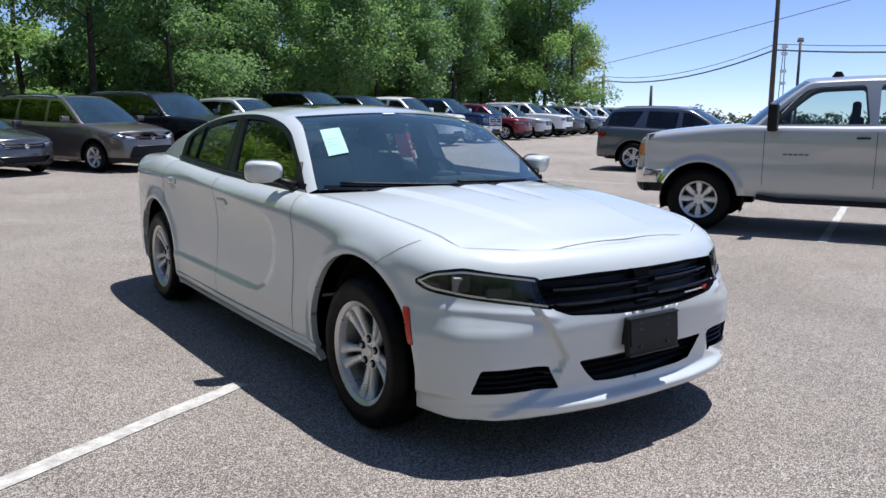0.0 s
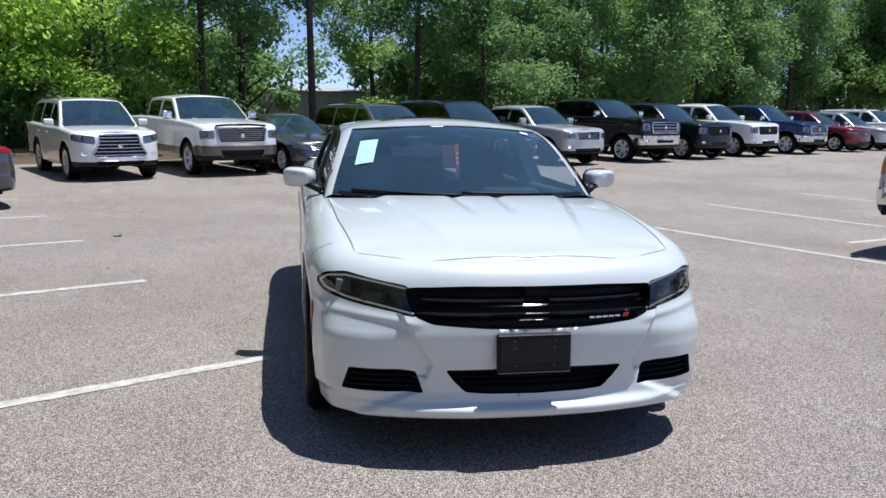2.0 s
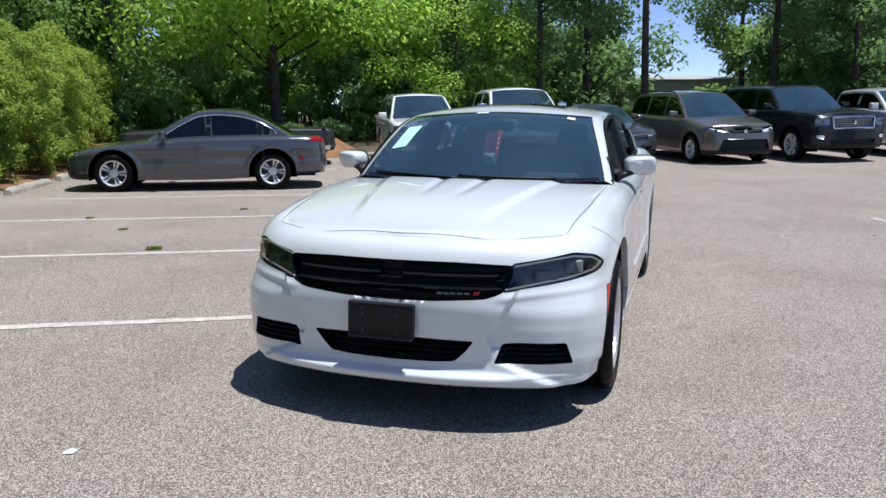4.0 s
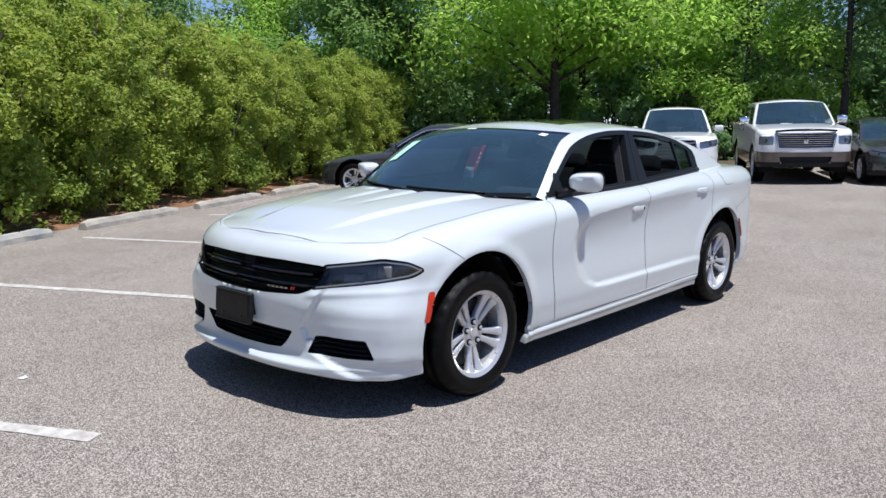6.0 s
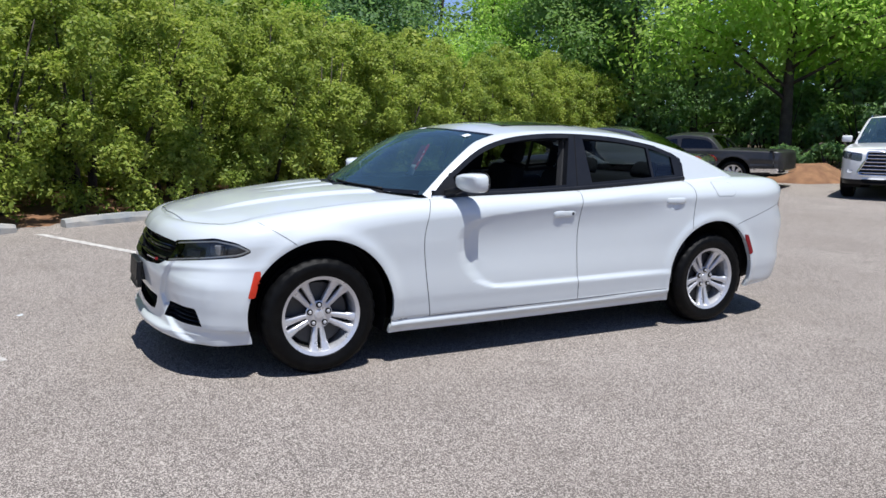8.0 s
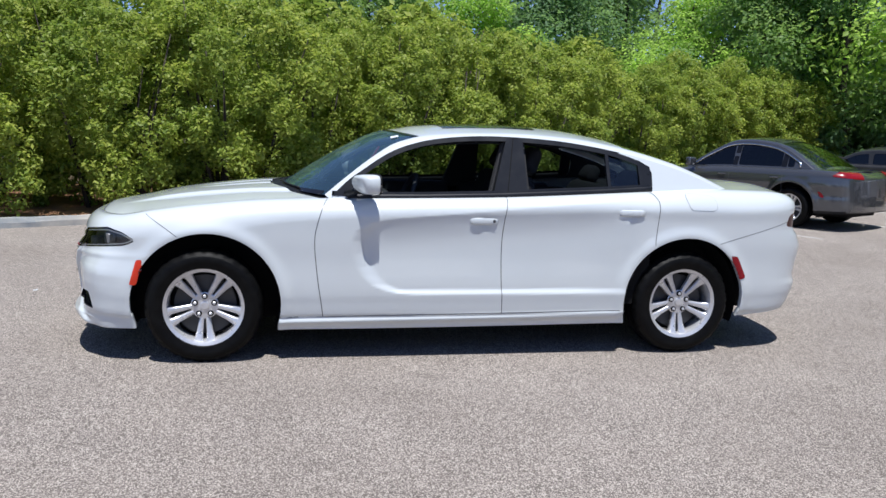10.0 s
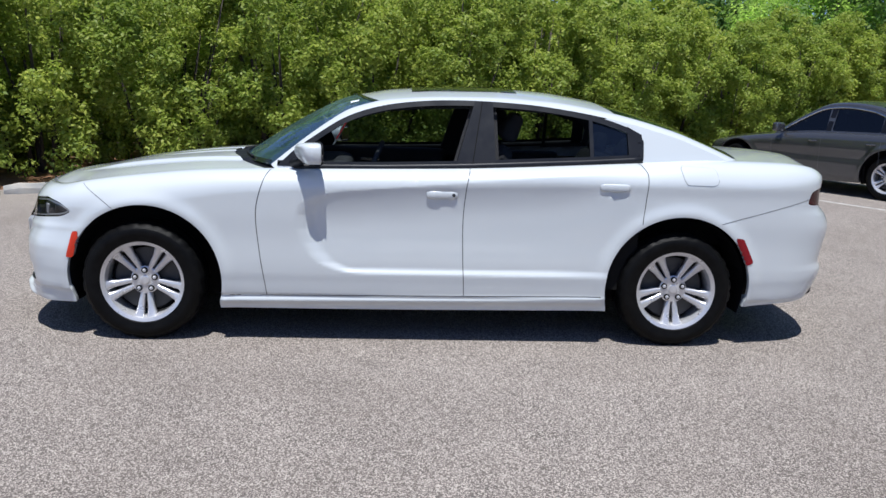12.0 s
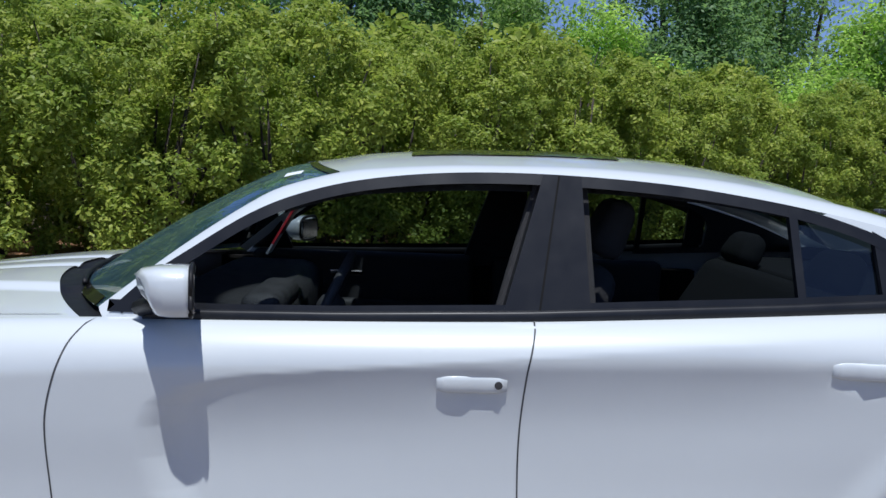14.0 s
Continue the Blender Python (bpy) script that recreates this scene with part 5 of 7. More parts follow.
            P[:, 1] = yy
            out = 0.005 * np.sqrt(np.clip(1 - (np.linspace(-1, 1, 9)) ** 4, 0, 1)) + 0.004
            pts = [Vector((side * (p[0] + o * 0.10), p[1], p[2])) for p, o in zip(P, out)]
            bm = rod(bmesh.new(), pts, [0.0045, 0.0062, 0.0065, 0.0065, 0.0065, 0.0065, 0.0065, 0.0062, 0.0045], 12, 3.4)
            hd = part("door_handle", bm, body, ob, "white pull handle", True)
            if y0 < 0.5 and side > 0:
                part("key_lock", lathe(bmesh.new(), [(0.0, 0.010), (0.006, 0.010), (0.007, 0.0)], 12, "x", (pts[7].x + 0.0015, pts[7].y, pts[7].z)), M["steel"], hd, "dark key lock")
        mirror(ob, side, body)
        for y in spec["axles"]:
            wheel_parts(ob, (side * 0.825, y, 0.337), 0.340, 0.226, 0.205, 0.42, dict(rim=M["alloy"], nuts=5, rim_label="silver five twin-spoke alloy wheel"), 5, True, 1.0, side, -math.pi / 2)
    # --- under the skin
    bm = box(bmesh.new(), (-0.56, -2.12, 0.20), (0.56, -0.95, 0.74), 0.05)
    part("engine_bay", bm, M["under"], ob)
    bm = box(bmesh.new(), (-0.84, -1.0, 0.215), (0.84, 1.05, 0.34), 0.03)
    box(bm, (-0.56, 1.0, 0.22), (0.56, 2.40, 0.60), 0.05)
    box(bm, (-0.78, 1.98, 0.30), (0.78, 2.42, 0.80), 0.05)
    box(bm, (-0.88, -0.90, 0.33), (-0.80, 1.30, 0.96), 0.0)
    box(bm, (0.80, -0.90, 0.33), (0.88, 1.30, 0.96), 0.0)
    part("underbody", bm, M["under"], ob)
    # inside
    bm = box(bmesh.new(), (-0.79, -0.86, 0.60), (0.79, -0.42, 0.965), 0.09)
    dash = part("dashboard", bm, M["dash"], ob, "black dashboard", True)
    bm = box(bmesh.new(), (0.20, -0.50, 0.93), (0.58, -0.38, 1.015), 0.035)
    part("binnacle", bm, M["dash"], dash, "", True)
    bm = bmesh.new()
    tilt = Matrix.Translation((0.385, -0.27, 0.945)) @ pose(0, 0, 0, 66)
    ring = [tilt @ Vector((0.185 * math.cos(a), 0.185 * math.sin(a), 0)) for a in np.linspace(0, 2 * math.pi, 33)]
    rod(bm, ring, 0.015, 8)
    for a in (0.0, math.pi, 1.5 * math.pi):
        rod(bm, [tilt @ Vector((0, 0, -0.02)), tilt @ Vector((0.18 * math.cos(a), 0.18 * math.sin(a), 0))], 0.016, 6)
    blob(bm, tilt @ Vector((0, 0, -0.015)), (0.07, 0.05, 0.06), 2)
    part("steering_wheel", bm, M["dash"], ob, "black steering wheel", True)
    seat(ob, 0.38, 0.10, 0.50)
    seat(ob, -0.38, 0.10, 0.50)
    seat(ob, 0.0, 0.84, 1.30, "rear_seat", True)
    bm = box(bmesh.new(), (-0.12, -0.40, 0.40), (0.12, 0.45, 0.68), 0.04)
    part("console", bm, M["dash"], ob, "", True)
    bm = box(bmesh.new(), (-0.70, 1.36, 1.00), (0.70, 1.95, 1.05), 0.02)
    part("parcel_shelf", bm, M["cloth"], ob)
    for side in (1, -1):
        for y0, y1 in ((-0.74, 0.26), (0.34, 1.12)):
            bm = box(bmesh.new(), (min(side * 0.79, side * 0.70), y0, 0.40), (max(side * 0.79, side * 0.70), y1, 1.005), 0.03)
            dp = part("door_card", bm, M["dash"], ob, "black inner door panel", True)
            bm = box(bmesh.new(), (min(side * 0.705, side * 0.64), y0 + 0.25, 0.74), (max(side * 0.705, side * 0.64), y1 - 0.05, 0.80), 0.02)
            part("armrest", bm, M["dash"], dp, "", True)
            part("pull", box(bmesh.new(), (min(side * 0.70, side * 0.685), y0 + 0.35, 0.90), (max(side * 0.70, side * 0.685), y0 + 0.50, 0.925), 0.006), M["chrome"], dp)
        # inner lining of the pillars and the roof
        V, F = plate_on(cs, [(0.20, 0.95), (0.33, 1.38), (0.47, 1.375), (0.49, 0.97)], -0.045, 0.05)
        V[:, 0] *= side
        part("pillar_lining", mesh_of("pillar_lining", V, F, M["cloth"], smooth=False), M["cloth"], ob)
    for side in (1, -1):
        sd = (lambda q: q) if side > 0 else flip
        skin("rear_pillar_lining", [sd(cs.piece([0], 0.03, (cs.A[1:, 1:] > 1.0) & (cs.A[1:, 1:] < 1.75)))], M["cloth"], ob, "dark rear pillar lining")
    p = cr.piece([0, 3], 0.045, (cr.A[1:, 1:] > -0.36) & (cr.A[1:, 1:] < 1.2))
    skin("headliner", [p, flip(p)], M["cloth"], ob, "dark headliner")
    bm = box(bmesh.new(), (-0.10, -0.30, 1.275), (0.10, -0.275, 1.345), 0.02)
    part("rear_view_mirror", bm, M["black"], ob, "black rear-view mirror", True)
    cowl_panel(ob, sh, top_f, 0.085)
    # wipers
    for x0, x1 in ((0.50, -0.06), (-0.06, -0.66)):
        pts = [(x, float(yb(abs(x))) + 0.012 + 0.02 * t, float(sh.tz(np.array(abs(x)), np.array(float(yb(abs(x))) + 0.012 + 0.02 * t))) + 0.010) for x, t in zip(np.linspace(x0, x1, 10), np.linspace(0, 1, 10))]
        w = part("wiper", rod(bmesh.new(), pts, 0.008, 6), M["black"], ob, "black wiper", True)
        a = (x0 * 0.6 + 0.25, float(yb(abs(x0 * 0.6 + 0.25))) - 0.01, 0.985)
        part("wiper_arm", rod(bmesh.new(), [a, pts[5]], 0.007, 6), M["black"], w)
    # stickers and the hanging card
    def on_glass(x0, x1, y0, y1, lift=0.003, turn=0.0, mid=None):
        c, s_ = math.cos(radians(turn)), math.sin(radians(turn))
        mx, my = mid or ((x0 + x1) / 2, (y0 + y1) / 2)
        spun = lambda x, y: (mx + c * (x - mx) - s_ * (y - my), my + s_ * (x - mx) + c * (y - my))
        V = [(x, y, float(sh.tz(np.array(abs(x)), np.array(y))) + lift) for x, y in (spun(a, b) for a in np.linspace(x0, x1, 7) for b in np.linspace(y0, y1, 7))]
        return mesh_of("sheet", V, [(7 * a + b, 7 * a + b + 7, 7 * a + b + 8, 7 * a + b + 1) for a in range(6) for b in range(6)], None, smooth=False)

    st = part("window_sticker", on_glass(-0.605, -0.495, -0.690, -0.480, 0.003, -14), M["paper"], ob, "pale green paper sticker inside the windshield")
    st.data.materials.append(M["paper"])
    for k, (a, b) in enumerate(((-0.59, -0.52), (-0.59, -0.56), (-0.595, -0.515))):
        e = part("print_line", on_glass(a, b, -0.62 + 0.025 * k, -0.6185 + 0.025 * k, 0.005, -14, (-0.55, -0.585)), M["ink"], st)
        e.data.materials.append(M["ink"])
    for x0, x1, y0, y1 in ((-0.125, -0.045, -0.405, -0.375), (0.47, 0.52, -0.385, -0.335)):
        e = part("corner_sticker", on_glass(x0, x1, y0, y1), M["whitecard"], ob, "small pale sticker on the glass")
        e.data.materials.append(M["whitecard"])
    # shade and sunlight on the red card are painted as dark and bright red
    bm = box(bmesh.new(), (-0.060, -0.412, 1.135), (0.020, -0.406, 1.275), 0.001)
    tg = part("hanging_card", bm, M["redcard_shade"], ob, "red and white card hanging from the mirror, shade painted as dark red")
    part("red_strip", slab(bmesh.new(), [(0.021, 1.10), (0.040, 1.10), (0.052, 1.285), (0.026, 1.285)], -0.4135, -0.406, "y"), M["redcard"], tg, "sunlit strip of the card, painted brighter red")
    part("lower_half", box(bmesh.new(), (-0.052, -0.4135, 1.062), (0.034, -0.406, 1.133), 0.001), M["whitecard"], tg)
    for k in range(3):
        part("print_line", box(bmesh.new(), (0.030, -0.4145, 1.16 + 0.03 * k), (0.040, -0.4115, 1.176 + 0.03 * k), 0.0), M["whitecard"], tg)
    tg.matrix_basis = Matrix.Translation((0, -0.41, 1.275)) @ pose(0, 0, 0, -30) @ Matrix.Diagonal((1, 1, 1.12, 1)) @ Matrix.Translation((0, 0.41, -1.275))
    # lower edge of the tail
    bm = box(bmesh.new(), (-0.62, 2.28, 0.25), (0.62, 2.52, 0.34), 0.03)
    part("diffuser", bm, M["black"], ob, "black lower rear valance")
    draw_nose(ob)
    return ob


def draw_nose(ob):
    """Draws the nose out a little: most at the chin, less at the lamps."""
    still = Matrix.Identity(4)
    every = [c for c in ob.children if c.matrix_basis == still]
    every += [k for c in every for k in c.children]
    seen = set()
    for c in every:
        if c.type != "MESH" or c.data.name in seen:
            continue
        seen.add(c.data.name)
        co = np.zeros(len(c.data.vertices) * 3)
        c.data.vertices.foreach_get("co", co)
        P = co.reshape(-1, 3)
        if P[:, 1].min() > -1.9:
            continue
        w = smooth01(-1.9, -2.25, P[:, 1])
        a = np.interp(P[:, 2], (0.45, 0.70, 0.86), (0.058, 0.034, 0.022)) * w
        P[:, 0] *= 1 - a / 3.1 * (1 - smooth01(0.55, 0.85, np.abs(P[:, 0])))
        P[:, 1] -= a
        P[:, 2] += (1.427 - P[:, 2]) * a / 3.1
        c.data.vertices.foreach_set("co", P.ravel())
        c.data.update()


def near_height(patch, pts):
    """Heights of a top patch at places (x, y)."""
    T = patch.P.reshape(-1, 3)[patch.tri.reshape(-1, 3)]
    a, b, c = T[:, 0], T[:, 1], T[:, 2]
    det = (b[:, 0] - a[:, 0]) * (c[:, 1] - a[:, 1]) - (c[:, 0] - a[:, 0]) * (b[:, 1] - a[:, 1])
    det = np.where(np.abs(det) < 1e-12, 1e-12, det)
    out = []
    for x, y in pts:
        v = ((x - a[:, 0]) * (c[:, 1] - a[:, 1]) - (c[:, 0] - a[:, 0]) * (y - a[:, 1])) / det
        w = ((b[:, 0] - a[:, 0]) * (y - a[:, 1]) - (x - a[:, 0]) * (b[:, 1] - a[:, 1])) / det
        k = np.argmin(np.maximum(0, -v) + np.maximum(0, -w) + np.maximum(0, v + w - 1))
        out.append(a[k, 2] + v[k] * (b[k, 2] - a[k, 2]) + w[k] * (c[k, 2] - a[k, 2]))
    return np.array(out)


sedan = build_sedan()


# ---- parked vehicles ----
def make_spec(W, yf, yr, wb, r, hood_f, hood_c, belt, tail, roof, cowl, ws_top, roof_end, fall, sq=0.2, sqr=0.2, zb=0.25, drop=0.04, rx=0.09, rz=0.10, tumble=0.22, cab_end=None, axle=None, brow=0.08):
    """A body from a few sizes; lengths along y from the middle of the wheelbase, front at -y."""
    ax = axle or (-wb / 2, wb / 2)
    cy = cowl - 0.24
    end = cab_end or (roof_end + fall)
    slope = (roof - 0.05 - hood_c) / (ws_top - cy)
    return dict(
        out=[(0, yf), (0.3 * W, yf + 0.05 * sq), (0.6 * W, yf + 0.25 * sq), (0.82 * W, yf + 0.65 * sq), (0.94 * W, yf + 1.35 * sq), (0.985 * W, yf + 2.4 * sq), (W, yf + 4.2 * sq), (W, 0), (W, yr - 3.6 * sqr), (0.985 * W, yr - 2.2 * sqr), (0.93 * W, yr - 1.0 * sqr), (0.78 * W, yr - 0.35 * sqr), (0.42 * W, yr - 0.06 * sqr), (0, yr)],
        out_w=W * 0.82,
        zt=[(yf, hood_f), (yf + 0.45, hood_f + 0.4 * (hood_c - hood_f)), (cowl, hood_c), (cowl + 0.9, belt), (end - 0.1, tail), (yr, tail - 0.02)],
        zb=[(yf, zb + 0.02), (yf + 0.5, zb + 0.02), (0, zb), (yr, zb + 0.10)],
        rx=[(yf, brow * 1.3), (yf + 0.6, rx), (cowl + 0.3, rx), (yr, rx)],
        rz=[(yf, brow), (yf + 0.6, rz), (cowl + 0.3, rz), (yr, rz)],
        F=[(zb, 0.06), (zb + 0.10, 0.0), (0.5 * (zb + hood_f), 0.005), (hood_f, 0.05)],
        R=[(zb, 0.05), (zb + 0.2, 0.0), (0.8, 0.02), (tail, 0.05)],
        Sd=[(zb, 0.045), (zb + 0.12, 0.012), (zb + 0.30, 0.004), (0.5 * (zb + belt), 0.010), (belt - 0.22, 0.0), (belt - 0.10, 0.012), (belt + 0.1, 0.03)],
        H=[(yf, hood_f), (yf + 0.4, hood_f + 0.5 * (hood_c - hood_f) + 0.02), (cowl - 0.2, hood_c + 0.03), (0.5, belt + 0.1), (end - 0.05, tail + 0.02), (yr, tail)],
        drop=drop, cowl=cowl, deck=end - 0.12, spine=(yf + 0.16, cy - 0.02, end - 0.03, yr - 0.12),
        roof=[(cy - 0.3, roof - 0.06), (ws_top, roof - 0.03), (0.5 * (ws_top + roof_end), roof), (roof_end, roof - 0.035), (roof_end + fall, tail - 0.02), (roof_end + fall + 0.4, tail - 0.3)],
        ws_y=cy, ws_bow=0.20, ws_z=hood_c - 0.01, ws_slope=slope, ws_len=ws_top - cy, tumble=tumble, bow=0.10, crown=0.045,
        cab=(cy - 0.02, end + 0.02), axles=ax, arch=r + 0.085, hub=r, flare=0.012, W=W, yf=yf, yr=yr, belt=belt, zbase=zb, hood_f=hood_f, r=r, ws_top=ws_top, roof_end=roof_end, fall=fall, roof_z=roof, tail=tail,
    )


def parked(name, label, category, spec, body, m, lamps, bumper=None, pillars=(0.35,), rims=None, spokes=6, twin=False, h=0.04, pane=None, bed=False, grille_bars=4, grille_mat=None, rails=False, lower=None, group="parked cars", rim_r=None, bumper_top=None, mirror_mat=None, detail=0.5, seams=(), handles=True, pillar_mat=None, mirror_size=None, lip_mat=None, window_line=None, frame_mat=None):
    """Assembles one parked vehicle. lamps: (kind, space, outline) cuts in the body."""
    ob = thing(name, label, category, group)
    spec = dict(spec, cuts=lamps, mats=dict(body=body))
    sh, low, cut = vehicle_shell(ob, spec, h)
    W, yf, yr, r = spec["W"], spec["yf"], spec["yr"], spec["r"]
    low.build()
    cy = (low.P[1:, 1:, 1] + low.P[:-1, :-1, 1]) / 2
    cz = (low.B[1:, 1:] + low.B[:-1, :-1]) / 2
    door = [-1e9] + list(seams) + [1e9]
    names = ["fender", "front_door", "rear_door", "bed_side" if bed else "quarter_panel"][: len(seams) + 1] if len(seams) == 3 else ["fender", "front_door", "bed_side" if bed else "quarter_panel"]
    region = np.full(cy.shape, "quarter_panel", dtype=object)
    for k, nm in enumerate(names):
        region[(cy > door[k]) & (cy <= door[k + 1])] = nm
    bt = bumper_top or (spec["zbase"] + 0.34)
    region[(cz < bt) & (cy < spec["axles"][0] - 0.2)] = "front_bumper"
    region[(cz < bt) & (cy > spec["axles"][1] + 0.3)] = "rear_bumper"
    if lower:
        region[(cz < spec["zbase"] + 0.28) & (region != "front_bumper") & (region != "rear_bumper")] = "lower_cladding"
    region[(cz < spec["zbase"] + 0.13) & ((region == "front_bumper") | (region == "rear_bumper"))] = "valance"
    for at in (-1, 1):
        p = low.piece([0], 0.01, (region == "valance") & (cy * at > 0))
        skin("valance", [p, flip(p)], M["black"], ob, "black lower valance")
    for nm in ("front_bumper", "rear_bumper"):
        p = low.piece([0], -0.012 if bumper else 0.0, region == nm)
        skin(nm, [p, flip(p)], bumper or body, ob)
    for side in (1, -1):
        sd = (lambda q: q) if side > 0 else flip
        for nm in set(names) | ({"lower_cladding"} if lower else set()):
            skin(nm, [sd(low.piece([0], 0, region == nm))], lower if nm == "lower_cladding" else body, ob)
        for k in (90, 91):
            V, _, F = sd(low.rim(k, 0.05, 0.014 if lip_mat else 0.0))
            part("arch_lip", mesh_of("arch_lip", V, F, lip_mat or M["black"]), lip_mat or M["black"], ob)
        for y in spec["axles"]:
            bm = bmesh.new()
            a = np.linspace(-0.3, math.pi + 0.3, 14)
            rr = spec["arch"] + 0.03
            va = [bm.verts.new((side * (W - 0.42), y + rr * math.cos(t), r + rr * math.sin(t))) for t in a]
            vb = [bm.verts.new((side * (W - 0.10), v.co.y, v.co.z)) for v in va]
            for i in range(len(a) - 1):
                bm.faces.new((va[i], va[i + 1], vb[i + 1], vb[i]))
            bm.faces.new(va)
            part("wheel_well", bm, M["under"], ob)
            wheel_parts(ob, (side * (W - 0.135), y, r), r, rim_r or r * 0.66, 0.24, 0.5, dict(rim=rims or M["alloy"], nuts=8 if detail >= 1 else 5, pcd=1.5 if detail >= 1 else 1), spokes, twin, detail, side)
    for kind, lab, poly, more in cut:
        both = [low.piece([lab], 0.0)]
        if kind == "headlight":
            for side in (1, -1):
                sd = (lambda q: q) if side > 0 else flip
                hl = skin("headlight", [sd(low.piece([lab], 0.022))], M["lamp"], ob, "headlight with clear lens")
                if hl:
                    skin("lens", [sd(low.piece([lab], 0.002))], M["lens"], hl)
                    mid = poly.mean(0)
                    c3 = sh.ev(np.array([mid[0]]), np.array([mid[1]]))[0]
                    hh = 0.24 * float(np.ptp(poly[:, 1]))
                    bm = lathe(bmesh.new(), [(0.03, hh * 1.1), (0.008, hh), (0.006, hh * 0.75), (0.018, 0.0)], 14, "y", (side * c3[0], c3[1], c3[2]))
                    part("projector", bm, M["block"], hl)
        elif kind in ("amber", "fog"):
            for side in (1, -1):
                skin("turn_signal" if kind == "amber" else "fog_lamp", [flip(low.piece([lab], -0.003)) if side < 0 else low.piece([lab], -0.003)], M["amber"] if kind == "amber" else M["lamp"], ob)
        elif kind == "tail":
            for side in (1, -1):
                skin("taillight", [flip(low.piece([lab], -0.004)) if side < 0 else low.piece([lab], -0.004)], M["red"], ob, "red taillight")
        elif kind in ("grille", "intake"):
            p = low.piece([lab], 0.05)
            gr = skin("grille" if kind == "grille" else "lower_intake", [p, flip(p)], M["black"], ob)
            if gr is None:
                continue
            rm = low.rim(lab, 0.05)
            skin("surround", [rm, flip(rm)], M["gloss"] if kind == "grille" else M["black"], gr)
            if kind == "grille" and frame_mat:
                line = poly[poly[:, 0] > 0.0]
                Q = low.ev(line[:, 0], line[:, 1]) + low.normal(line[:, 0], line[:, 1]) * low.sign * 0.006
                k0 = int(np.argmax(np.hypot(*np.diff(Q[:, [0, 2]], axis=0, append=Q[:1, [0, 2]]).T)))
                Q = np.roll(Q, -k0 - 1, 0)
                ring = [tuple(q) for q in Q] + [(-q[0], q[1], q[2]) for q in Q[::-1]]
                part("grille_frame", rod(bmesh.new(), ring + ring[:1], 0.022, 6), frame_mat, gr, "bright grille frame", True)
            if kind == "grille":
                raw = np.array(more[0] if more else [q[:2] for q in dict((k, pl) for k, sp, pl, *_ in lamps)["grille"]], float)
                z0, z1 = raw[:, 1].min(), raw[:, 1].max()
                for b in range(grille_bars):
                    z = z0 + (z1 - z0) * (b + 0.7) / (grille_bars + 0.4)
                    wide = max([q[0] for q in raw if abs(q[1] - z) < 0.6 * (z1 - z0)]) - 0.03
                    part("bar", bars(bmesh.new(), sh, -wide, wide, z, 0.05, 0.36 * (z1 - z0) / (grille_bars + 1), 0.006, 12), grille_mat or M["chrome"], gr, "")
                bm = bmesh.new()
                y0 = float(sh.ev(np.array([0.0]), np.array([(z0 + z1) / 2]))[0, 1])
                lathe(bm, [(y0 - 0.012, 0.0), (y0 - 0.010, 0.05), (y0 + 0.02, 0.055)], 12, "y", (0, 0, (z0 + z1) / 2))
                part("badge", bm, M["chrome"], gr)
    # hood, deck or bed
    tf, tr = sedan_top(sh, spec, h)
    if bed:
        old = tr.ev

        def sunk(s, q):
            P = old(s, q)
            P[..., 2] -= 0.42 * smooth01(0.08, 0.12, q)
            return P

        tr.ev = sunk
    tf.build(), tr.build()
    p = tf.piece([0])
    skin("hood", [p, flip(p)], body, ob)
    cowl_panel(ob, sh, tf, 0.07)
    p = tr.piece([0])
    skin("cargo_bed" if bed else "trunk_lid", [p, flip(p)], body, ob)
    # cabin
    cs, cr = cabin_patches(sh, spec, h)
    yy = np.linspace(spec["cab"][0], spec["cab"][1], 160)
    bz, gz = np.interp(yy, sh.by, sh.bz) + 0.02, np.interp(yy, sh.gy, sh.gz) - 0.055
    edges = [spec["cab"][0]] + list(pillars) + [spec["roof_end"] + 0.55 * spec["fall"] - 0.03]
    for k in range(len(edges) - 1):
        a, b = edges[k] + 0.035, edges[k + 1] - 0.035
        pick = (yy > a) & (yy < b) & (gz > bz + 0.03)
        if pick.sum() < 4:
            continue
        ya, za, zb_ = yy[pick], bz[pick], gz[pick]
        cs.cut(rounded(np.vstack([np.stack([ya, zb_], -1)[:: max(1, len(ya) // 10)], np.stack([ya[::-1], za[::-1]], -1)[:: max(1, len(ya) // 4)]]), 0.03, 2), k + 1)
    xr = lambda y: np.interp(y, sh.gy, sh.gx)
    yb = lambda x: spec["ws_y"] + 0.02 + spec["ws_bow"] * (x / 0.8) ** 2
    xc = 0.90 * float(sh.bx[0:40].min())
    xs = np.linspace(-0.1, xc, 20)
    ys = np.linspace(float(yb(xc)) + 0.03, spec["ws_top"] + 0.02, 14)
    xt = np.linspace(float(xr(spec["ws_top"] + 0.05)) - 0.08, -0.1, 12)
    ws = np.vstack([np.stack([yb(np.abs(xs)), xs], -1), np.stack([ys, xr(ys) - 0.065], -1), np.stack([spec["ws_top"] - 0.01 + 0.08 * (np.abs(xt) / 0.6) ** 2, xt], -1)])
    cr.cut(ws, 1)
    y0, y1 = spec["roof_end"] + 0.12 * spec["fall"], spec["roof_end"] + 0.88 * spec["fall"]
    cr.cut(np.array([(y0, -0.1), (y0, 0.55), (y1, 0.60), (y1, -0.1)]), 2)
    cs.build(), cr.build()
    p = cr.piece([0], 0, cr.A[1:, 1:] > spec["ws_y"] + 0.06)
    q = cs.piece([0])
    skin("roof", [p, flip(p), q, flip(q)], body, ob)
    p = cr.piece([1], 0.004)
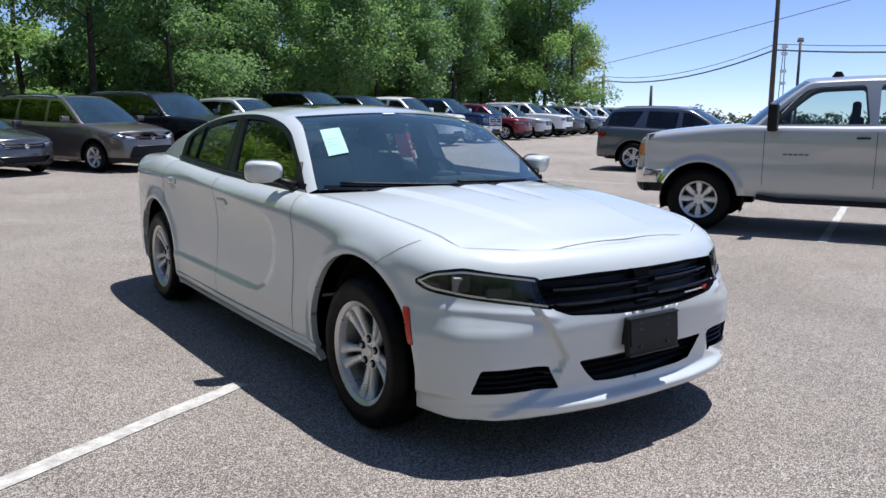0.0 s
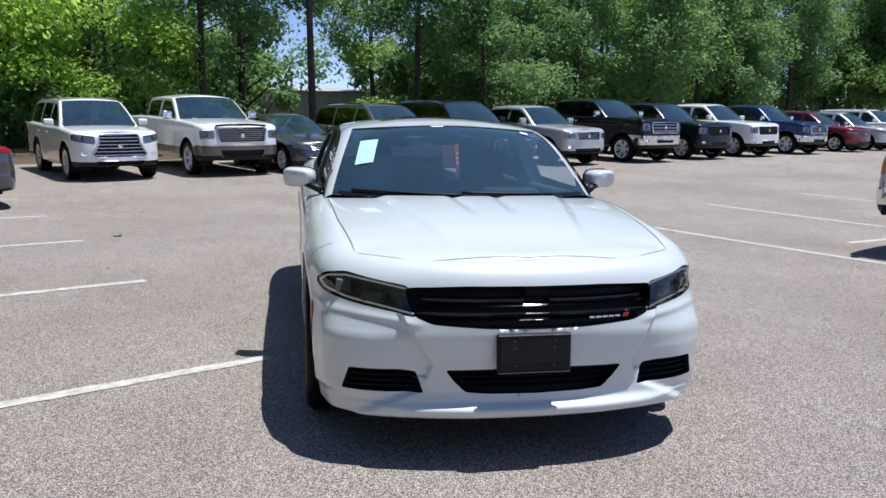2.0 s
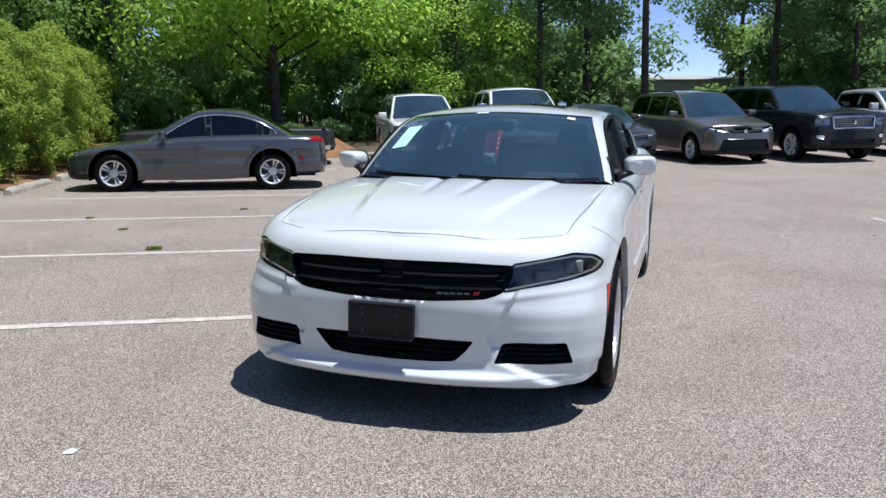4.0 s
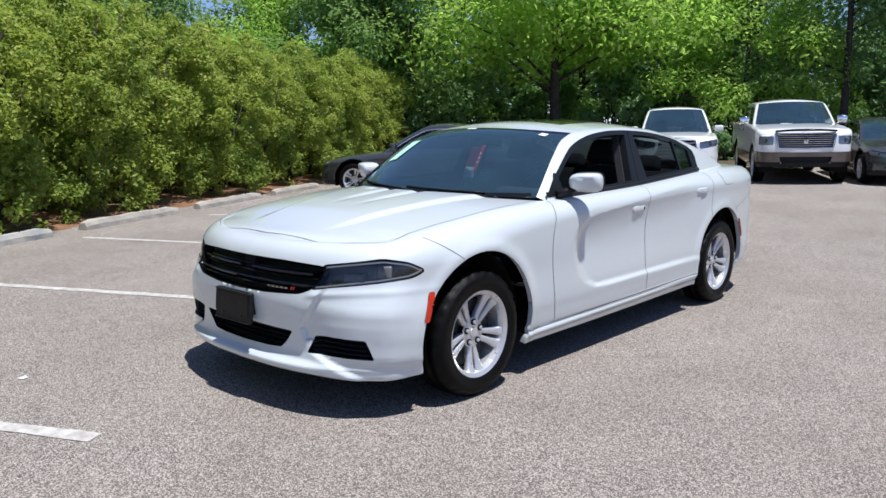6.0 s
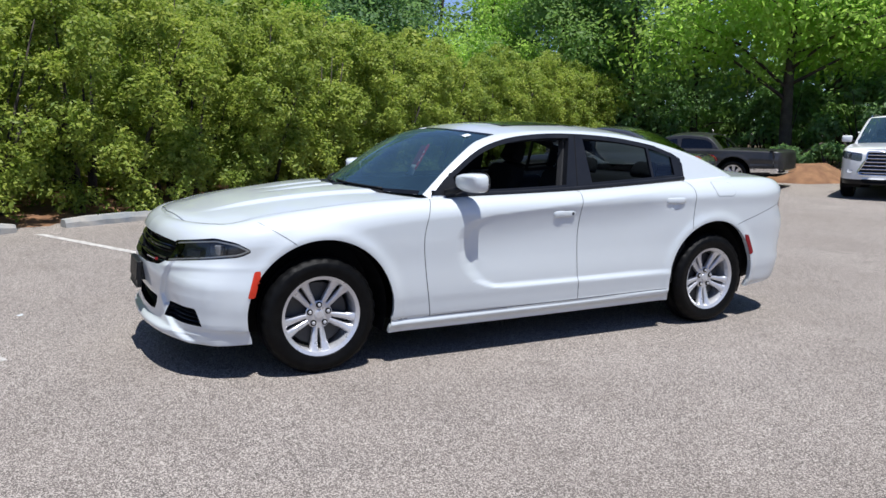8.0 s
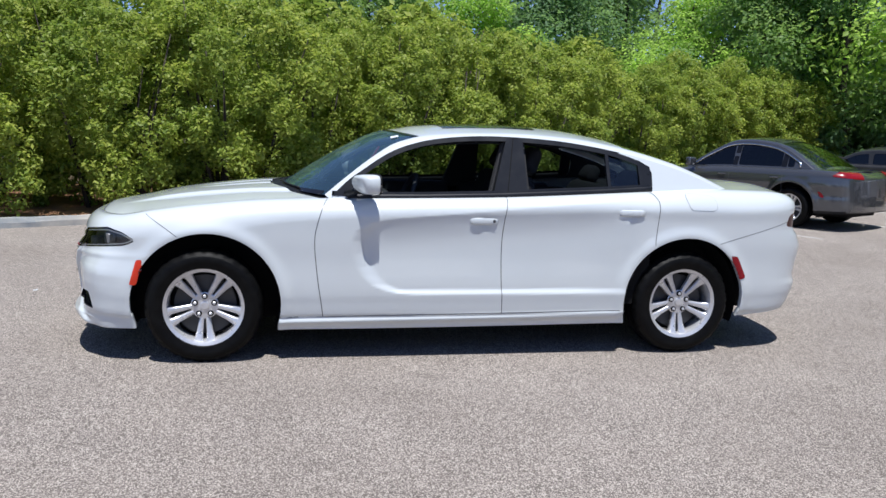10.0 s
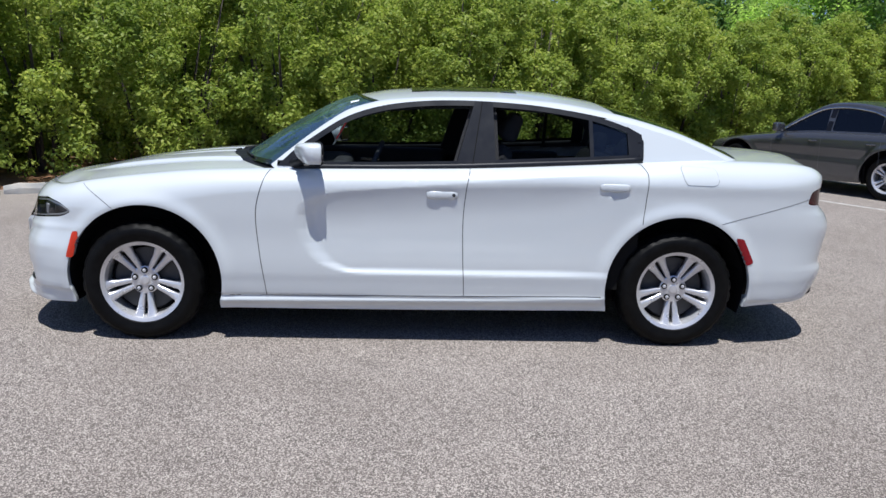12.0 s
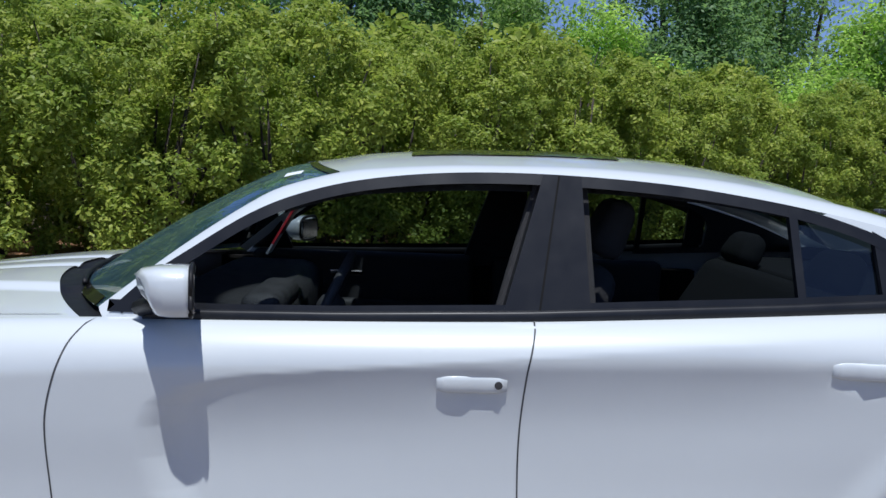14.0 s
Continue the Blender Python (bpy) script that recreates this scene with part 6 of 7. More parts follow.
    skin("windshield", [p, flip(p)], M["wind"], ob, "windshield")
    p = cr.piece([2], 0.004)
    skin("rear_window", [p, flip(p)], M["dark_pane"], ob)
    for side in (1, -1):
        sd = (lambda v: v) if side > 0 else flip
        for k in range(len(edges) - 1):
            skin("side_window", [sd(cs.piece([k + 1], 0.008))], pane or M["dark_pane"], ob)
        if pillar_mat:
            for y in pillars:
                z0, z1 = float(np.interp(y, sh.by, sh.bz)) + 0.02, float(np.interp(y, sh.gy, sh.gz)) - 0.06
                V, F = plate_on(cs, [(y - 0.045, z0), (y - 0.045, z1), (y + 0.045, z1), (y + 0.045, z0)], 0.003, 0.01)
                V[:, 0] *= side
                part("pillar_cover", mesh_of("pillar_cover", V, F, pillar_mat, smooth=False), pillar_mat, ob)
        if window_line:
            yl = np.linspace(edges[0] + 0.10, edges[-1] + 0.06, 40)
            zl = np.interp(yl, sh.gy, sh.gz) - 0.050
            ok = zl > np.interp(yl, sh.by, sh.bz) + 0.03
            pts = [(side * (float(sh.sx(y, z)) + 0.004), y, z) for y, z in zip(yl[ok], zl[ok])]
            pts.append((side * (float(sh.sx(pts[-1][1], pts[-1][2] - 0.07)) + 0.006), pts[-1][1] + 0.02, pts[-1][2] - 0.07))
            part("window_line", rod(bmesh.new(), pts, 0.016, 6), window_line, ob, "chrome window line", True)
        # mirrors, handles, roof rails
        zm = float(np.interp(spec["cowl"] + 0.25, sh.by, sh.bz)) + 0.09
        big = mirror_size or (1.35 if bed else 1.0)
        bm = box(bmesh.new(), (side * (W - 0.02), spec["cowl"] + 0.18, zm - 0.07 * big), (side * (W + 0.13 + 0.06 * big), spec["cowl"] + 0.29, zm + 0.075 * big), 0.03)
        mr = part("mirror", bm, mirror_mat or body, ob, "", True)
        part("mirror_arm", rod(bmesh.new(), [(side * (W - 0.12), spec["cowl"] + 0.2, zm - 0.06), (side * (W + 0.02), spec["cowl"] + 0.23, zm - 0.03)], 0.025, 6), M["black"], mr)
        if handles:
            for y in [s_ - 0.13 for s_ in list(seams)[1:]]:
                s_ = sh.s_of_y(np.array([y - 0.08, y, y + 0.06]))
                P = sh.ev(s_, np.full(3, spec["belt"] - 0.14))
                pts = [(side * (p_[0] + o), p_[1], p_[2]) for p_, o in zip(P, (0.0, 0.028, 0.0))]
                part("door_handle", rod(bmesh.new(), pts, 0.014, 6), mirror_mat or body, ob)
        if rails:
            ya = np.linspace(spec["ws_top"] + 0.25, spec["roof_end"] - 0.1, 12)
            pts = [(side * (float(xr(y)) - 0.04), y, float(sh.tz(np.array(xr(y) - 0.04), np.array(y))) + 0.045) for y in ya]
            pts[0] = (pts[0][0], pts[0][1], pts[0][2] - 0.045)
            pts[-1] = (pts[-1][0], pts[-1][1], pts[-1][2] - 0.045)
            part("roof_rail", rod(bmesh.new(), pts, 0.017, 6), rails if not isinstance(rails, bool) else M["chrome"], ob, "", True)
        js = [strip(low, np.stack([np.full(12, sh.s_of_y(y)), np.linspace(spec["zbase"] + 0.16, float(sh.zt(y)) - 0.005, 12)], -1), 0.007) for y in seams]
        for j in js:
            skin("panel_joint", [sd(j)], M["gap"], ob)
    # floor, seats and dash inside
    bm = box(bmesh.new(), (-W + 0.13, spec["axles"][0] + 0.42, spec["zbase"] + 0.02), (W - 0.13, spec["axles"][1] - 0.42, spec["belt"] - 0.32), 0.02)
    box(bm, (-W + 0.42, yf + 0.22, spec["zbase"] + 0.02), (W - 0.42, yr - 0.22, spec["belt"] - 0.35), 0.02)
    part("underbody", bm, M["under"], ob)
    bm = box(bmesh.new(), (-W + 0.16, spec["cowl"] - 0.05, spec["belt"] - 0.40), (W - 0.16, spec["cowl"] + 0.42, spec["belt"] - 0.05), 0.05)
    part("dashboard", bm, M["dash"], ob)
    for sx in (-0.4, 0.4):
        y = spec["cowl"] + 1.05
        bm = box(bmesh.new(), (sx - 0.25, y, spec["belt"] - 0.5), (sx + 0.25, y + 0.16, min(spec["belt"] + 0.12, spec["roof_z"] - 0.30)), 0.05)
        se = part("seat", bm, M["cloth"], ob)
        bm = box(bmesh.new(), (sx - 0.13, y + 0.02, spec["belt"] + 0.10), (sx + 0.13, y + 0.12, min(spec["belt"] + 0.30, spec["roof_z"] - 0.14)), 0.04)
        part("headrest", bm, M["cloth"], se)
    ob.matrix_world = m
    return ob


def grille_poly(w0, w1, z0, z1):
    return rounded([(-0.12, z1), (w1, z1), (w0, z0), (-0.12, z0)], 0.03)


def lamp_poly(x0, x1, z0, z1, up=0.0, cut_in=0.0):
    return rounded([(x0, z1), (x1, z1 + up), (x1, z0 + up + cut_in), (x0, z0)], 0.03)


P_ = dict(
    silver=paint("silver_paint", (0.50, 0.505, 0.505), 0.30, 0.30, 0.03), grey=paint("charcoal_paint", (0.075, 0.078, 0.085), 0.45, 0.22, 0.015),
    pearl=paint("pearl_white_paint", (0.78, 0.78, 0.77), 0.0, 0.35, 0.05), bronze=paint("brown_grey_paint", (0.135, 0.12, 0.112), 0.5, 0.28, 0.02),
    navy=paint("navy_black_paint", (0.009, 0.0105, 0.018), 0.2, 0.25, 0.01, 0.35, 0.25), black=paint("black_paint", (0.006, 0.0062, 0.008), 0.1, 0.22, 0.005, 0.35, 0.2),
    blue=paint("blue_paint", (0.006, 0.026, 0.105), 0.4, 0.25, 0.01, 0.4, 0.3), red=paint("red_paint", (0.17, 0.006, 0.012), 0.3, 0.25, 0.015, 0.6),
    slate=paint("slate_paint", (0.085, 0.10, 0.12), 0.6, 0.28, 0.05), taupe=paint("brown_cladding", (0.115, 0.088, 0.070), 0.4, 0.35, 0.06), faded=paint("faded_black_paint", (0.016, 0.0155, 0.016), 0.1, 0.45, 0.05, 0.5),
)

# grey saloon with its nose to the hedge
SALOON = make_spec(0.935, -2.30, 2.36, 2.74, 0.335, 0.63, 0.885, 0.955, 0.975, 1.465, -0.72, -0.02, 0.85, 1.00, 0.34, 0.26, 0.20, rx=0.12, rz=0.12, tumble=0.36, drop=0.05)
parked("grey_saloon", "dark grey four-door saloon with chrome window line parked nose to hedge", "car", SALOON, P_["grey"], stands(-3.42, 9.95, -90),
       [("headlight", "x", lamp_poly(0.45, 0.84, 0.60, 0.70, 0.04)), ("grille", "x", grille_poly(0.36, 0.42, 0.58, 0.66)), ("intake", "x", grille_poly(0.5, 0.6, 0.30, 0.44)), ("tail", "r", rounded([(0.42, 0.95), (0.86, 0.97), (0.90, 0.88), (0.42, 0.84)], 0.03)), ("tail", "y", rounded([(1.82, 0.64), (1.89, 0.62), (1.94, 0.54), (1.88, 0.54)], 0.02))],
       pillars=(0.26, 1.16), seams=(-0.66, 0.24, 1.22), spokes=5, twin=True, h=0.03, detail=1.0, pillar_mat=M["gloss"], grille_mat=M["black"], window_line=M["chrome"])

# old black saloon behind it
CLASSIC = make_spec(0.93, -2.62, 2.70, 3.1, 0.34, 0.86, 0.93, 0.92, 0.93, 1.33, -0.65, -0.15, 0.85, 0.45, 0.10, 0.12, 0.28, rx=0.05, rz=0.05, tumble=0.25, drop=0.02, brow=0.04)
parked("old_saloon", "old faded black square-cut saloon with chrome bumper", "car", CLASSIC, P_["faded"], stands(-3.4, 15.5, -90),
       [("headlight", "x", lamp_poly(0.52, 0.84, 0.62, 0.76)), ("grille", "x", grille_poly(0.46, 0.46, 0.60, 0.78))], bumper=M["chrome"], bumper_top=0.50, pillars=(0.20,), seams=(-0.62, 0.25, 1.0), spokes=8, h=0.04, detail=1.0)

SUV = make_spec(0.94, -2.27, 2.60, 2.79, 0.385, 1.03, 1.13, 1.13, 1.17, 1.775, -0.72, -0.12, 2.15, 0.36, 0.24, 0.12, 0.30, rx=0.07, rz=0.08, tumble=0.24, brow=0.12)
parked("white_suv", "white sport utility vehicle with large slatted chrome grille", "car", SUV, P_["pearl"], stands(1.55, 15.45),
       [("headlight", "x", lamp_poly(0.50, 0.90, 0.79, 0.96, 0.05, 0.03)), ("grille", "x", rounded([(-0.12, 0.99), (0.40, 0.99), (0.42, 0.83), (0.56, 0.58), (0.50, 0.52), (-0.12, 0.52)], 0.03)), ("intake", "x", grille_poly(0.46, 0.50, 0.36, 0.44)), ("fog", "x", lamp_poly(0.66, 0.80, 0.56, 0.62))],
       pillars=(0.30, 1.22), seams=(-0.66, 0.30, 1.20), rails=True, spokes=6, twin=True, h=0.035, grille_bars=6, lower=None, frame_mat=M["chrome"])

PICK = make_spec(1.0, -2.72, 2.98, 3.55, 0.405, 1.17, 1.29, 1.31, 1.33, 1.90, -1.02, -0.45, 1.22, 0.14, 0.16, 0.08, 0.36, rx=0.06, rz=0.08, tumble=0.22, brow=0.12)
wp = parked("white_pickup", "white crew-cab pickup with brown lower trim and chrome mesh grille", "pickup truck", PICK, P_["pearl"], stands(4.25, 15.75),
       [("headlight", "x", lamp_poly(0.66, 0.95, 0.88, 1.07)), ("grille", "x", rounded([(-0.12, 1.12), (0.62, 1.12), (0.55, 0.80), (-0.12, 0.78)], 0.04)), ("intake", "x", grille_poly(0.50, 0.54, 0.50, 0.62))],
       bumper=P_["taupe"], bumper_top=0.72, lower=P_["taupe"], pillars=(0.28,), seams=(-0.94, 0.28, 1.22), bed=True, spokes=6, h=0.04, grille_bars=7, mirror_mat=M["chrome"], frame_mat=M["chrome"])
# dark deflector along the front edge of the pickup's hood
pts = [(0.62 * t, -2.70 + 0.10 * t * t, 1.205 - 0.03 * t * t) for t in np.linspace(-1, 1, 15)]
part("hood_deflector", rod(bmesh.new(), pts, 0.035, 8, 0.7), M["gloss"], wp, "black plastic hood deflector", True)

SMALL = make_spec(0.92, -2.25, 2.45, 2.78, 0.33, 0.72, 0.95, 0.98, 1.04, 1.43, -0.70, 0.0, 0.95, 0.95, 0.34, 0.26, 0.20, rx=0.12, rz=0.12, tumble=0.36, drop=0.05)
sedan_lamps = [("headlight", "x", lamp_poly(0.48, 0.86, 0.60, 0.70, 0.05)), ("grille", "x", grille_poly(0.46, 0.50, 0.58, 0.68)), ("intake", "x", grille_poly(0.46, 0.62, 0.28, 0.42))]
parked("small_sedan", "dark grey compact sedan with chrome grille bar parked in the row", "car", SMALL, P_["grey"], stands(6.35, 14.9), sedan_lamps, pillars=(0.28, 1.10), seams=(-0.64, 0.28, 1.15), spokes=5, twin=True, h=0.04, grille_bars=2)

VAN = make_spec(0.985, -2.42, 2.65, 3.03, 0.34, 0.84, 1.08, 1.08, 1.12, 1.74, -0.98, -0.25, 2.15, 0.45, 0.34, 0.14, 0.22, rx=0.10, rz=0.11, tumble=0.26, drop=0.06, brow=0.14)
parked("minivan", "brown-grey minivan with black lower grille parked in the row", "car", VAN, P_["bronze"], stands(8.75, 13.95),
       [("headlight", "x", lamp_poly(0.46, 0.90, 0.72, 0.82, 0.07)), ("grille", "x", grille_poly(0.40, 0.46, 0.74, 0.82)), ("intake", "x", grille_poly(0.66, 0.56, 0.36, 0.60))],
       pillars=(0.22, 1.28), seams=(-0.92, 0.22, 1.30), spokes=6, h=0.04, rails=M["black"], grille_bars=2)

BIGSUV = make_spec(1.01, -2.46, 2.72, 2.95, 0.40, 1.14, 1.24, 1.22, 1.24, 1.86, -0.78, -0.20, 2.3, 0.30, 0.18, 0.10, 0.32, rx=0.06, rz=0.08, tumble=0.22, brow=0.10)
big_lamps = [("headlight", "x", lamp_poly(0.60, 0.93, 0.88, 1.06)), ("grille", "x", grille_poly(0.52, 0.56, 0.82, 1.08)), ("intake", "x", grille_poly(0.56, 0.60, 0.44, 0.56)), ("fog", "x", lamp_poly(0.72, 0.88, 0.58, 0.66))]
parked("large_suv", "blue-black large sport utility vehicle with chrome mesh grille", "car", BIGSUV, P_["navy"], stands(11.35, 13.75), big_lamps, pillars=(0.30, 1.28), seams=(-0.72, 0.30, 1.30), rails=True, spokes=6, twin=True, h=0.04, grille_bars=6, frame_mat=M["chrome"])

MIDPICK = make_spec(0.945, -2.48, 2.92, 3.26, 0.385, 1.06, 1.17, 1.19, 1.20, 1.76, -0.92, -0.38, 1.08, 0.14, 0.18, 0.08, 0.34, rx=0.07, rz=0.08, tumble=0.24, brow=0.10)
parked("silver_pickup", "silver mid-size crew-cab pickup with chrome grille and dark wheels", "pickup truck", MIDPICK, P_["silver"], stands(14.35, 13.9),
       [("headlight", "x", lamp_poly(0.56, 0.88, 0.80, 0.96)), ("grille", "x", grille_poly(0.46, 0.50, 0.76, 0.98)), ("intake", "x", grille_poly(0.50, 0.56, 0.40, 0.52)), ("fog", "x", lamp_poly(0.68, 0.80, 0.54, 0.61))],
       pillars=(0.20,), seams=(-0.84, 0.20, 1.08), bed=True, rims=M["steel"], spokes=6, twin=True, h=0.045, grille_bars=4, pillar_mat=M["black"], frame_mat=M["chrome"])

HEAVY = make_spec(1.015, -2.95, 3.3, 4.05, 0.425, 1.34, 1.42, 1.42, 1.44, 2.02, -1.25, -0.68, 1.0, 0.14, 0.12, 0.08, 0.44, rx=0.06, rz=0.08, tumble=0.20, brow=0.10)
FULL = make_spec(1.01, -2.70, 3.1, 3.69, 0.41, 1.20, 1.30, 1.30, 1.32, 1.93, -1.08, -0.50, 1.15, 0.14, 0.14, 0.08, 0.38, rx=0.06, rz=0.08, tumble=0.22, brow=0.10)


def truck_lamps(z0, z1):
    return [("headlight", "x", lamp_poly(0.68, 0.96, z0 + 0.02, z1)), ("grille", "x", grille_poly(0.60, 0.64, z0 - 0.03, z1 + 0.02)), ("intake", "x", grille_poly(0.40, 0.44, z0 - 0.34, z0 - 0.26)), ("fog", "x", lamp_poly(0.74, 0.88, z0 - 0.30, z0 - 0.22))]


def pickup(label, spec, body, u, n, z0, z1, chrome=True, bars_=3, rim=None):
    return parked("pickup", label, "pickup truck", spec, body, stands(u, n), truck_lamps(z0, z1), bumper=M["chrome"] if chrome else None, bumper_top=z0 - 0.10, pillars=(0.12,), seams=(spec["cowl"] + 0.08, 0.12, 1.05), bed=True, spokes=6, twin=True, h=0.05, grille_bars=bars_, mirror_mat=M["chrome"] if chrome else None, grille_mat=M["chrome"] if chrome else M["black"], rims=rim, frame_mat=M["chrome"] if chrome else None)


pickup("black heavy-duty crew-cab pickup with chrome grille and bumper", HEAVY, P_["black"], 17.6, 14.1, 0.98, 1.25)
pickup("dark navy full-size pickup with black grille parked in the row", FULL, P_["navy"], 20.7, 13.9, 0.86, 1.10, False)
pickup("white full-size pickup with black grille parked in the row", FULL, P_["pearl"], 23.9, 13.95, 0.86, 1.10, False)
pickup("dark blue full-size pickup with chrome bumper and grille", FULL, P_["blue"], 27.6, 13.95, 0.86, 1.10)
CROSS = make_spec(0.92, -2.25, 2.40, 2.70, 0.36, 0.98, 1.08, 1.08, 1.12, 1.70, -0.72, -0.05, 1.75, 0.50, 0.28, 0.14, 0.24, rx=0.09, rz=0.10, tumble=0.28, brow=0.12)
cross_lamps = [("headlight", "x", lamp_poly(0.50, 0.88, 0.76, 0.86, 0.04)), ("grille", "x", grille_poly(0.34, 0.44, 0.66, 0.88)), ("intake", "x", grille_poly(0.50, 0.60, 0.32, 0.46))]


def crossover(label, body, u, n, spec=CROSS, lamps=cross_lamps, rail=True):
    return parked("crossover", label, "car", spec, body, stands(u, n), lamps, pillars=(0.26, 1.12), seams=(-0.66, 0.26, 1.15), rails=rail, spokes=5, twin=True, h=0.055, grille_bars=3)


crossover("dark red compact crossover parked in the far row", P_["red"], 31.6, 13.5)
crossover("silver crossover with black grille parked in the far row", P_["silver"], 34.4, 13.5)
crossover("white large sport utility vehicle with black windows", P_["pearl"], 37.4, 13.6, BIGSUV, big_lamps)
crossover("charcoal crossover half hidden in the far row", P_["grey"], 40.2, 13.5)
crossover("slate blue crossover with dark wheels parked in the far row", P_["slate"], 43.2, 13.3)
crossover("white crossover towards the end of the far row", P_["pearl"], 46.6, 13.2)
crossover("white crossover at the end of the far row", P_["pearl"], 50.6, 13.2)
crossover("pale silver crossover at the far end of the lot", P_["silver"], 55.0, 13.0)
crossover("white crossover standing across the far lane", P_["pearl"], 60.0, 12.0)

# grey crossover in the middle bays
MIDSUV = make_spec(0.93, -2.30, 2.45, 2.79, 0.365, 1.0, 1.10, 1.10, 1.14, 1.68, -0.72, -0.05, 1.95, 0.42, 0.26, 0.14, 0.26, rx=0.09, rz=0.10, tumble=0.28, brow=0.12)
parked("grey_crossover", "blue-grey crossover with silver roof rails parked in the middle bays", "car", MIDSUV, P_["slate"], stands(16.9, 0.9),
       cross_lamps + [("tail", "y", rounded([(2.12, 0.99), (2.34, 1.0), (2.36, 0.87), (2.17, 0.87)], 0.03)), ("tail", "r", rounded([(0.40, 0.98), (0.86, 1.0), (0.90, 0.86), (0.40, 0.86)], 0.03))], pillars=(0.26, 1.16), seams=(-0.66, 0.26, 1.18), rails=True, spokes=5, twin=True, h=0.04)

# silver heavy-duty pickup close by
HD = make_spec(1.015, -2.86, 3.25, 3.90, 0.400, 1.20, 1.35, 1.35, 1.37, 1.985, -1.34, -0.86, 1.0, 0.12, 0.10, 0.08, 0.46, rx=0.07, rz=0.09, tumble=0.22, brow=0.10)
HD["flare"] = 0.034
hd = parked("silver_heavy_pickup", "silver heavy-duty pickup with black mirrors and polished wheels", "pickup truck", HD, P_["silver"], stands(7.16, -3.0, 180),
       [("headlight", "x", lamp_poly(0.66, 0.93, 0.90, 1.12)), ("amber", "y", rounded([(-2.80, 1.11), (-2.64, 1.10), (-2.66, 0.95), (-2.80, 0.93)], 0.02)), ("grille", "x", grille_poly(0.58, 0.62, 0.86, 1.14)), ("intake", "x", grille_poly(0.40, 0.44, 0.56, 0.66))],
       bumper=M["chrome"], bumper_top=0.78, pillars=(-0.02,), seams=(-1.20, 0.02, 0.95), bed=True, lip_mat=M["chrome"], rims=M["alloy"], spokes=8, h=0.03, mirror_mat=M["black"], mirror_size=2.3, detail=1.0, rim_r=0.232, pane=M["clear_pane"], grille_mat=M["chrome"])
for side in (1, -1):
    bm = rod(bmesh.new(), [(side * 1.03, -1.25, 0.47), (side * 1.04, -1.0, 0.44), (side * 1.04, 1.0, 0.44), (side * 1.03, 1.2, 0.47)], 0.05, 10, 0.7)
    part("step_bar", bm, M["black"], hd, "black step bar", True)
    for k in range(5):
        part("badge_bar", box(bmesh.new(), (min(side * 1.0, side * 1.022), -0.98 + 0.060 * k, 0.99), (max(side * 1.0, side * 1.018), -0.932 + 0.060 * k, 1.012), 0.003), M["block"], hd, "small grey badge bar")
part("antenna_fin", box(bmesh.new(), (-0.02, -0.55, 1.96), (0.02, -0.38, 2.045), 0.012, None, (0.6, 0.4)), M["black"], hd)


# ---- plants ----
def leaf_cloud(name, mat, centres, radii, count, size, seed, flat=0.75, shell=0.72):
    """Many single leaves round clump centres: each a folded diamond of its own."""
    rnd = np.random.RandomState(seed)
    c = np.array(centres, float)
    rad = np.array(radii, float)
    pick = rnd.choice(len(c), count, p=rad**2 / (rad**2).sum())
    d = rnd.normal(size=(count, 3))
    d /= np.linalg.norm(d, axis=1, keepdims=True)
    dist = np.where(rnd.rand(count) < shell, rnd.uniform(0.70, 1.12, count) if shell > 0.6 else rnd.uniform(0.6, 1.25, count), rnd.uniform(0.2, 0.8, count))
    p = c[pick] + d * (dist * rad[pick])[:, None] * [1, 1, flat]
    n = d * 0.8 + rnd.normal(size=(count, 3)) * 0.55 + [0, 0, 0.75]
    n /= np.linalg.norm(n, axis=1, keepdims=True)
    t = np.cross(n, rnd.normal(size=(count, 3)))
    t /= np.linalg.norm(t, axis=1, keepdims=True)
    b = np.cross(n, t)
    ln = size * rnd.uniform(0.6, 1.35, count)[:, None]
    wd = ln * rnd.uniform(0.42, 0.62, count)[:, None]
    droop = n * ln * 0.16
    V = np.stack([p - t * ln, p + b * wd + droop, p + t * ln, p - b * wd + droop], 1).reshape(-1, 3)
    i = np.arange(count) * 4
    F = np.concatenate([np.stack([i, i + 1, i + 2], -1), np.stack([i, i + 2, i + 3], -1)])
    me = bpy.data.meshes.new(name)
    me.vertices.add(len(V))
    me.vertices.foreach_set("co", V.ravel())
    me.loops.add(F.size)
    me.loops.foreach_set("vertex_index", F.ravel().astype(np.int32))
    me.polygons.add(len(F))
    me.polygons.foreach_set("loop_start", np.arange(0, F.size, 3, dtype=np.int32))
    me.update(calc_edges=True)
    me.materials.append(mat)
    return me


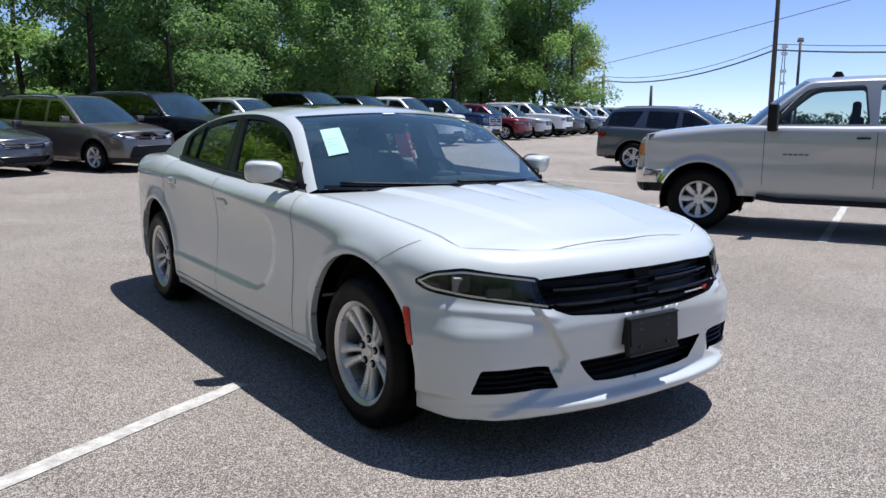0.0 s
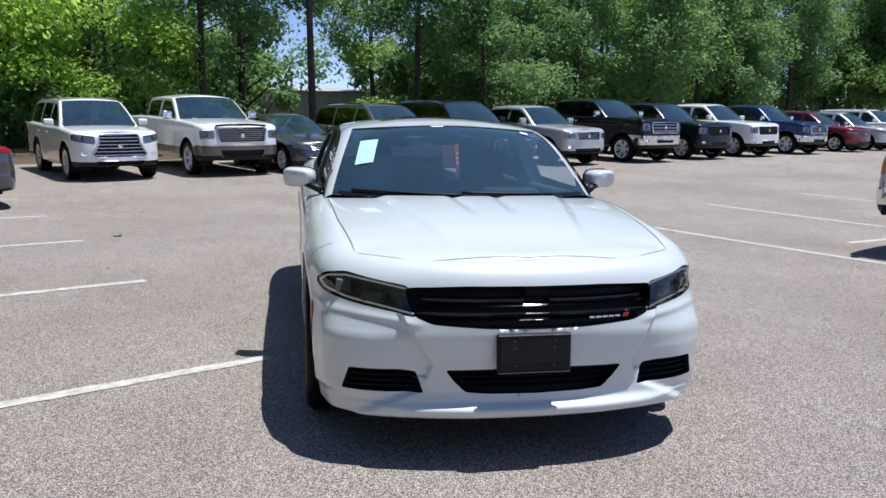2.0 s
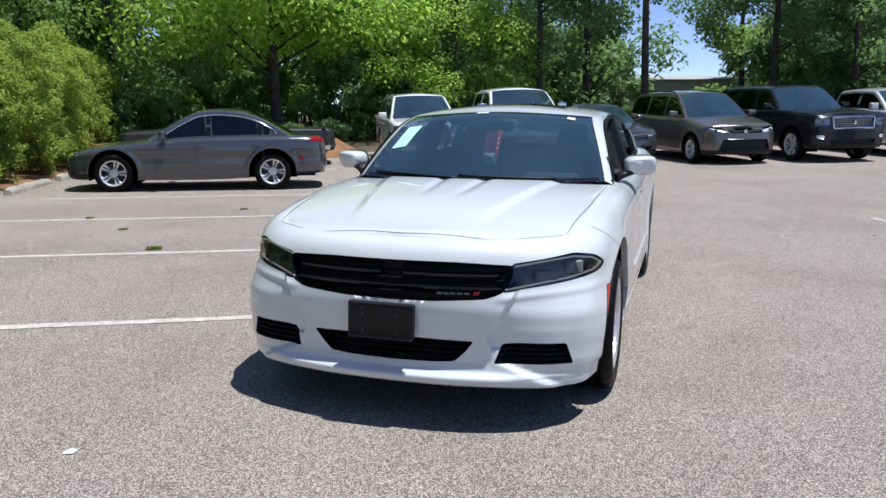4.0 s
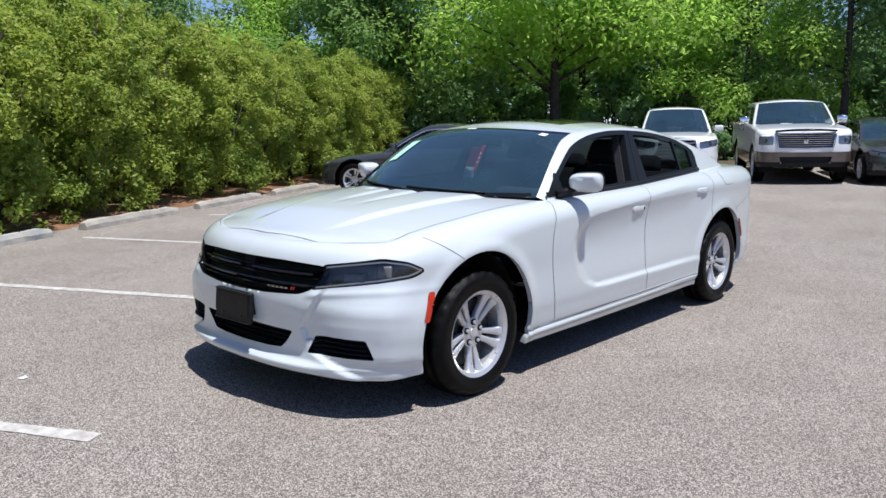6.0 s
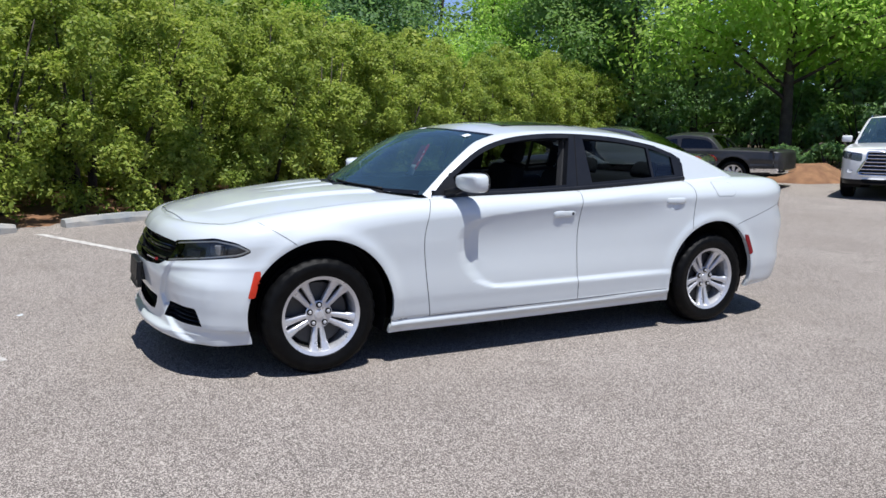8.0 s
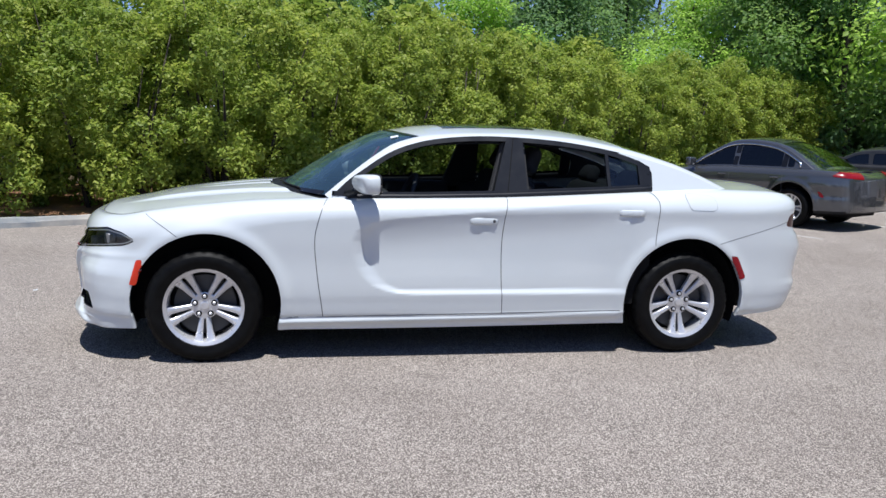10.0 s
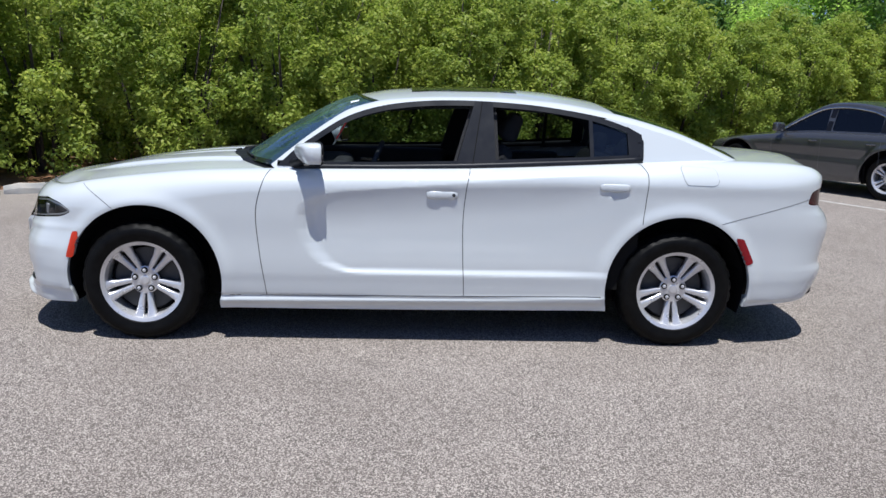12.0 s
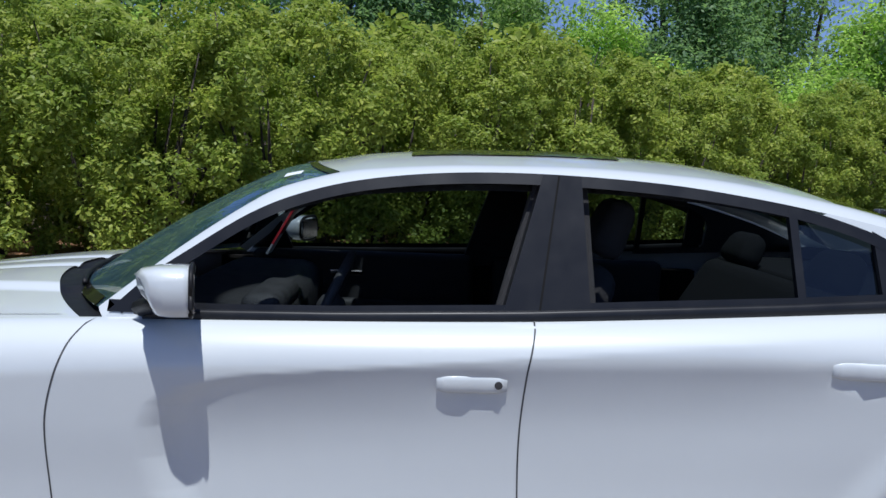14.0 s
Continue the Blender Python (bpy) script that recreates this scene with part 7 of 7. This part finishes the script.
def limbs(bm, base, top, r0, rnd, spread, count, start=0.35):
    """A tapered leaning trunk with limbs; returns limb ends."""
    base, top = Vector(base), Vector(top)
    bend = Vector((rnd.uniform(-1, 1), rnd.uniform(-1, 1), 0)) * 0.04 * (top - base).length
    axis = [base.lerp(top, t) + bend * math.sin(t * math.pi) for t in np.linspace(0, 1, 9)]
    rad = [r0 * (1.35 if i == 0 else 1.0 - 0.085 * i) for i in range(9)]
    rod(bm, axis, rad, 9)
    ends = []
    for k in range(count):
        t = start + (1 - start) * (k + rnd.random()) / count
        p = base.lerp(top, t) + bend * math.sin(t * math.pi)
        a = rnd.uniform(0, 2 * math.pi)
        ln = spread * rnd.uniform(0.55, 1.0) * (1.15 - 0.5 * t)
        e = p + Vector((math.cos(a) * ln, math.sin(a) * ln, ln * rnd.uniform(0.15, 0.6)))
        m = p.lerp(e, 0.5) + Vector((0, 0, 0.10 * ln))
        rod(bm, [p, m, e], [r0 * 0.34 * (1.2 - t), r0 * 0.22 * (1.2 - t), 0.02], 5)
        ends += [m, e]
    return ends


def make_tree(height, crown_from, spread, mat, count, size, seed, r0=0.2, label="", far=False):
    """A tree at the origin: trunk with limbs, and an uneven crown of single leaves."""
    rnd = random.Random(seed)
    ob = thing("tree", label, "tree", "trees of the wood")
    bm = bmesh.new()
    ends = limbs(bm, (0, 0, -0.15), (rnd.uniform(-0.4, 0.4), rnd.uniform(-0.4, 0.4), height * 0.92), r0, rnd, spread, 15, crown_from)
    part("trunk", bm, M["bark"], ob, "dark furrowed trunk and limbs", True)
    cs, rs = [], []
    for e in ends:
        for _ in range(2):
            cs.append((e.x + rnd.uniform(-0.7, 0.7), e.y + rnd.uniform(-0.7, 0.7), e.z + rnd.uniform(-0.5, 0.7)))
            rs.append(rnd.uniform(0.45, 1.15) * spread / 3.0)
    part("crown", leaf_cloud("crown", mat, cs, rs, count, size, seed), mat, ob, "open leafy crown")
    return ob


def make_bush(wide, tall, mat, count, size, seed, name="shrub", label="", group="hedge shrubs", clumps=110):
    """A dense evergreen shrub with many stems, clumped and uneven."""
    rnd = random.Random(seed)
    ob = thing(name, label, "shrub", group)
    bm = bmesh.new()
    cs, rs = [], []
    for k in range(9):
        a, q = rnd.uniform(0, 6.28), rnd.uniform(0.1, 0.5) * wide / 2
        x, y = math.cos(a) * q, math.sin(a) * q
        e = (x * 1.9, y * 1.9, tall * rnd.uniform(0.55, 0.9))
        rod(bm, [(x * 0.6, y * 0.6, -0.1), (x, y, tall * 0.3), e], [0.035, 0.028, 0.008], 5)
    part("branchwork", bm, M["bark"], ob, "thin brown stems", True)
    for k in range(clumps):
        a = rnd.uniform(0, 2 * math.pi)
        z = rnd.random() ** 0.8
        env = math.sqrt(max(0.05, 1 - (max(0, z - 0.35) / 0.72) ** 2)) * (0.82 + 0.18 * min(1, z * 4))
        q = rnd.uniform(0.45, 0.88) * env * wide / 2
        cs.append((math.cos(a) * q, math.sin(a) * q, tall * (0.06 + 0.84 * z)))
        rs.append(rnd.uniform(0.18, 0.42) * wide / 3.2)
    for k in range(int(clumps * 0.5)):
        a = rnd.uniform(0, 2 * math.pi)
        q = rnd.uniform(0.0, 0.75) * wide / 2
        cs.append((math.cos(a) * q, math.sin(a) * q, tall * (1.0 - 0.32 * (q / (wide / 2)) ** 2 + rnd.uniform(-0.10, 0.06)) - 0.2))
        rs.append(rnd.uniform(0.12, 0.26) * wide / 3.2)
    part("foliage", leaf_cloud("foliage", mat, cs, rs, count, size, seed, 0.9, 0.55), mat, ob, "dense small glossy leaves")
    return ob


def make_hedge_shrub(wide, tall, mat, count, size, seed, label, name="shrub", group="hedge shrubs", lobes=62):
    """A tall evergreen shrub of rounded lobes, each a dome of leafy sprigs, with dark gaps between."""
    rnd = random.Random(seed)
    ob = thing(name, label, "shrub", group)
    bm = bmesh.new()
    for k in range(11):
        a, q = rnd.uniform(0, 6.28), rnd.uniform(0.1, 0.5) * wide / 2
        x, y = math.cos(a) * q, math.sin(a) * q
        rod(bm, [(x * 0.6, y * 0.6, -0.1), (x, y, tall * 0.3), (x * 1.7, y * 1.7, tall * rnd.uniform(0.55, 0.85))], [0.04, 0.03, 0.008], 5)
    part("branchwork", bm, M["bark"], ob, "thin brown stems", True)
    cs, rs = [], []
    for k in range(lobes):
        z = 0.04 + 0.92 * ((k + rnd.random()) / lobes) ** 0.95
        a = k * 2.39996 + rnd.uniform(-0.5, 0.5)
        env = math.sqrt(max(0.03, 1 - (max(0.0, z - 0.52) / 0.50) ** 2.2)) * (0.74 + 0.26 * min(1.0, z / 0.5))
        q = env * wide / 2 * rnd.uniform(0.62, 0.92)
        c = Vector((math.cos(a) * q, math.sin(a) * q, tall * z * 0.93))
        big = rnd.uniform(0.20, 0.46) * (1.12 - 0.35 * z)
        out = Vector((math.cos(a), math.sin(a), 0.55 + 0.6 * z)).normalized()
        for _ in range(15):
            d = Vector((rnd.gauss(0, 1), rnd.gauss(0, 1), rnd.gauss(0, 1))).normalized()
            d = (d + out * 0.75).normalized()
            p = c + d * big * rnd.uniform(0.70, 1.08)
            cs.append((p.x, p.y, max(0.12, p.z)))
            rs.append(rnd.uniform(0.09, 0.17))
    for k in range(130):
        a, q, z = rnd.uniform(0, 6.28), rnd.uniform(0.0, 0.66) * wide / 2, rnd.uniform(0.12, 0.86)
        cs.append((math.cos(a) * q, math.sin(a) * q, tall * z))
        rs.append(rnd.uniform(0.10, 0.20))
    part("foliage", leaf_cloud("foliage", mat, cs, rs, count, size, seed, 0.85, 0.72), mat, ob, "small glossy leaves in rounded lobes")
    return ob


def placed(first, used, m):
    """The first thing itself at its first place, copies after that."""
    if first.name not in used:
        used.add(first.name)
        first.matrix_world = m
        return first
    return copy_thing(first, m)


def on_ground(x, y, turn=0.0, scale=1.0, dz=0.0):
    return Matrix.Translation((x, y, float(ground_z(x, y)) + dz)) @ pose(0, 0, 0, 0, 0, turn) @ Matrix.Scale(scale, 4)


def set_thing(kinds, k, x, y, turn, s, used):
    t = placed(kinds[k], used, on_ground(x, y, turn))
    t.scale = (s, s, s)
    return t


rnd = random.Random(11)
used = set()
hedge_kinds = [make_hedge_shrub(3.5, 3.5, M["leaf"], 42000, 0.036, 21 + k, "tall dense yellow-green evergreen shrub in a hedge") for k in range(5)]
for k in range(24):
    n = -19.5 + 1.78 * k
    x, y = spot(-8.35 - (0.4 if k > 20 else 0.0) + rnd.uniform(-0.3, 0.3), n)
    set_thing(hedge_kinds, (k * 3) % 5, x, y, rnd.uniform(0, 360), rnd.uniform(0.92, 1.10), used)
back_kind = [make_bush(3.8, 3.8, M["leaf"], 6500, 0.10, 27, label="tall evergreen shrub at the back of a hedge")]
for k in range(13):
    x, y = spot(-11.4 + rnd.uniform(-0.5, 0.5), -19.0 + 2.7 * k)
    set_thing(back_kind, 0, x, y, rnd.uniform(0, 360), rnd.uniform(1.0, 1.18), used)

# low plants round the bed
low_kind = [make_bush(1.5, 0.95, M["leaf_dark"], 4200, 0.055, 51, "low_shrub", "low rounded dark green shrub in pine straw", "low shrubs", 20)]
for x, y, s in ((-11.2, 17.6, 0.9), (-10.1, 18.3, 1.0), (-6.6, 20.3, 1.0), (-3.6, 20.4, 0.8), (-14.6, 18.4, 1.1), (-0.6, 21.2, 0.9)):
    set_thing(low_kind, 0, x, y, rnd.uniform(0, 360), s, used)
lime = [make_bush(4.2, 2.3, M["leaf_lime"], 8000, 0.075, 61, "lime_shrub", "broad low lime-green shrub behind the cars", "lime shrubs", 30)]
set_thing(lime, 0, 1.95, 24.5, 0, 0.82, used)
set_thing(lime, 0, -0.7, 25.6, 70, 0.5, used)

# the wood
tall = [
    make_tree(9.5, 0.18, 3.4, M["leaf_dark"], 14000, 0.098, 71, 0.15, "tall dark green broadleaf tree at the wood's edge"),
    make_tree(9.0, 0.16, 3.3, M["leaf_lime"], 14000, 0.098, 72, 0.14, "tall bright green broadleaf tree at the wood's edge"),
    make_tree(10.5, 0.30, 3.0, M["leaf_dark"], 14000, 0.098, 73, 0.16, "tall slender dark green tree of the wood"),
    make_tree(8.0, 0.12, 3.3, M["leaf_bright"], 13000, 0.096, 74, 0.13, "spreading bright green broadleaf tree"),
]
deep = [
    make_tree(13.5, 0.12, 3.8, M["leaf_dark"], 9500, 0.13, 77, 0.20, "dark green tree deeper in the wood"),
    make_tree(12.5, 0.10, 3.6, M["leaf_lime"], 9500, 0.13, 78, 0.18, "light green tree deeper in the wood"),
]
big = make_tree(7.0, 0.34, 5.6, M["leaf_bright"], 21000, 0.115, 75, 0.24, "large bright green tree with a straight dark trunk")
big.matrix_world = on_ground(-12.67, 19.53)
under = [make_bush(4.0, 3.2, M["leaf_dark"], 4500, 0.115, 81 + k, "undergrowth_shrub", "dark green undergrowth shrub in the wood", "undergrowth", 26) for k in range(2)]
for k in range(24):
    u = -14 + 3.05 * k + rnd.uniform(-0.8, 0.8)
    x, y = spot(u, 22.5 + rnd.uniform(-1.0, 1.5))
    if abs(x - 0.6) < 3.4 or math.hypot(x + 12.67, y - 19.53) < 4.5:
        continue
    set_thing(tall, ((3, 1, 0, 3, 1, 3) if u < 5 else (0, 2, 0, 1, 2, 0))[k % 6], x, y, rnd.uniform(0, 360), rnd.uniform(0.85, 1.1), used)
for k in range(20):
    x, y = spot(-26 + 4.0 * k + rnd.uniform(-1, 1), 29.0 + rnd.uniform(-1.5, 2.5))
    if abs(x - 0.4) < 3.4:
        continue
    set_thing(deep, rnd.randrange(2), x, y, rnd.uniform(0, 360), rnd.uniform(0.9, 1.2), used)
for k in range(26):
    x, y = spot(-22 + 3.0 * k + rnd.uniform(-1, 1), 25.5 + rnd.uniform(-1.5, 2.5))
    if abs(x - 1.2) < 3.6:
        continue
    set_thing(under, k % 2, x, y, rnd.uniform(0, 360), rnd.uniform(0.8, 1.15), used)
for k in range(12):
    x, y = spot(-17.5 + rnd.uniform(-2, 2), -20 + 3.6 * k + rnd.uniform(-1, 1))
    set_thing(tall, (0, 1, 3, 0)[k % 4], x, y, rnd.uniform(0, 360), rnd.uniform(0.75, 1.0), used)
for k in range(9):
    x, y = spot(-24 + rnd.uniform(-2, 2), -18 + 5.0 * k)
    set_thing(deep, rnd.randrange(2), x, y, rnd.uniform(0, 360), rnd.uniform(0.9, 1.15), used)
for u, n in ((-13.5, 17.5), (-15.5, 20.5), (-18.0, 17.0), (-11.5, 21.5), (-8.5, 22.0)):
    x, y = spot(u, n)
    set_thing(under, 0, x, y, rnd.uniform(0, 360), rnd.uniform(0.7, 1.0), used)
slim = make_tree(14.0, 0.36, 3.2, M["leaf_dark"], 14000, 0.098, 79, 0.15, "tall tree with a bare straight trunk at the wood's edge")
slim.matrix_world = on_ground(-0.3, 23.6, 40)
for k in range(16):
    x, y = spot(-34 + 6.0 * k + rnd.uniform(-1.5, 1.5), 40.0 + rnd.uniform(-2.5, 3.5))
    if abs(x - 0.5) < 3.2:
        continue
    set_thing(deep, rnd.randrange(2), x, y, rnd.uniform(0, 360), rnd.uniform(1.0, 1.25), used)
for x, y, k, s in ((38.2, 41.2, 0, 0.85), (40.8, 45.5, 0, 0.8), (36.0, 43.0, 1, 0.9)):
    set_thing(deep, k, x, y, 50 * x, s, used)
# thick undergrowth deeper in the wood
for k in range(30):
    x, y = spot(-38 + 3.1 * k + rnd.uniform(-0.8, 0.8), 34.0 + rnd.uniform(-1.5, 1.5))
    if abs(x - 0.6) < 2.2:
        continue
    set_thing(under, k % 2, x, y, rnd.uniform(0, 360), rnd.uniform(1.25, 1.7), used)
for k in range(34):
    x, y = spot(-66 + 4.0 * k + rnd.uniform(-0.8, 0.8), 47.0 + rnd.uniform(-1.5, 1.5))
    if abs(x - 0.5) < 2.4:
        continue
    set_thing(under, k % 2, x, y, rnd.uniform(0, 360), rnd.uniform(1.7, 2.1), used)
for k in range(12):
    x, y = spot(-28.5 + rnd.uniform(-1, 1), -20 + 4.2 * k)
    set_thing(under, k % 2, x, y, rnd.uniform(0, 360), rnd.uniform(1.3, 1.7), used)
set_thing(deep, 1, 37.6, 39.4, 20, 0.95, used)
set_thing(deep, 0, 40.6, 39.8, 140, 0.8, used)
gold = make_tree(8.0, 0.08, 3.2, M["leaf_gold"], 9000, 0.11, 76, 0.16, "yellowing tree at the end of the wood")
gold.matrix_world = on_ground(43.4, 42.6)


# ---- poles, cables and distance ----
def utility_pole(x, y, tall, lean=0.0, arms=1):
    ob = thing("utility_pole", "brown wooden utility pole carrying cables", "utility pole", "utility poles")
    top = (lean * tall, 0, tall)
    part("mast", rod(bmesh.new(), [(0, 0, -0.3), (lean * tall / 2, 0, tall / 2), top], [0.19, 0.16, 0.12], 10), M["wood_pole"], ob, "", True)
    for k in range(arms):
        z = tall - 0.7 - 1.2 * k
        arm = part("crossarm", box(bmesh.new(), (-1.1, -0.06, z - 0.06), (1.1, 0.06, z + 0.06), 0.01), M["wood_pole"], ob)
        for dx in (-0.95, 0.0, 0.95):
            part("insulator", lathe(bmesh.new(), [(z + 0.06, 0.03), (z + 0.12, 0.05), (z + 0.17, 0.03), (z + 0.2, 0.0)], 8, "z", (dx, 0, 0)), M["steel"], arm)
    ob.matrix_world = on_ground(x, y, 40)
    return ob


utility_pole(48.4, 27.75, 13.5, 0.012, 0)
utility_pole(55.6, 50.5, 5.1)
utility_pole(58.7, 47.1, 4.0, 0, 0)
utility_pole(64.0, 4.0, 11.0, 0, 1)


def cable(name, pts, r, label):
    ob = thing(name, label, "cable", "overhead cables")
    out = []
    for a, b in zip(pts, pts[1:]):
        a, b = Vector(a), Vector(b)
        for t in np.linspace(0, 1, 12, endpoint=False):
            out.append(a.lerp(b, t) - Vector((0, 0, 0.9 * 4 * t * (1 - t))))
    out.append(Vector(pts[-1]))
    part("strand", rod(bmesh.new(), out, r, 5), M["wire"], ob)
    return ob


cable("overhead_cable", [(90.0, 95.0, 5.0), (55.6, 50.5, 5.7), (48.4, 27.75, 6.6), (64.0, 4.0, 8.0)], 0.055, "thick black overhead cable between poles")
cable("overhead_cable", [(90.0, 95.0, 5.5), (55.6, 50.5, 6.1), (48.4, 27.75, 7.0), (64.0, 4.0, 8.5)], 0.025, "thin overhead cable between poles")
cable("overhead_wire", [(52.5, 62.0, 5.6), (36.0, -10.0, 12.0)], 0.022, "thin service wire crossing above the lot")
cable("overhead_wire", [(34.0, 60.0, 13.0), (48.4, 27.75, 13.2), (64.0, 4.0, 11.2)], 0.022, "thin power wire high above the lot")


def lot_lamp(x, y, tall):
    ob = thing("street_lamp", "dark steel car park lamp post with two floodlights", "street lamp")
    part("pole", rod(bmesh.new(), [(0, 0, 0), (0, 0, tall)], [0.11, 0.08], 10), M["steel"], ob, "", True)
    part("base", lathe(bmesh.new(), [(0, 0.28), (0.5, 0.26), (0.52, 0.2)], 14, "z"), M["concrete"], ob)
    part("bracket", rod(bmesh.new(), [(-0.55, 0, tall - 0.1), (0.55, 0, tall + 0.05)], 0.035, 6), M["steel"], ob)
    for dx, dz in ((-0.6, -0.12), (0.6, 0.10)):
        hd_ = part("floodlight", box(bmesh.new(), (dx - 0.28, -0.22, tall + dz - 0.06), (dx + 0.28, 0.22, tall + dz + 0.12), 0.04, None, (0.7, 0.7)), M["steel"], ob)
        part("pane", box(bmesh.new(), (dx - 0.2, -0.16, tall + dz - 0.075), (dx + 0.2, 0.16, tall + dz - 0.065), 0.0), M["whitecard"], hd_)
    ob.matrix_world = on_ground(x, y, 30)
    return ob


lot_lamp(49.25, 26.4, 6.4)
ob = thing("radio_mast", "slender grey radio mast far off", "radio mast")
bm = bmesh.new()
for a in range(3):
    rod(bm, [(1.1 * math.cos(a * 2.094), 1.1 * math.sin(a * 2.094), 0), (0.3 * math.cos(a * 2.094), 0.3 * math.sin(a * 2.094), 23)], 0.12, 5)
part("lattice", bm, M["steel"], ob)
for z in (12, 15.5, 20.5, 22.5):
    part("antenna", lathe(bmesh.new(), [(z, 0.9), (z + 0.9, 0.9)], 8, "z"), M["whitecard"], ob)
ob.matrix_world = on_ground(117.1, 69.4)
ob.scale = (0.55, 0.55, 0.55)

# pale building seen between the trees
ob = thing("warehouse", "pale grey metal-sided warehouse behind the wood", "building")
bm = box(bmesh.new(), (-9, -5, 0), (9, 5, 2.7), 0.05)
part("wall", bm, M["siding"], ob)
for k in range(36):
    part("rib", box(bmesh.new(), (-8.9 + 0.5 * k, -5.06, 0.1), (-8.82 + 0.5 * k, -5.0, 2.6), 0.0), M["siding"], ob)
part("roof", slab(bmesh.new(), [(-5.3, 2.7), (5.3, 2.7), (0, 3.2)], -9.2, 9.2, "x"), M["siding"], ob)
ob.matrix_world = on_ground(1.0, 60.0, 12)

# far woods along the horizon
rf = np.random.RandomState(5)
cs, rs = [], []
for k in range(420):
    a = radians(rf.uniform(-150, 30))
    d = rf.uniform(170, 230)
    x, y = -2 - d * math.sin(a), d * math.cos(a)
    if -130 < math.degrees(a) < 25:
        cs.append((x, y, 1.6 + rf.uniform(0.0, 2.6) * (0.55 + 0.45 * math.sin(k * 0.7) ** 2)))
        rs.append(rf.uniform(1.4, 2.6))
far = new("far_wood", leaf_cloud("far_wood", M["far_leaf"], cs, rs, 24000, 0.55, 9))
tagged(far, "distant dark green tree line on the horizon", "woodland", kind="stuff")

# litter on the asphalt: dry leaves, a white scrap and weeds in the cracks
rl = random.Random(3)
me_leaf = mesh_of("dry_leaf", [(-0.035, 0, 0.004), (0, 0.018, 0.012), (0.04, 0, 0.006), (0, -0.018, 0.013)], [(0, 1, 2), (0, 2, 3)], M["mulch"], smooth=False)
for k in range(26):
    u, n = rl.uniform(-6.0, 12), rl.uniform(0.5, 13)
    x, y = spot(u, n)
    if abs(x) < 1.3 and abs(y) < 2.9:
        continue
    ob = new("dry_leaf", me_leaf)
    tagged(ob, "dry brown leaf lying on the asphalt", "leaf", "dry leaves")
    ob.matrix_world = Matrix.Translation((x, y, float(ground_z(x, y)) + 0.001)) @ pose(0, 0, 0, 0, 0, rl.uniform(0, 360)) @ Matrix.Scale(rl.uniform(0.5, 0.9), 4)
ob = new("paper_scrap", mesh_of("paper_scrap", [(-0.04, -0.02, 0.004), (0.035, -0.024, 0.008), (0.045, 0.02, 0.014), (0.0, 0.03, 0.022), (-0.035, 0.024, 0.006)], [(0, 1, 2, 3, 4)], M["whitecard"], smooth=False))
tagged(ob, "crumpled white paper scrap on the asphalt", "litter")
ob.matrix_world = pose(-1.158, -3.043, 0.001, 0, 0, 20) @ Matrix.Scale(0.65, 4)
for x, y, s in ((-3.96, 1.17, 0.7), (-5.2, 2.2, 0.45), (-3.1, 4.6, 0.4), (-4.9, 4.4, 0.5), (-6.3, 2.9, 0.5)):
    ob = thing("weed", "small dry weed growing from a crack in the asphalt", "weed", "weeds in cracks")
    part("tuft", leaf_cloud("tuft", M["weed"], [(0, 0, 0.02), (0.06, 0.03, 0.02), (-0.07, 0.0, 0.02)], [0.07, 0.06, 0.06], 90, 0.028, int(abs(x) * 100), 0.5), M["weed"], ob)
    ob.matrix_world = on_ground(x, y, 30 * s, s)
